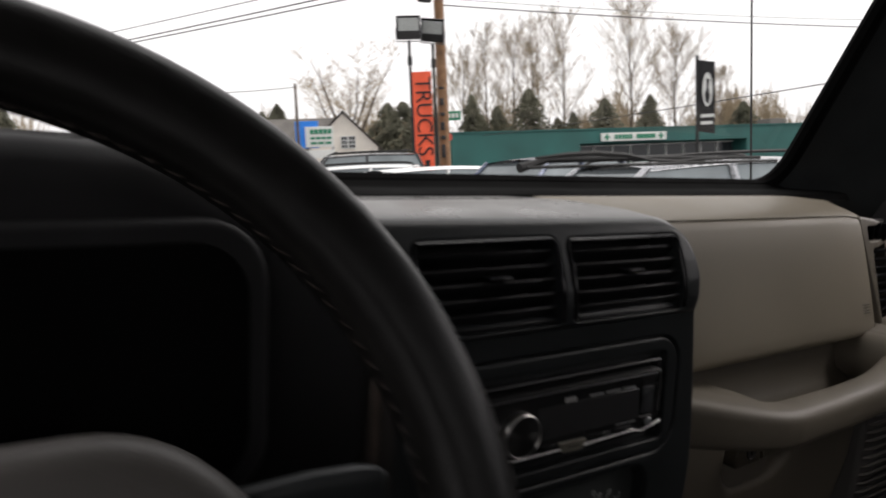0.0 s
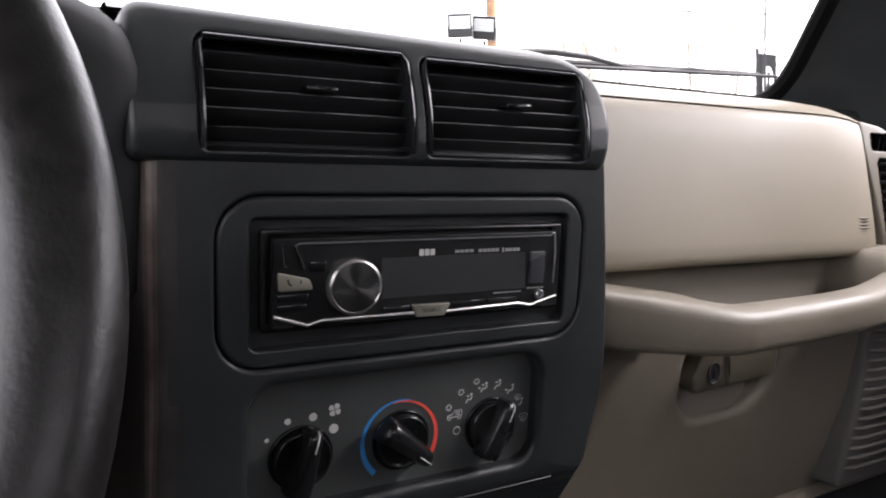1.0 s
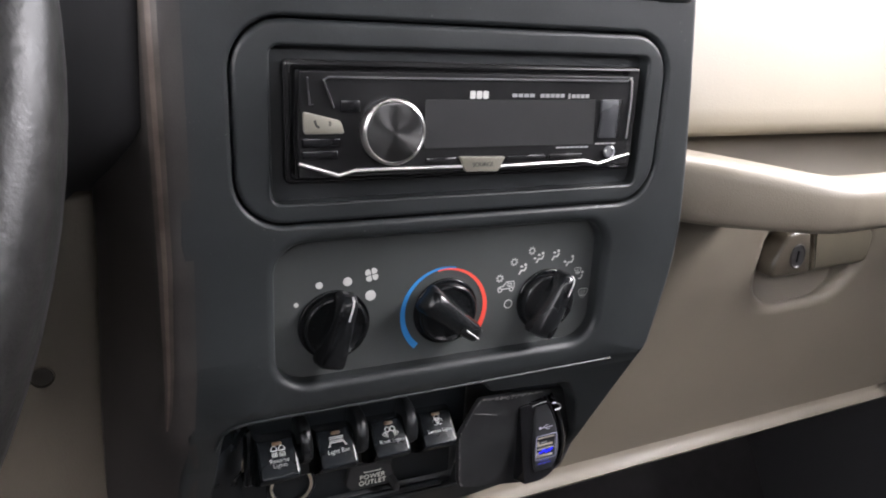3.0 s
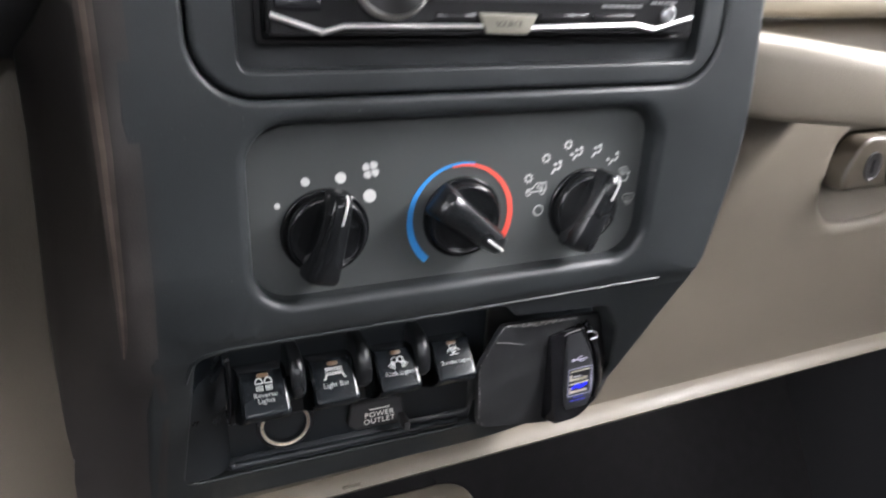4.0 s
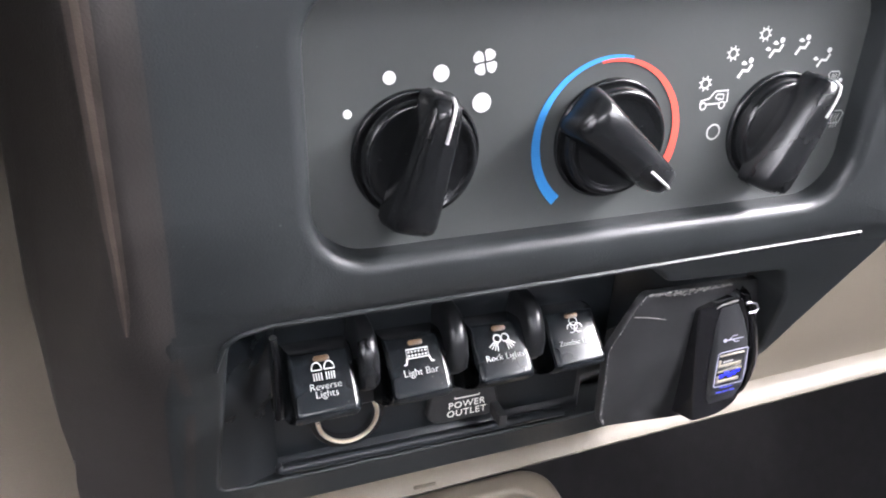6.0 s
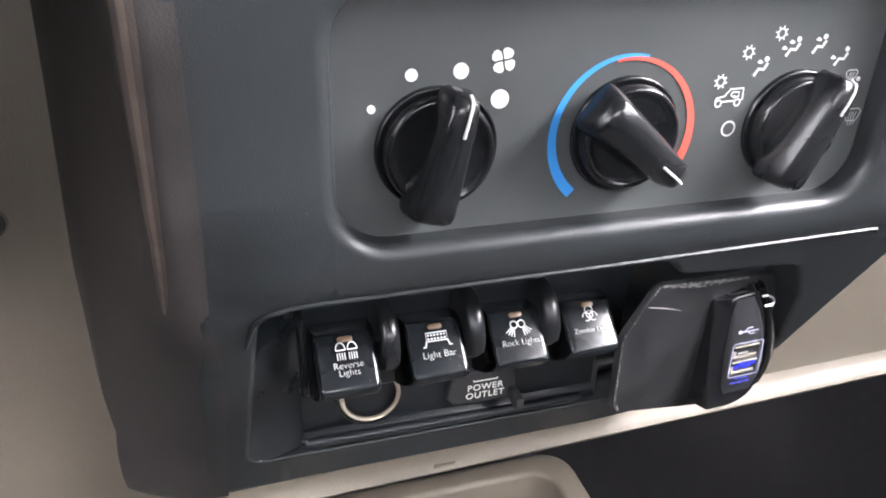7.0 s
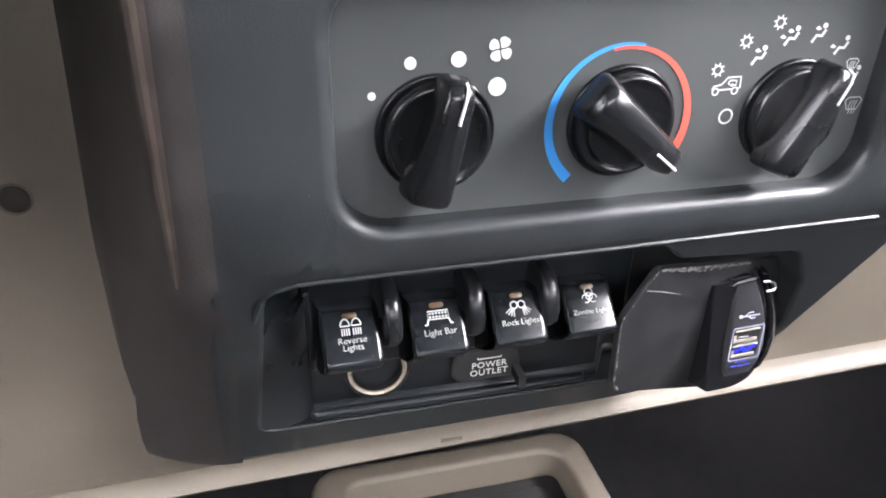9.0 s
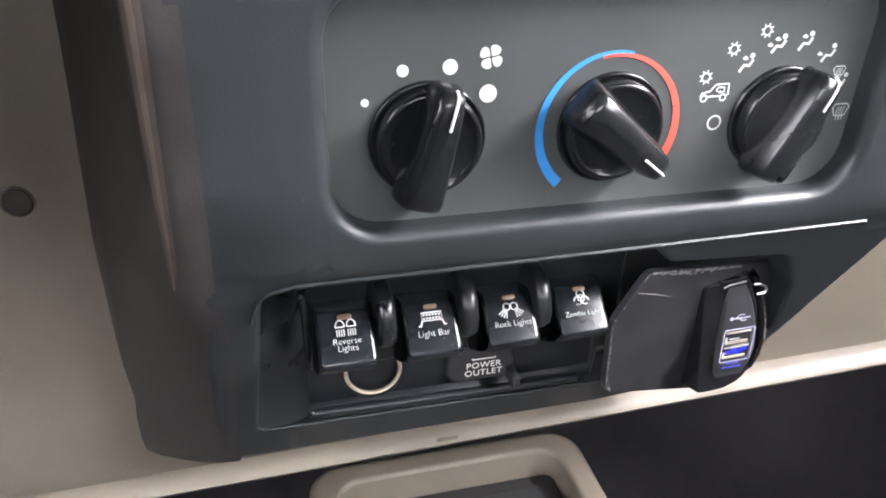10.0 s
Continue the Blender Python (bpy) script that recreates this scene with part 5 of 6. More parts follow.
slab(bm, round_corners([(-0.064, 0.068), (-0.105, 0.026), (-0.104, -0.050), (-0.060, -0.090), (0.060, -0.090), (0.104, -0.050), (0.105, 0.026), (0.064, 0.068)], 0.03, 6), -0.028, 0.03, 0.014, 5, hub @ pose(0.022, -0.006, -0.050, -90, 0, 0))
part("hub_pad", bm, mat("dark_grey_hub_vinyl", (0.110, 0.102, 0.095), 0.45, grain=0.4, grain_size=700), wheel, "dark grey airbag pad")
for a0, a1 in ((4, -4), (176, 184)):
    bm = bmesh.new()
    rows = []
    for t in range(9):
        s = t / 8
        r = 0.070 + (RIM - 0.075) * s
        w = interp(s, [(0, 0.042), (0.3, 0.032), (0.6, 0.020), (0.85, 0.0135), (1.0, 0.018)])
        o = -0.040 + 0.036 * s
        c = on_wheel((a0 + a1) / 2, r, o)
        d = (on_wheel((a0 + a1) / 2 + 90, 1) - WC).normalized()
        rows.append([c + d * w * math.cos(2 * math.pi * k / 12) + WN * 0.009 * math.sin(2 * math.pi * k / 12) for k in range(12)])
    skin(bm, rows, True)
    part("spoke", bm, mat("matt_black_spoke", (0.010, 0.010, 0.011), 0.55, grain=0.3, grain_size=900, ior=1.35) if a0 < 90 else bpy.data.materials["matt_black_spoke"], wheel)

column = thing("steering_column", "black steering column shroud with a wiper stalk", "steering column")
bm = bmesh.new()
ax = -WN
path = [WC + ax * d + V(0, 0, -0.005) for d in (0.055, 0.09, 0.14, 0.22)]
sweep(bm, path, [0.052, 0.066, 0.078, 0.080], 20, up=(1, 0, 0))
part("shroud", bm, BLACK, column)
bm = bmesh.new()
rows = []
for x, y, z, h, d in ((-0.300, -0.085, 0.146, 0.008, 0.006), (-0.270, -0.096, 0.1545, 0.009, 0.006), (-0.245, -0.106, 0.1600, 0.0105, 0.0055), (-0.222, -0.113, 0.1632, 0.0115, 0.005), (-0.205, -0.117, 0.1640, 0.0115, 0.005), (-0.1965, -0.119, 0.1635, 0.0108, 0.0048), (-0.1935, -0.119, 0.1630, 0.0085, 0.003)):
    rows.append([V(x, y + d * math.copysign(abs(math.cos(a)) ** 0.7, math.cos(a)), z + h * math.copysign(abs(math.sin(a)) ** 0.6, math.sin(a))) for a in [2 * math.pi * k / 16 for k in range(16)]])
vs = skin(bm, rows, True)
bm.faces.new(vs[-1])
part("stalk", bm, BLACK, column, "black wiper stalk")

# ---- floor tray, tunnel and floor ----
tray = thing("console_tray", "tan console tray with a dark rubber liner", "storage tray")
bm = holed_plate(rrect(-0.112, 0.085, -0.16, 0.168, 0.022, 6), [rrect(-0.092, 0.066, -0.14, 0.149, 0.016, 6)], lambda x, z: 0.0, 0.006, [(0.035, 0.004)], (), 0.09)
bm.transform(Matrix(((1, 0, 0, 0), (0, 0, 1, 0), (0, -1, 0, -0.279), (0, 0, 0, 1))))
part("tray_rim", bm, BEIGE, tray, weighted=True)
bm = bmesh.new()
box(bm, (-0.091, -0.139, -0.316), (0.065, 0.148, -0.302), 0.003, 2)
part("liner", bm, RUBBER, tray, "dark rubber liner")
bm = bmesh.new()
slab(bm, rrect(-0.086, 0.060, -0.134, 0.139, 0.012, 5), 0.0, 0.02, 0.004, 3, Matrix(((1, 0, 0, 0), (0, 0, 1, 0), (0, -1, 0, -0.3005), (0, 0, 0, 1))))
part("liner_step", bm, RUBBER, tray)

tunnel = thing("transmission_tunnel", "black carpeted transmission tunnel", "floor tunnel")
bm = bmesh.new()
extrude_x(bm, [(0.50, -0.30), (0.25, -0.32), (0.0, -0.34), (-0.9, -0.36)], [-0.16, -0.13, -0.10, 0.0, 0.09, 0.115, 0.135], lambda x, y, z: V(0, 0, -0.3 * max(0, abs(x + 0.01) - 0.10) / 0.045 - 0.02))
part("hump", bm, CARPET, tunnel)


def structure(name, bm, material, label):
    ob = part(name, bm, material)
    CABIN.append(ob)
    return tagged(ob, label, "car body", kind="structure")


bm = bmesh.new()
box(bm, (-0.76, -1.60, -0.66), (0.76, 0.62, -0.64))
structure("floor", bm, CARPET, "black carpeted cabin floor")
bm = bmesh.new()
skin(bm, [[V(-0.76, 0.30, 0.20), V(0.76, 0.30, 0.20)], [V(-0.76, 0.42, 0.0), V(0.76, 0.42, 0.0)], [V(-0.76, 0.48, -0.35), V(0.76, 0.48, -0.35)], [V(-0.76, 0.30, -0.645), V(0.76, 0.30, -0.645)]])
structure("firewall", bm, CARPET, "black insulated firewall in the footwell")
bm = bmesh.new()
box(bm, (-0.76, -1.60, 0.86), (0.76, 0.0, 0.90), 0.01)
structure("ceiling", bm, HEADLINER, "dark roof lining")
# unseen sides, kept dark; sills, posts and headers shape the cabin light
for name, side, sill, rear_sill, front in (("wall_left", -1, 0.22, 0.26, 0.26), ("wall_right", 1, 0.40, 0.38, 0.252)):
    bm = bmesh.new()
    box(bm, (side * 0.76, -1.60, -0.66), (side * 0.79, -0.62, rear_sill), 0.008)
    for y0, y1 in ((-1.60, -1.15), (-0.70, -0.62)):
        box(bm, (side * 0.76, y0, -0.2), (side * 0.79, y1, 0.72), 0.008)
    box(bm, (side * 0.76, -0.62, -0.66), (side * 0.79, -0.02, sill), 0.008)
    box(bm, (side * 0.76, -0.02, -0.66), (side * 0.79, 0.62, front), 0.008)
    box(bm, (side * 0.76, -1.60, 0.665), (side * 0.79, 0.04, 0.88), 0.008)
    structure(name, bm, HEADLINER, "dark unseen door and side panel with openings sized for the light")
# unseen rear panel added to limit the light from behind
bm = bmesh.new()
box(bm, (-0.79, -1.64, -0.66), (0.79, -1.60, 0.56), 0.008)
box(bm, (-0.79, -1.64, 0.75), (0.79, -1.60, 0.90), 0.008)
for s in (-1, 1):
    box(bm, (s * 0.79, -1.64, 0.56), (s * 0.30, -1.60, 0.75), 0.008)
structure("wall_rear", bm, HEADLINER, "dark unseen rear panel with an opening sized for the light")

# ---- windshield, pillars, wipers ----
BASE_Y, BASE_Z, LEAN = 0.272, 0.258, 0.54


def on_glass(x, z, out=0.0):
    return V(x, BASE_Y - LEAN * (z - BASE_Z) + out * 0.88, z + out * 0.47)


shield = thing("windshield", "flat windshield in a black rubber seal", "windshield")
bm = bmesh.new()
skin(bm, [[on_glass(-0.70, 0.25), on_glass(0.70, 0.25)], [on_glass(-0.66, 0.80), on_glass(0.66, 0.80)]])
pane = part("glass", bm, WINDSHIELD, shield)
pane.visible_shadow = False
bm = bmesh.new()
line = []
for x, z in round_corners([(-0.600, 0.80), (-0.645, 0.2655), (0.645, 0.2655), (0.600, 0.80)], 0.055, 8):
    line.append(on_glass(x, z, -0.012))
sweep(bm, line, 0.011, 8, closed=True)
part("seal", bm, COWL, shield, "black rubber windshield seal")
bm = bmesh.new()
extrude_x(bm, [(0.286, 0.262), (0.270, 0.2650), (0.254, 0.2655), (0.246, 0.2635), (0.240, 0.2590), (0.215, 0.2580), (0.195, 0.2575), (0.183, 0.2550), (0.177, 0.2470)], xs_between(-0.70, 0.70, 10))
part("cowl_trim", bm, COWL, shield, "black trim along the foot of the windshield")
for s in (-1, 1):
    bm = bmesh.new()
    rows = []
    for z in (0.20, 0.262, 0.272, 0.30, 0.36, 0.45, 0.60, 0.86):
        e = 0.642 - 0.080 * max(0, z - 0.27) + (0.02 * max(0, (0.30 - z) / 0.04) * -1 if z < 0.30 else 0)
        g = on_glass(0, z).y
        rows.append([V(s * e, g - 0.002, z), V(s * (e + 0.006), g - 0.022, z), V(s * (e + 0.05), g - 0.050, z), V(s * (e + 0.10), g - 0.075, z), V(s * 0.765, g - 0.12, z), V(s * 0.785, g + 0.02, z)])
    skin(bm, rows)
    part("pillar_trim", bm, BLACK, shield, "black pillar trim")
bm = bmesh.new()
box(bm, (-0.70, -0.06, 0.775), (0.70, 0.02, 0.90), 0.02, 3)
part("header", bm, BLACK, shield)


def wiper(x0, x1, z1):
    w = thing("wiper", "black wiper arm and blade parked along the windshield foot", "wiper", "windshield wipers")
    bm = bmesh.new()
    sweep(bm, [on_glass(x0, 0.262, 0.03), on_glass(x0 + 0.04, 0.2705, 0.035), on_glass((x0 + x1) / 2, 0.278, 0.034), on_glass(x1, z1, 0.028)], [0.006, 0.0045, 0.0032, 0.0025], 8)
    part("arm", bm, RUBBER, w)
    bm = bmesh.new()
    pts = [on_glass(x0 + (x1 - x0) * t, 0.278 + 0.010 * abs(math.sin(2 * math.pi * t * 0.95)) , 0.02) for t in (0.02, 0.12, 0.22, 0.34, 0.46, 0.58, 0.70, 0.80)]
    sweep(bm, pts, [0.0015, 0.003, 0.0035, 0.003, 0.002, 0.003, 0.003, 0.0015], 6)
    part("blade_bridge", bm, RUBBER, w)
    bm = bmesh.new()
    sweep(bm, [on_glass(x0 - 0.01, 0.274, 0.008), on_glass((x0 + x1) / 2, 0.284, 0.008), on_glass(x1 + 0.01, z1 + 0.006, 0.008)], 0.0022, 6)
    part("blade", bm, RUBBER, w)


wiper(0.20, 0.635, 0.288)
wiper(-0.52, -0.10, 0.276)

hood = thing("car_hood", "dark painted car bonnet ahead of the windshield", "car hood")
bm = bmesh.new()
extrude_x(bm, [(0.29, 0.235), (0.34, 0.205), (0.7, 0.190), (1.2, 0.165), (1.42, 0.13), (1.45, -0.15)], [-0.68, -0.62, -0.4, 0, 0.4, 0.62, 0.68], lambda x, y, z: V(0, 0, -0.10 * max(0, abs(x) - 0.5)))
part("panel", bm, mat("dark_car_paint", (0.02, 0.022, 0.025), 0.25, coat=0.6), hood)
ant = thing("radio_antenna", "thin black whip antenna on the cowl", "antenna")
bm = bmesh.new()
foot = V(0.912, 0.46, 0.12)
UPW = (CAR.to_3x3().inverted() @ V(0, 0, 1)).normalized()
sweep(bm, [foot, foot + UPW * 0.04, foot + UPW * 0.9], [0.004, 0.0022, 0.0016], 6)
part("whip", bm, RUBBER, ant)
bm = bmesh.new()
sweep(bm, [foot - UPW * 0.10, foot], [0.02, 0.012], 10)
part("base", bm, RUBBER, ant)
bm = bmesh.new()
box(bm, (0.66, 0.36, -0.10), (1.02, 1.40, 0.022), 0.02, 3)
part("fender", bm, bpy.data.materials["dark_car_paint"], hood)

# ================= outside, in world axes =================
EYE = V(-0.31, -0.37, 1.44)


def at(az, dist, z=0.0):
    """A place by bearing from straight ahead (degrees to the right) and distance."""
    return V(EYE.x + dist * math.sin(radians(az)), EYE.y + dist * math.cos(radians(az)), z)


ASPHALT = mat("asphalt", (0.055, 0.054, 0.053), 0.9, grain=0.5, grain_size=60, vary=0.25, vary_size=0.6)
GREEN_WALL = mat("green_siding", (0.025, 0.115, 0.105), 0.6, grain=0.3, grain_size=8, vary=0.18, vary_size=0.35)
DARK_GLASS = mat("dark_window_glass", (0.03, 0.035, 0.04), 0.08, vary=0.1)
WOOD_POLE = mat("creosoted_pole", (0.230, 0.130, 0.070), 0.85, grain=0.8, grain_size=40, vary=0.3, vary_size=4)
BARK = mat("grey_bark", (0.110, 0.085, 0.065), 0.9, grain=0.6, grain_size=20, vary=0.3, vary_size=2)
TWIG = mat("bare_twigs", (0.340, 0.275, 0.190), 0.9, vary=0.3, vary_size=1)
CONIFER = mat("conifer_green", (0.088, 0.086, 0.058), 0.9, vary=0.45, vary_size=0.6)
WIRE = mat("power_wire", (0.03, 0.03, 0.03), 0.6)
ROOF_GREY = mat("grey_shingle", (0.150, 0.140, 0.130), 0.9, grain=0.6, grain_size=6, vary=0.2, vary_size=1.2)
CREAM = mat("cream_siding", (0.74, 0.69, 0.62), 0.8, grain=0.2, grain_size=8, vary=0.1, vary_size=1)
BRICK_RED = mat("chimney_brick", (0.250, 0.070, 0.050), 0.85, grain=0.5, grain_size=12, vary=0.25, vary_size=3)
ORANGE = mat("orange_banner_cloth", (0.900, 0.130, 0.060), 0.75, vary=0.08, vary_size=2)
BLACK_CLOTH = mat("black_banner_cloth", (0.020, 0.020, 0.022), 0.8, vary=0.15, vary_size=3)
SIGN_WHITE = mat("white_sign", (0.75, 0.76, 0.74), 0.5, vary=0.05)
SIGN_GREEN = mat("green_sign", (0.02, 0.22, 0.12), 0.5, vary=0.08)
SIGN_BLUE = mat("blue_tarp", (0.03, 0.25, 0.85), 0.6, vary=0.1)

bm = bmesh.new()
S = 1500
skin(bm, [[V(-S, -S, 0), V(S, -S, 0)], [V(-S, S, 0), V(S, S, 0)]])
tagged(part("ground", bm, ASPHALT), "grey asphalt ground reaching the horizon", "ground", kind="structure")


def outside(name, label, category, group="", kind=""):
    return thing(name, label, category, group, kind, cabin=False)


shop = outside("green_building", "long low green-sided shop with a white sign over a glazed front", "building")
A, B = V(34.9, 51.5, 0), V(72.0, 40.6, 0)
along = (B - A).normalized()
back = V(-along.y, along.x, 0) if V(-along.y, along.x, 0).y > 0 else V(along.y, -along.x, 0)
WALLM = Matrix(((along.x, back.x, 0, A.x), (along.y, back.y, 0, A.y), (0, 0, 1, 0), (0, 0, 0, 1)))
LEN = (B - A).length + 25
bm = bmesh.new()
box(bm, (0, 0, 0), (12.5, 14, 4.5), 0, 1, WALLM)
box(bm, (12.5, 0, 3.25), (31, 14, 4.5), 0, 1, WALLM)
box(bm, (12.5, 2.0, 0), (31, 14, 3.25), 0, 1, WALLM)
box(bm, (31, 0, 0), (LEN, 14, 4.55), 0, 1, WALLM)
part("wall", bm, GREEN_WALL, shop)
bm = bmesh.new()
box(bm, (-0.1, -0.1, 4.5), (LEN, 14, 4.62), 0, 1, WALLM)
part("roof_edge", bm, GREEN_WALL, shop)
for i in range(9):
    x = 13.0 + i * 2.0
    bm = bmesh.new()
    box(bm, (x, 1.9, 0.5), (x + 1.8, 1.98, 3.0), 0, 1, WALLM)
    w = part("window", bm, DARK_GLASS, shop)
    bm = bmesh.new()
    box(bm, (x - 0.1, 1.85, 0.4), (x, 2.0, 3.1), 0, 1, WALLM)
    box(bm, (x, 1.85, 3.0), (x + 1.9, 2.0, 3.1), 0, 1, WALLM)
    part("frame", bm, SIGN_WHITE, w)
bm = bmesh.new()
box(bm, (14.6, -0.18, 3.38), (21.6, -0.05, 4.15), 0.02, 1, WALLM)
board = part("sign_board", bm, SIGN_WHITE, shop, "white sign board with green crosses")
for k, (x0, x1) in enumerate(((16.0, 17.95), (18.35, 20.4))):
    n = 5 if k == 0 else 6
    bm = bmesh.new()
    for i in range(n):
        a = x0 + (x1 - x0) * i / n
        box(bm, (a, -0.22, 3.56), (a + 0.30, -0.17, 3.98), 0, 1, WALLM)
    part("word_bar", bm, SIGN_GREEN, board)
for x in (15.2, 21.0):
    bm = bmesh.new()
    box(bm, (x - 0.28, -0.22, 3.69), (x + 0.28, -0.17, 3.85), 0, 1, WALLM)
    box(bm, (x - 0.09, -0.221, 3.47), (x + 0.09, -0.17, 4.07), 0, 1, WALLM)
    part("cross", bm, SIGN_GREEN, board)
bm = bmesh.new()
box(bm, (36.5, 3, 4.6), (38.6, 5, 5.3), 0.03, 1, WALLM)
part("roof_unit", bm, mat("roof_unit_grey", (0.16, 0.14, 0.13), 0.7), shop)

# gabled house
house = outside("house", "cream gabled house with a grey shingle roof and brick chimney", "house")
g = at(25.6, 55)
HM = Matrix.Translation((g.x, g.y, 0)) @ pose(0, 0, 0, 0, 0, -21)
bm = bmesh.new()
L = [(-2.6, 0), (2.6, 0), (2.6, 3.4), (0, 6.0), (-2.6, 3.4)]
vs = [[bm.verts.new(HM @ V(x, y, z)) for x, z in L] for y in (0, 9.0)]
bridge(bm, vs[0], vs[1])
bm.faces.new(vs[0])
bm.faces.new(vs[1])
part("wall", bm, CREAM, house)
for s in (-1, 1):
    bm = bmesh.new()
    skin(bm, [[HM @ V(s * 0.0, -0.25, 6.20), HM @ V(s * 3.0, -0.25, 3.15)], [HM @ V(0, 9.2, 6.20), HM @ V(s * 3.0, 9.2, 3.15)]])
    bmesh.ops.solidify(bm, geom=bm.faces[:], thickness=0.14)
    part("roof", bm, ROOF_GREY, house)
# cross wing whose long roof faces the street
bm = bmesh.new()
box(bm, (-9.5, 2.0, 0), (-2.4, 8.0, 3.2), 0, 1, HM)
part("wing", bm, CREAM, house)
bm = bmesh.new()
skin(bm, [[HM @ V(-9.8, 1.6, 3.0), HM @ V(0, 1.6, 3.0)], [HM @ V(-9.8, 5.0, 6.05), HM @ V(0, 5.0, 6.05)], [HM @ V(-9.8, 8.4, 3.0), HM @ V(0, 8.4, 3.0)]])
bmesh.ops.solidify(bm, geom=bm.faces[:], thickness=0.14)
part("roof", bm, ROOF_GREY, house)
for x in (0.05, 0.62):
    bm = bmesh.new()
    box(bm, (x - 0.24, -0.06, 3.35), (x + 0.24, 0.02, 4.25), 0, 1, HM)
    w = part("window", bm, DARK_GLASS, house)
    bm = bmesh.new()
    for dx in (-0.25, 0.0, 0.25):
        box(bm, (x + dx - 0.02, -0.1, 3.35), (x + dx + 0.02, -0.03, 4.25), 0, 1, HM)
    for dz in (3.35, 3.65, 3.95, 4.25):
        box(bm, (x - 0.27, -0.1, dz - 0.02), (x + 0.27, -0.03, dz + 0.02), 0, 1, HM)
    part("frame", bm, SIGN_WHITE, w)
bm = bmesh.new()
box(bm, (-8.3, 4.2, 3.0), (-7.0, 5.4, 6.5), 0.03, 1, HM)
part("chimney", bm, BRICK_RED, house)

# roadside sign boards in front of the house
roadsign = outside("shop_sign", "white shop sign with green bars beside a bright blue panel", "sign")
p = at(23.6, 45)
SM = Matrix.Translation((p.x, p.y, 0)) @ pose(0, 0, 0, 0, 0, -24)
for name, x0, x1, z0, z1, y, m in (("blue_panel", -1.35, 0.05, 3.1, 4.75, 0.1, SIGN_BLUE), ("board", -0.75, 0.95, 3.15, 4.40, 0.0, SIGN_WHITE), ("lower_board", -0.8, 1.0, 2.45, 2.95, 0.0, SIGN_WHITE)):
    bm = bmesh.new()
    box(bm, (x0, y - 0.06, z0), (x1, y + 0.06, z1), 0.01, 1, SM)
    part(name, bm, m, roadsign)
bm = bmesh.new()
for z, h, n in ((3.95, 0.28, 5), (3.62, 0.14, 4), (3.32, 0.14, 3)):
    for i in range(n):
        box(bm, (-0.45 + i * 1.35 / n, -0.09, z), (-0.45 + (i + 0.8) * 1.35 / n, -0.05, z + h), 0, 1, SM)
part("word_bar", bm, SIGN_GREEN, roadsign)
bm = bmesh.new()
for x in (-0.5, 0.9):
    box(bm, (x - 0.07, -0.05, 0), (x + 0.07, 0.05, 3.2), 0, 1, SM)
part("post", bm, STEEL, roadsign)

# wooden utility pole with wires
def sag(a, b, drop, n=14):
    return [a.lerp(b, i / n) - V(0, 0, drop * 4 * (i / n) * (1 - i / n)) for i in range(n + 1)]


def beyond(a, b, k=1.5):
    return a + (b - a) * k


pole = outside("utility_pole", "weathered brown wooden utility pole", "utility pole")
pp = at(33.6, 28)
bm = bmesh.new()
sweep(bm, [V(pp.x, pp.y, 0), V(pp.x, pp.y, 5), V(pp.x, pp.y, 11)], [0.225, 0.205, 0.17], 14)
part("shaft", bm, WOOD_POLE, pole)
bm = bmesh.new()
for k, (z, h) in enumerate(((1.9, 0.5), (2.6, 0.14), (2.95, 0.3), (3.5, 0.12), (3.9, 0.26), (4.5, 0.1))):
    box(bm, (pp.x - 0.23, pp.y - 0.23, z), (pp.x - 0.10 + 0.03 * (k % 2), pp.y - 0.12, z + h), 0.01)
part("tag", bm, BLACK_CLOTH, pole)
bm = bmesh.new()
box(bm, (pp.x - 0.95, pp.y - 0.2, 7.72), (pp.x - 0.45, pp.y, 7.86), 0.02)
part("splice_box", bm, RUBBER, pole)
for n, (a, b, drop, r) in enumerate((
        (V(pp.x, pp.y, 9.40), beyond(V(pp.x, pp.y, 9.40), at(7.7, 44, 9.44)), 0.05, 0.022), (V(pp.x, pp.y, 8.86), beyond(V(pp.x, pp.y, 8.86), at(7.6, 44, 8.85)), 0.05, 0.032),
        (V(pp.x, pp.y, 8.60), beyond(V(pp.x, pp.y, 8.60), at(7.7, 44, 8.72)), 0.05, 0.030),
        (V(pp.x, pp.y, 7.70), at(68, 44, 7.3), 0.15, 0.024), (V(pp.x, pp.y, 7.95), at(68, 44, 7.7), 0.2, 0.012),
        (at(36, 66, 4.3), at(70, 26, 3.95), 0.15, 0.022))):
    wire = outside("power_line", "black overhead wire between poles", "overhead wire", "overhead wires")
    bm = bmesh.new()
    sweep(bm, sag(a, b, drop), r, 5)
    part("wire", bm, WIRE, wire)

# second, thinner pole by the house
pole2 = outside("street_pole", "thin dark street pole near the house", "utility pole")
q = at(22.1, 44)
bm = bmesh.new()
sweep(bm, [V(q.x, q.y, 0), V(q.x, q.y, 6.9)], [0.12, 0.08], 8)
part("shaft", bm, BARK, pole2)
wire = outside("power_line", "thin overhead wire running to the street pole", "overhead wire", "overhead wires")
bm = bmesh.new()
sweep(bm, sag(V(q.x, q.y, 6.7), at(8, 46, 6.9), 0.3), 0.022, 5)
part("wire", bm, WIRE, wire)


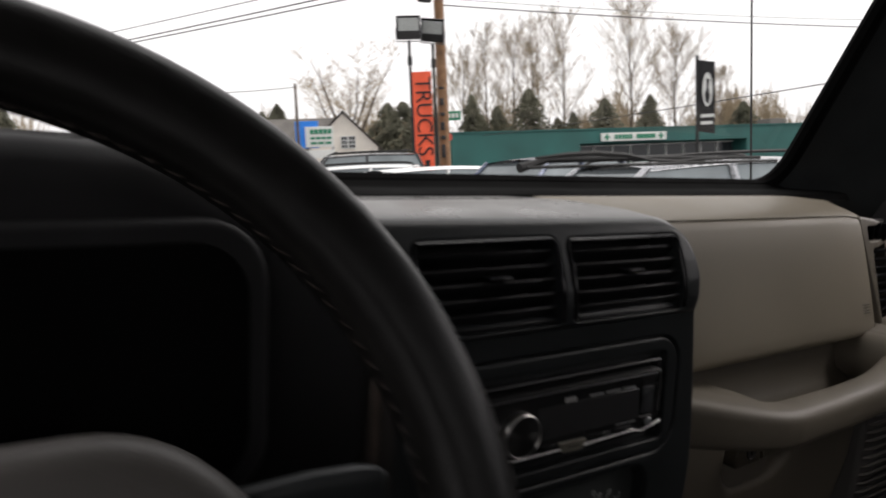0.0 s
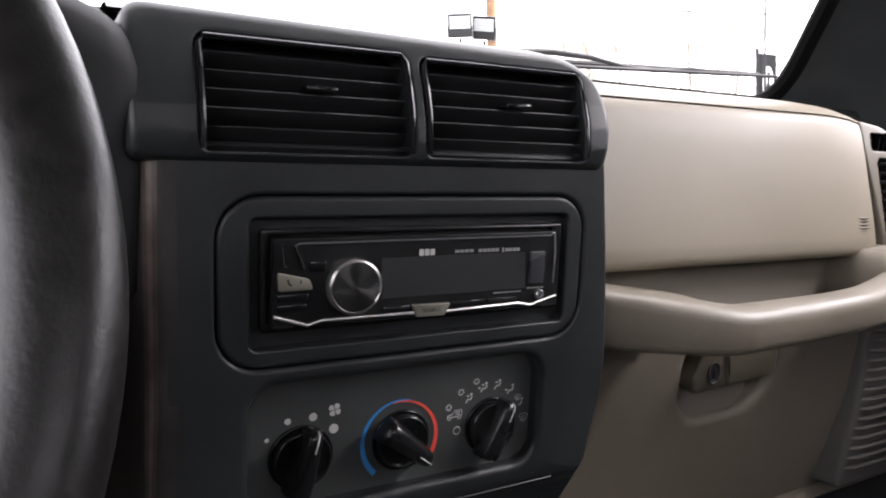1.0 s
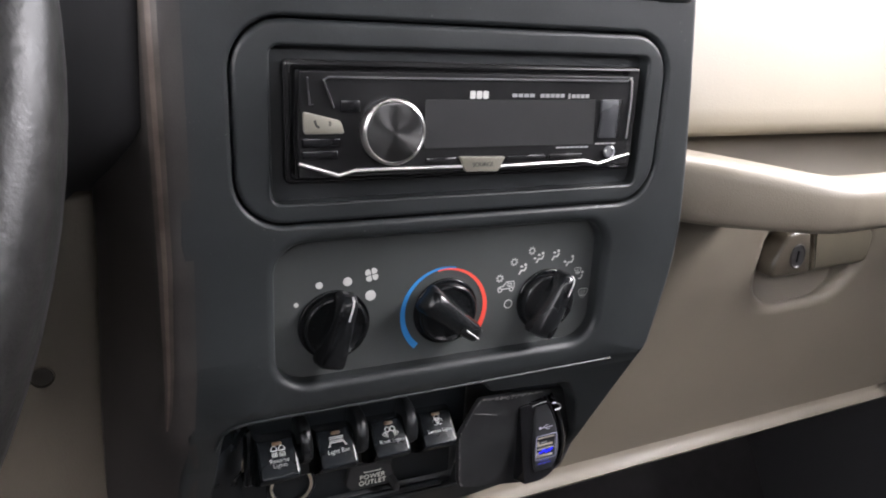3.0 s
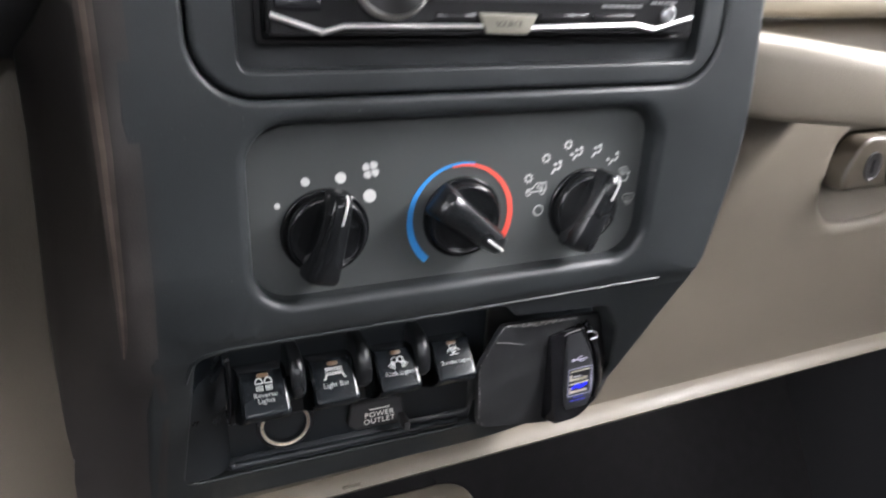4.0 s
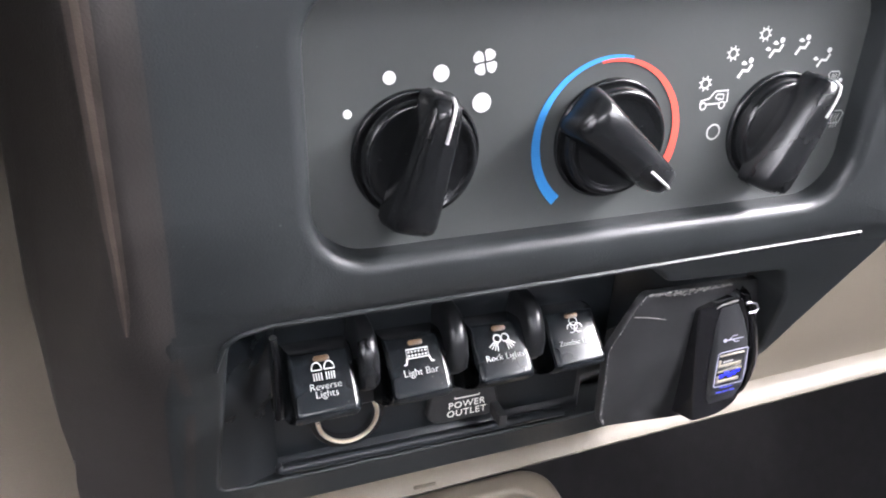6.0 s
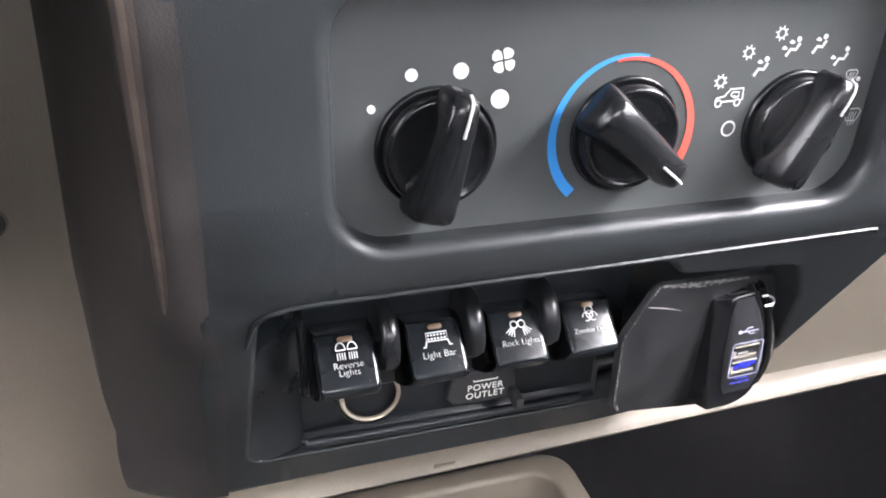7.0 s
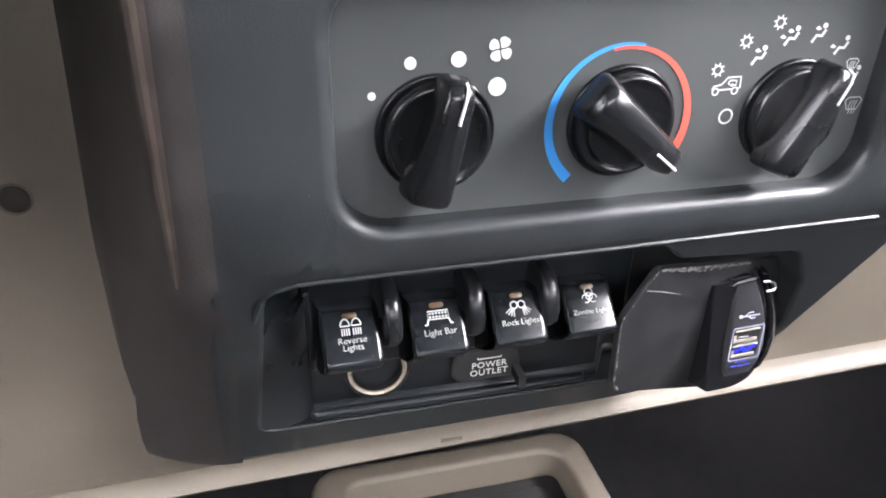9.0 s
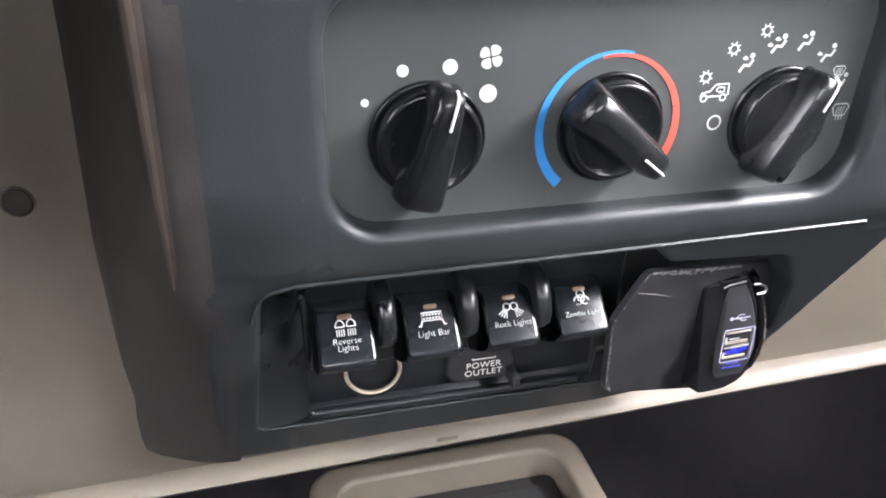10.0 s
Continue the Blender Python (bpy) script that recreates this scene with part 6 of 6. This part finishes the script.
# two flood lights on slim poles with the orange banner between
def flood(az, dist, height, turn, tilt, lean=0):
    f = outside("flood_light", "grey box flood light on a slim black pole", "flood light", "flood lights")
    b = at(az, dist)
    bm = bmesh.new()
    sweep(bm, [V(b.x, b.y, 0), V(b.x, b.y, height - 0.45)], 0.055, 8)
    part("pole", bm, RUBBER, f)
    bm = bmesh.new()
    sweep(bm, [V(b.x, b.y, height - 1.3), V(b.x, b.y, height - 1.0)], 0.09, 8)
    part("collar", bm, RUBBER, f)
    m = Matrix.Translation((b.x, b.y, height)) @ pose(0, 0, 0, tilt, lean, turn)
    bm = bmesh.new()
    rows = []
    for y, s in ((0.0, 1.0), (0.10, 1.0), (0.28, 0.72), (0.32, 0.5)):
        rows.append([m @ V(x * s, y, z * s) for x, z in ((-0.43, -0.40), (0.43, -0.40), (0.43, 0.42), (-0.43, 0.42))])
    vs = skin(bm, rows, True)
    bm.faces.new(vs[-1])
    part("case", bm, mat("flood_case_grey", (0.09, 0.09, 0.095), 0.5), f)
    bm = bmesh.new()
    box(bm, (-0.37, -0.012, -0.10), (0.37, 0.012, 0.34), 0, 1, m)
    part("lens", bm, mat("frosted_lens", (0.42, 0.44, 0.43), 0.2), f, "pale frosted lens")
    bm = bmesh.new()
    box(bm, (-0.40, -0.014, -0.38), (0.40, 0.010, -0.13), 0.01, 1, m)
    part("lower_plate", bm, RUBBER, f)
    bm = bmesh.new()
    sweep(bm, [m @ V(-0.45, 0.1, 0), m @ V(-0.45, 0.1, -0.46), m @ V(0.45, 0.1, -0.46), m @ V(0.45, 0.1, 0)], 0.025, 6)
    part("bracket", bm, STEEL, f)


flood(31.15, 26, 6.50, -27, 8)
flood(33.0, 26.3, 6.42, -48, 18, 9)
banner = outside("truck_banner", "orange vertical cloth banner lettered TRUCKS in black", "banner")
b0, b1 = at(31.15, 25.95), at(32.75, 25.95)
bx = (b1 - b0).normalized()
BM = Matrix(((bx.x, -bx.y, 0, b0.x), (bx.y, bx.x, 0, b0.y), (0, 0, 1, 0), (0, 0, 0, 1)))
bm = bmesh.new()
rows = []
for i in range(13):
    z = 1.35 + i * (3.60 / 12)
    rows.append([BM @ V(0.05 + 0.68 * k / 6, 0.02 * math.sin(k + i * 0.6), z) for k in range(7)])
skin(bm, rows)
bmesh.ops.solidify(bm, geom=bm.faces[:], thickness=0.01)
part("cloth", bm, ORANGE, banner)
letters("word", "TRUCKS", 0.80, BLACK_CLOTH, banner, BM @ Matrix.Translation((0.40, -0.05, 3.35)) @ FACING @ pose(0, 0, 0, 0, 0, -90), spread=0.92, thin=0.004)
bm = bmesh.new()
box(bm, (0.20, -0.06, 1.45), (0.55, -0.03, 1.62), 0, 1, BM)
box(bm, (0.40, -0.06, 1.62), (0.55, -0.03, 1.80), 0, 1, BM)
part("truck_mark", bm, BLACK_CLOTH, banner)

flag = outside("black_banner", "black vertical banner with a white oval mark on a pole", "banner")
b = at(53.0, 24)
FM = Matrix.Translation((b.x, b.y, 0)) @ pose(0, 0, 0, 0, 0, -54)
bm = bmesh.new()
sweep(bm, [V(b.x, b.y, 0), V(b.x, b.y, 4.62)], 0.05, 8)
part("pole", bm, RUBBER, flag)
bm = bmesh.new()
rows = []
for i in range(9):
    z = 2.28 + i * (2.2 / 8)
    rows.append([FM @ V(0.04 + 0.48 * k / 5, 0.02 * math.sin(k * 1.2 + i * 0.5), z - 0.02 * k) for k in range(6)])
skin(bm, rows)
bmesh.ops.solidify(bm, geom=bm.faces[:], thickness=0.01)
part("cloth", bm, BLACK_CLOTH, flag)
bm = bmesh.new()
slab(bm, [(0.30 + 0.15 * math.cos(2 * math.pi * i / 24), 3.55 + 0.52 * math.sin(2 * math.pi * i / 24)) for i in range(24)], -0.05, -0.03, 0.003, 1, FM)
part("oval_mark", bm, SIGN_WHITE, flag, "plain white oval")
bm = bmesh.new()
slab(bm, [(0.24, 3.20), (0.33, 3.10), (0.38, 3.35), (0.33, 3.62), (0.36, 3.85), (0.27, 3.92), (0.28, 3.60), (0.22, 3.42)], -0.056, -0.05, 0.003, 1, FM)
part("inner_mark", bm, BLACK_CLOTH, flag)
bm = bmesh.new()
for z, w in ((2.70, 0.40), (2.48, 0.36)):
    box(bm, (0.10, -0.05, z), (0.10 + w, -0.035, z + 0.10), 0, 1, FM)
part("word_bar", bm, SIGN_WHITE, flag)

street = outside("street_sign", "green street-name sign and red stop sign on a post", "street sign")
b = at(33.95, 34)
TM = Matrix.Translation((b.x, b.y, 0)) @ pose(0, 0, 0, 0, 0, -34)
bm = bmesh.new()
sweep(bm, [V(b.x, b.y, 0), V(b.x, b.y, 4.2)], 0.04, 8)
part("post", bm, STEEL, street)
bm = bmesh.new()
box(bm, (-0.10, -0.03, 3.72), (0.62, 0.0, 4.15), 0.02, 1, TM)
blade = part("name_blade", bm, SIGN_GREEN, street)
bm = bmesh.new()
for i in range(3):
    box(bm, (0.0 + i * 0.19, -0.045, 3.84), (0.12 + i * 0.19, -0.028, 4.04), 0, 1, TM)
part("word_bar", bm, SIGN_WHITE, blade)
bm = bmesh.new()
slab(bm, [(-0.10 + 0.27 * math.cos(radians(22.5 + 45 * i)), 2.95 + 0.27 * math.sin(radians(22.5 + 45 * i))) for i in range(8)], -0.06, -0.04, 0.004, 1, TM)
part("stop_plate", bm, PRINT_RED, street)


# ---- trees ----
def bare_tree(az, dist, height, spread, seed, upright=0.5, levels=5, trunk=0.028):
    """A leafless tree: a tapered trunk that forks again and again into fine twigs."""
    rnd = random.Random(seed)
    t = outside("bare_tree", "leafless tree with fine bare twigs" if upright < 0.7 else "tall slim leafless poplar", "tree", "bare trees")
    b = at(az, dist)
    wood, twigs = bmesh.new(), bmesh.new()

    def shoot(p, d, length, r, level, lift):
        """One tapering shoot that bends upwards, with finer shoots along it."""
        n = 5 if level < 2 else 3
        pts, rad, dirs = [p], [r], [d]
        for i in range(n):
            d = (d + V(rnd.uniform(-1, 1), rnd.uniform(-1, 1), rnd.uniform(-0.5, 0.5)) * 0.16 + V(0, 0, lift)).normalized()
            p = p + d * length / n
            pts.append(p)
            dirs.append(d)
            rad.append(max(0.012, r * (1 - 0.80 * (i + 1) / n)))
        sweep(wood if level < 2 else twigs, pts, rad, 6 if level < 2 else 3, caps=False)
        if level >= levels:
            return
        kids = ((0, 12, 9, 4) if upright > 0.7 else (0, 7, 6, 4))[min(level, 3)]
        for k in range(kids):
            s = rnd.uniform(0.18, 1.0)
            j = min(n - 1, int(s * n))
            q = pts[j].lerp(pts[j + 1], s * n - j)
            a = rnd.uniform(0, 2 * math.pi)
            side = V(math.cos(a), math.sin(a), rnd.uniform(-0.1, 0.4))
            nd = (dirs[j] * (0.9 if upright > 0.7 else 0.65) + side * spread).normalized()
            shoot(q, nd, length * rnd.uniform(0.22, 0.62) * (1.15 - 0.5 * s), max(0.014, rad[j] * 0.42), level + 1, lift)

    base = V(b.x, b.y, -0.2)
    if upright > 0.7:
        # one leader to the top, side limbs all the way up
        lean = V(rnd.uniform(-0.03, 0.03), rnd.uniform(-0.03, 0.03), 1)
        pts = [base + lean * height * i / 8 + V(rnd.uniform(-0.12, 0.12), rnd.uniform(-0.12, 0.12), 0) for i in range(9)]
        rad = [height * trunk * 0.5 * (1 - 0.93 * i / 8) for i in range(9)]
        sweep(wood, pts, rad, 7, caps=False)
        for k in range(22):
            s = 0.18 + 0.76 * (k + 1.6 * rnd.random()) / 23.5
            j = min(7, int(s * 8))
            q = pts[j].lerp(pts[j + 1], s * 8 - j)
            a = k * 2.4 + rnd.uniform(-1.2, 1.2)
            reach = height * spread * (0.42 * math.sin(math.pi * min(1, 0.18 + 0.82 * s)) + 0.06) * rnd.uniform(0.75, 1.75)
            w = rnd.uniform(0.35, 0.75)
            shoot(q, V(math.cos(a) * w, math.sin(a) * w, 0.9).normalized(), reach, max(0.02, rad[j] * 0.34), 1, 0.07)
    else:
        # a short bole that parts into a wide fan of limbs
        sweep(wood, [base, base + V(0.1, 0, height * 0.16), base + V(0.15, 0, height * 0.30)], [height * trunk * 0.62, height * trunk * 0.5, height * trunk * 0.4], 8, caps=False)
        for k in range(11):
            a = k * 2.4
            out = 0.25 + 0.75 * (k % 4) / 3
            q = base + V(0.12, 0, height * (0.17 + 0.13 * rnd.random()))
            shoot(q, V(math.cos(a) * out, math.sin(a) * out, 1.0).normalized(), height * rnd.uniform(0.52, 0.74), height * trunk * 0.26, 1, 0.05)
    part("trunk", wood, BARK, t, fix=False)
    part("twigs", twigs, TWIG, t, fix=False)


def conifer(az, dist, height, seed, wide=0.24):
    """A fir: a tapered trunk with drooping branch tiers built of many small needle clumps."""
    rnd = random.Random(seed)
    t = outside("conifer_tree", "dark green conifer with drooping branches", "tree", "conifers")
    b = at(az, dist)
    bm = bmesh.new()
    sweep(bm, [V(b.x, b.y, -0.2), V(b.x, b.y, height)], [height * 0.02, 0.02], 7)
    part("trunk", bm, BARK, t)
    bm = bmesh.new()
    for i in range(2600):
        s = rnd.random() ** 0.75
        z = height * (0.12 + 0.88 * s)
        a = rnd.uniform(0, 2 * math.pi)
        lump = random.Random(seed * 977 + int(s * 17) * 13 + int(a * 1.9)).uniform(0.42, 1.45)
        r = height * wide * (1.02 - s) ** 0.8 * lump * rnd.uniform(0.30, 1.05) + 0.05
        c = V(b.x + r * math.cos(a), b.y + r * math.sin(a), z - r * 0.35)
        k = height * rnd.uniform(0.012, 0.034)
        o = V(math.cos(a), math.sin(a), -0.5).normalized() * k
        w = V(-math.sin(a), math.cos(a), 0) * k * 0.42
        up = V(0, 0, k * 0.35)
        v = [bm.verts.new(x) for x in (c - o, c + w - up, c + o - up, c - w - up, c + up)]
        for f in ((0, 1, 4), (1, 2, 4), (2, 3, 4), (3, 0, 4), (0, 3, 2, 1)):
            bm.faces.new([v[j] for j in f])
    part("crown", bm, CONIFER, t, fix=False)


bare_tree(25.9, 62, 12.6, 0.85, 5, 0.50, 4, 0.034)
for i, (az, d, h, wide) in enumerate(((35.2, 108, 19.5, 0.56), (37.2, 112, 22, 0.60), (39.0, 110, 22, 0.64), (40.7, 114, 23.5, 0.56), (43.2, 110, 23.5, 0.54),
                                      (48.4, 104, 24, 0.64), (51.3, 108, 20.5, 0.60), (54.6, 118, 15.5, 0.5), (33.2, 116, 16, 0.5), (46.0, 125, 13, 0.5))):
    bare_tree(az, d, h, wide, 20 + i, 0.95, 3, 0.022)
for i, (az, d, h, w) in enumerate(((18.2, 90, 8.5, 0.2), (19.4, 92, 9.5, 0.2), (20.6, 88, 10.0, 0.22), (28.3, 75, 7.5, 0.3), (29.2, 80, 9.0, 0.3), (30.4, 74, 8.5, 0.32), (33.0, 85, 9.0, 0.3), (35.9, 90, 10.5, 0.17), (36.6, 92, 8, 0.2), (37.9, 90, 10, 0.22), (40.4, 88, 10.7, 0.25),
                                  (42.6, 95, 7.5, 0.25), (43.8, 95, 9.0, 0.2), (46.2, 90, 9.2, 0.28), (49.6, 96, 9.8, 0.17), (53.8, 100, 6.5, 0.2), (56.2, 88, 7.6, 0.28), (12.0, 80, 8, 0.3), (8.0, 75, 8, 0.3), (2.0, 70, 8, 0.32), (-4.0, 72, 9, 0.3))):
    conifer(az, d, h * (1.0 if i % 3 else 0.9), 60 + i, w * 1.8)

hedge = outside("distant_woods", "far grey-brown leafless woods along the skyline", "woods", kind="stuff")
bm = bmesh.new()
rnd = random.Random(7)
for i in range(6500):
    az = rnd.uniform(-12, 66)
    d = rnd.uniform(118, 150)
    h = rnd.uniform(6, 12.5) * (0.88 + 0.22 * math.sin(az * 0.7) + 0.10 * math.sin(az * 2.3))
    p = at(az, d)
    k = rnd.uniform(0.05, 0.2)
    sweep(bm, [V(p.x, p.y, 0), V(p.x + rnd.uniform(-1, 1), p.y, h * 0.6), V(p.x + rnd.uniform(-1.6, 1.6), p.y, h)], [k, k * 0.8, 0.05], 3, caps=False)
part("stems", bm, TWIG, hedge, fix=False)


# ---- parked cars ----
def parked_car(name, label, place, paint, length, width, height, roof, rails=False, rack=False, wagon=True):
    """A parked car: lower body, glazed cabin, pillars, roof, wheels and lamps. roof: (start, end) of the flat roof along the length."""
    c = outside(name, label, "car", "parked cars")
    belt, r0, r1 = height * 0.58, roof[0], roof[1]
    hw = width / 2
    bm = bmesh.new()
    rows = []
    for x, zt, w in ((-length / 2, belt * 0.72, 0.80), (-length / 2 + 0.12, belt * 0.86, 0.92), (-length / 2 + 1.15, belt * 0.98, 1.0), (0, belt, 1.0), (length / 2 - 0.6, belt, 1.0), (length / 2 - 0.1, belt * 0.95, 0.94), (length / 2, belt * 0.75, 0.86)):
        w *= hw
        rows.append([place @ V(x, -w, 0.28), place @ V(x, -w, zt - 0.18), place @ V(x, -w * 0.95, zt), place @ V(x, 0, zt + 0.02), place @ V(x, w * 0.95, zt), place @ V(x, w, zt - 0.18), place @ V(x, w, 0.28)])
    vs = skin(bm, rows)
    bm.faces.new(vs[0])
    bm.faces.new(vs[-1])
    part("body", bm, paint, c, angle=50)
    f0, f1 = r0 - 0.75, r1 + (0.35 if wagon else 0.7)
    bm = bmesh.new()
    rows = []
    for x, z, w in ((f0, belt - 0.02, 0.93), (r0, height - 0.07, 0.76), (r1, height - 0.07, 0.76), (f1, belt - 0.02, 0.90)):
        rows.append([place @ V(x, -w * hw, z), place @ V(x, w * hw, z)])
    vs = skin(bm, rows)
    for s in (0, 1):
        a = [vs[i][s].co.copy() for i in range(4)]
        bm.faces.new([bm.verts.new(p) for p in a])
    part("windows", bm, CAR_GLASS, c, angle=20)
    bm = bmesh.new()
    rows = []
    for i in range(9):
        t = i / 8
        x = r0 - 0.05 + (r1 - r0 + 0.1) * t
        z = height + 0.05 * math.sin(math.pi * t) - 0.05
        rows.append([place @ V(x, -0.80 * hw, z - 0.06), place @ V(x, -0.72 * hw, z - 0.01), place @ V(x, -0.3 * hw, z + 0.025), place @ V(x, 0.3 * hw, z + 0.025), place @ V(x, 0.72 * hw, z - 0.01), place @ V(x, 0.80 * hw, z - 0.06)])
    skin(bm, rows)
    part("roof", bm, paint, c, angle=60)
    for s in (-1, 1):
        for x0, z0, x1, z1 in ((f0, belt, r0, height - 0.06), (r0 + (r1 - r0) * 0.45, belt, r0 + (r1 - r0) * 0.43, height - 0.06), (f1, belt, r1, height - 0.06)):
            bm = bmesh.new()
            sweep(bm, [place @ V(x0, s * 0.935 * hw, z0), place @ V(x1, s * 0.775 * hw, z1)], 0.045, 6)
            part("pillar", bm, paint, c)
        if rails:
            bm = bmesh.new()
            sweep(bm, smooth_line([place @ V(r0 + 0.05, s * 0.70 * hw, height - 0.04), place @ V(r0 + 0.25, s * 0.70 * hw, height + 0.05), place @ V((r0 + r1) / 2, s * 0.70 * hw, height + 0.075), place @ V(r1 - 0.2, s * 0.70 * hw, height + 0.05), place @ V(r1, s * 0.70 * hw, height - 0.04)], 4), 0.022, 6)
            part("roof_rail", bm, RUBBER, c, "black roof rail")
        for x in (-length / 2 + 0.85, length / 2 - 0.85):
            m = place @ Matrix.Translation((x, s * (hw - 0.02), 0.34)) @ pose(0, 0, 0, 90, 0, 0)
            bm = bmesh.new()
            lathe(bm, [(0.20, -0.11), (0.32, -0.11), (0.34, -0.06), (0.34, 0.06), (0.32, 0.11), (0.20, 0.11)], m, 20, False)
            w = part("wheel", bm, RUBBER, c)
            bm = bmesh.new()
            lathe(bm, [(0.21, -0.08), (0.05, -0.06), (0.05, 0.06), (0.21, 0.08)], m, 16)
            part("rim", bm, STEEL, w)
        bm = bmesh.new()
        box(bm, (-length / 2 - 0.01, s * hw * 0.55, belt * 0.62), (-length / 2 + 0.2, s * hw * 0.84, belt * 0.78), 0.02, 2, place)
        part("headlight", bm, SIGN_WHITE, c)
    if rack:
        for k in range(3):
            x = r0 + 0.3 + k * (r1 - r0 - 0.6) / 2
            bm = bmesh.new()
            sweep(bm, [place @ V(x, -0.7 * hw, height + 0.09), place @ V(x, 0.7 * hw, height + 0.09)], 0.025, 6)
            part("crossbar", bm, RUBBER, c)
    return c


# pale base puts the sky's reflection into the car windows
CAR_GLASS = mat("sky_pale_car_glass", (0.20, 0.225, 0.235), 0.08, 0.5, vary=0.2, vary_size=1.5)
WHITE_PAINT = mat("white_car_paint", (0.80, 0.80, 0.80), 0.22, coat=0.5, vary=0.02)
BLUE_PAINT = mat("blue_grey_car_paint", (0.085, 0.105, 0.160), 0.25, 0.4, coat=0.6, vary=0.03)
SILVER_PAINT = mat("silver_car_paint", (0.36, 0.37, 0.39), 0.28, 0.6, coat=0.6, vary=0.03)
DARK_PAINT = mat("charcoal_car_paint", (0.035, 0.035, 0.038), 0.25, 0.2, coat=0.6, vary=0.03)


def spot(az, dist, heading):
    p = at(az, dist)
    return Matrix.Translation((p.x, p.y, 0)) @ pose(0, 0, 0, 0, 0, heading)


parked_car("white_suv", "white parked SUV with a pale roof", spot(33.5, 17, 170), WHITE_PAINT, 4.6, 1.85, 1.50, (-0.9, 1.7), wagon=True)
parked_car("white_suv", "white parked SUV with roof rails", spot(28.5, 19, 150), WHITE_PAINT, 4.7, 1.9, 1.62, (-0.9, 1.8), rails=True)
parked_car("dark_suv", "charcoal parked SUV with black roof rack", spot(26.3, 24, -20), DARK_PAINT, 4.8, 1.95, 2.05, (-0.9, 2.0), rails=True, rack=True)
parked_car("blue_car", "blue-grey parked car with a pale windshield", spot(41.3, 13, 10), BLUE_PAINT, 4.6, 1.8, 1.57, (-0.7, 1.4), wagon=False)
parked_car("silver_wagon", "silver parked wagon with black roof rails", spot(52.0, 9.6, -12), SILVER_PAINT, 4.6, 1.85, 1.42, (-1.1, 1.7), rails=True)

# ---- set the cabin into the parked car's tilt ----
bpy.context.view_layer.update()
for ob in CABIN:
    ob.matrix_basis = CAR @ ob.matrix_basis
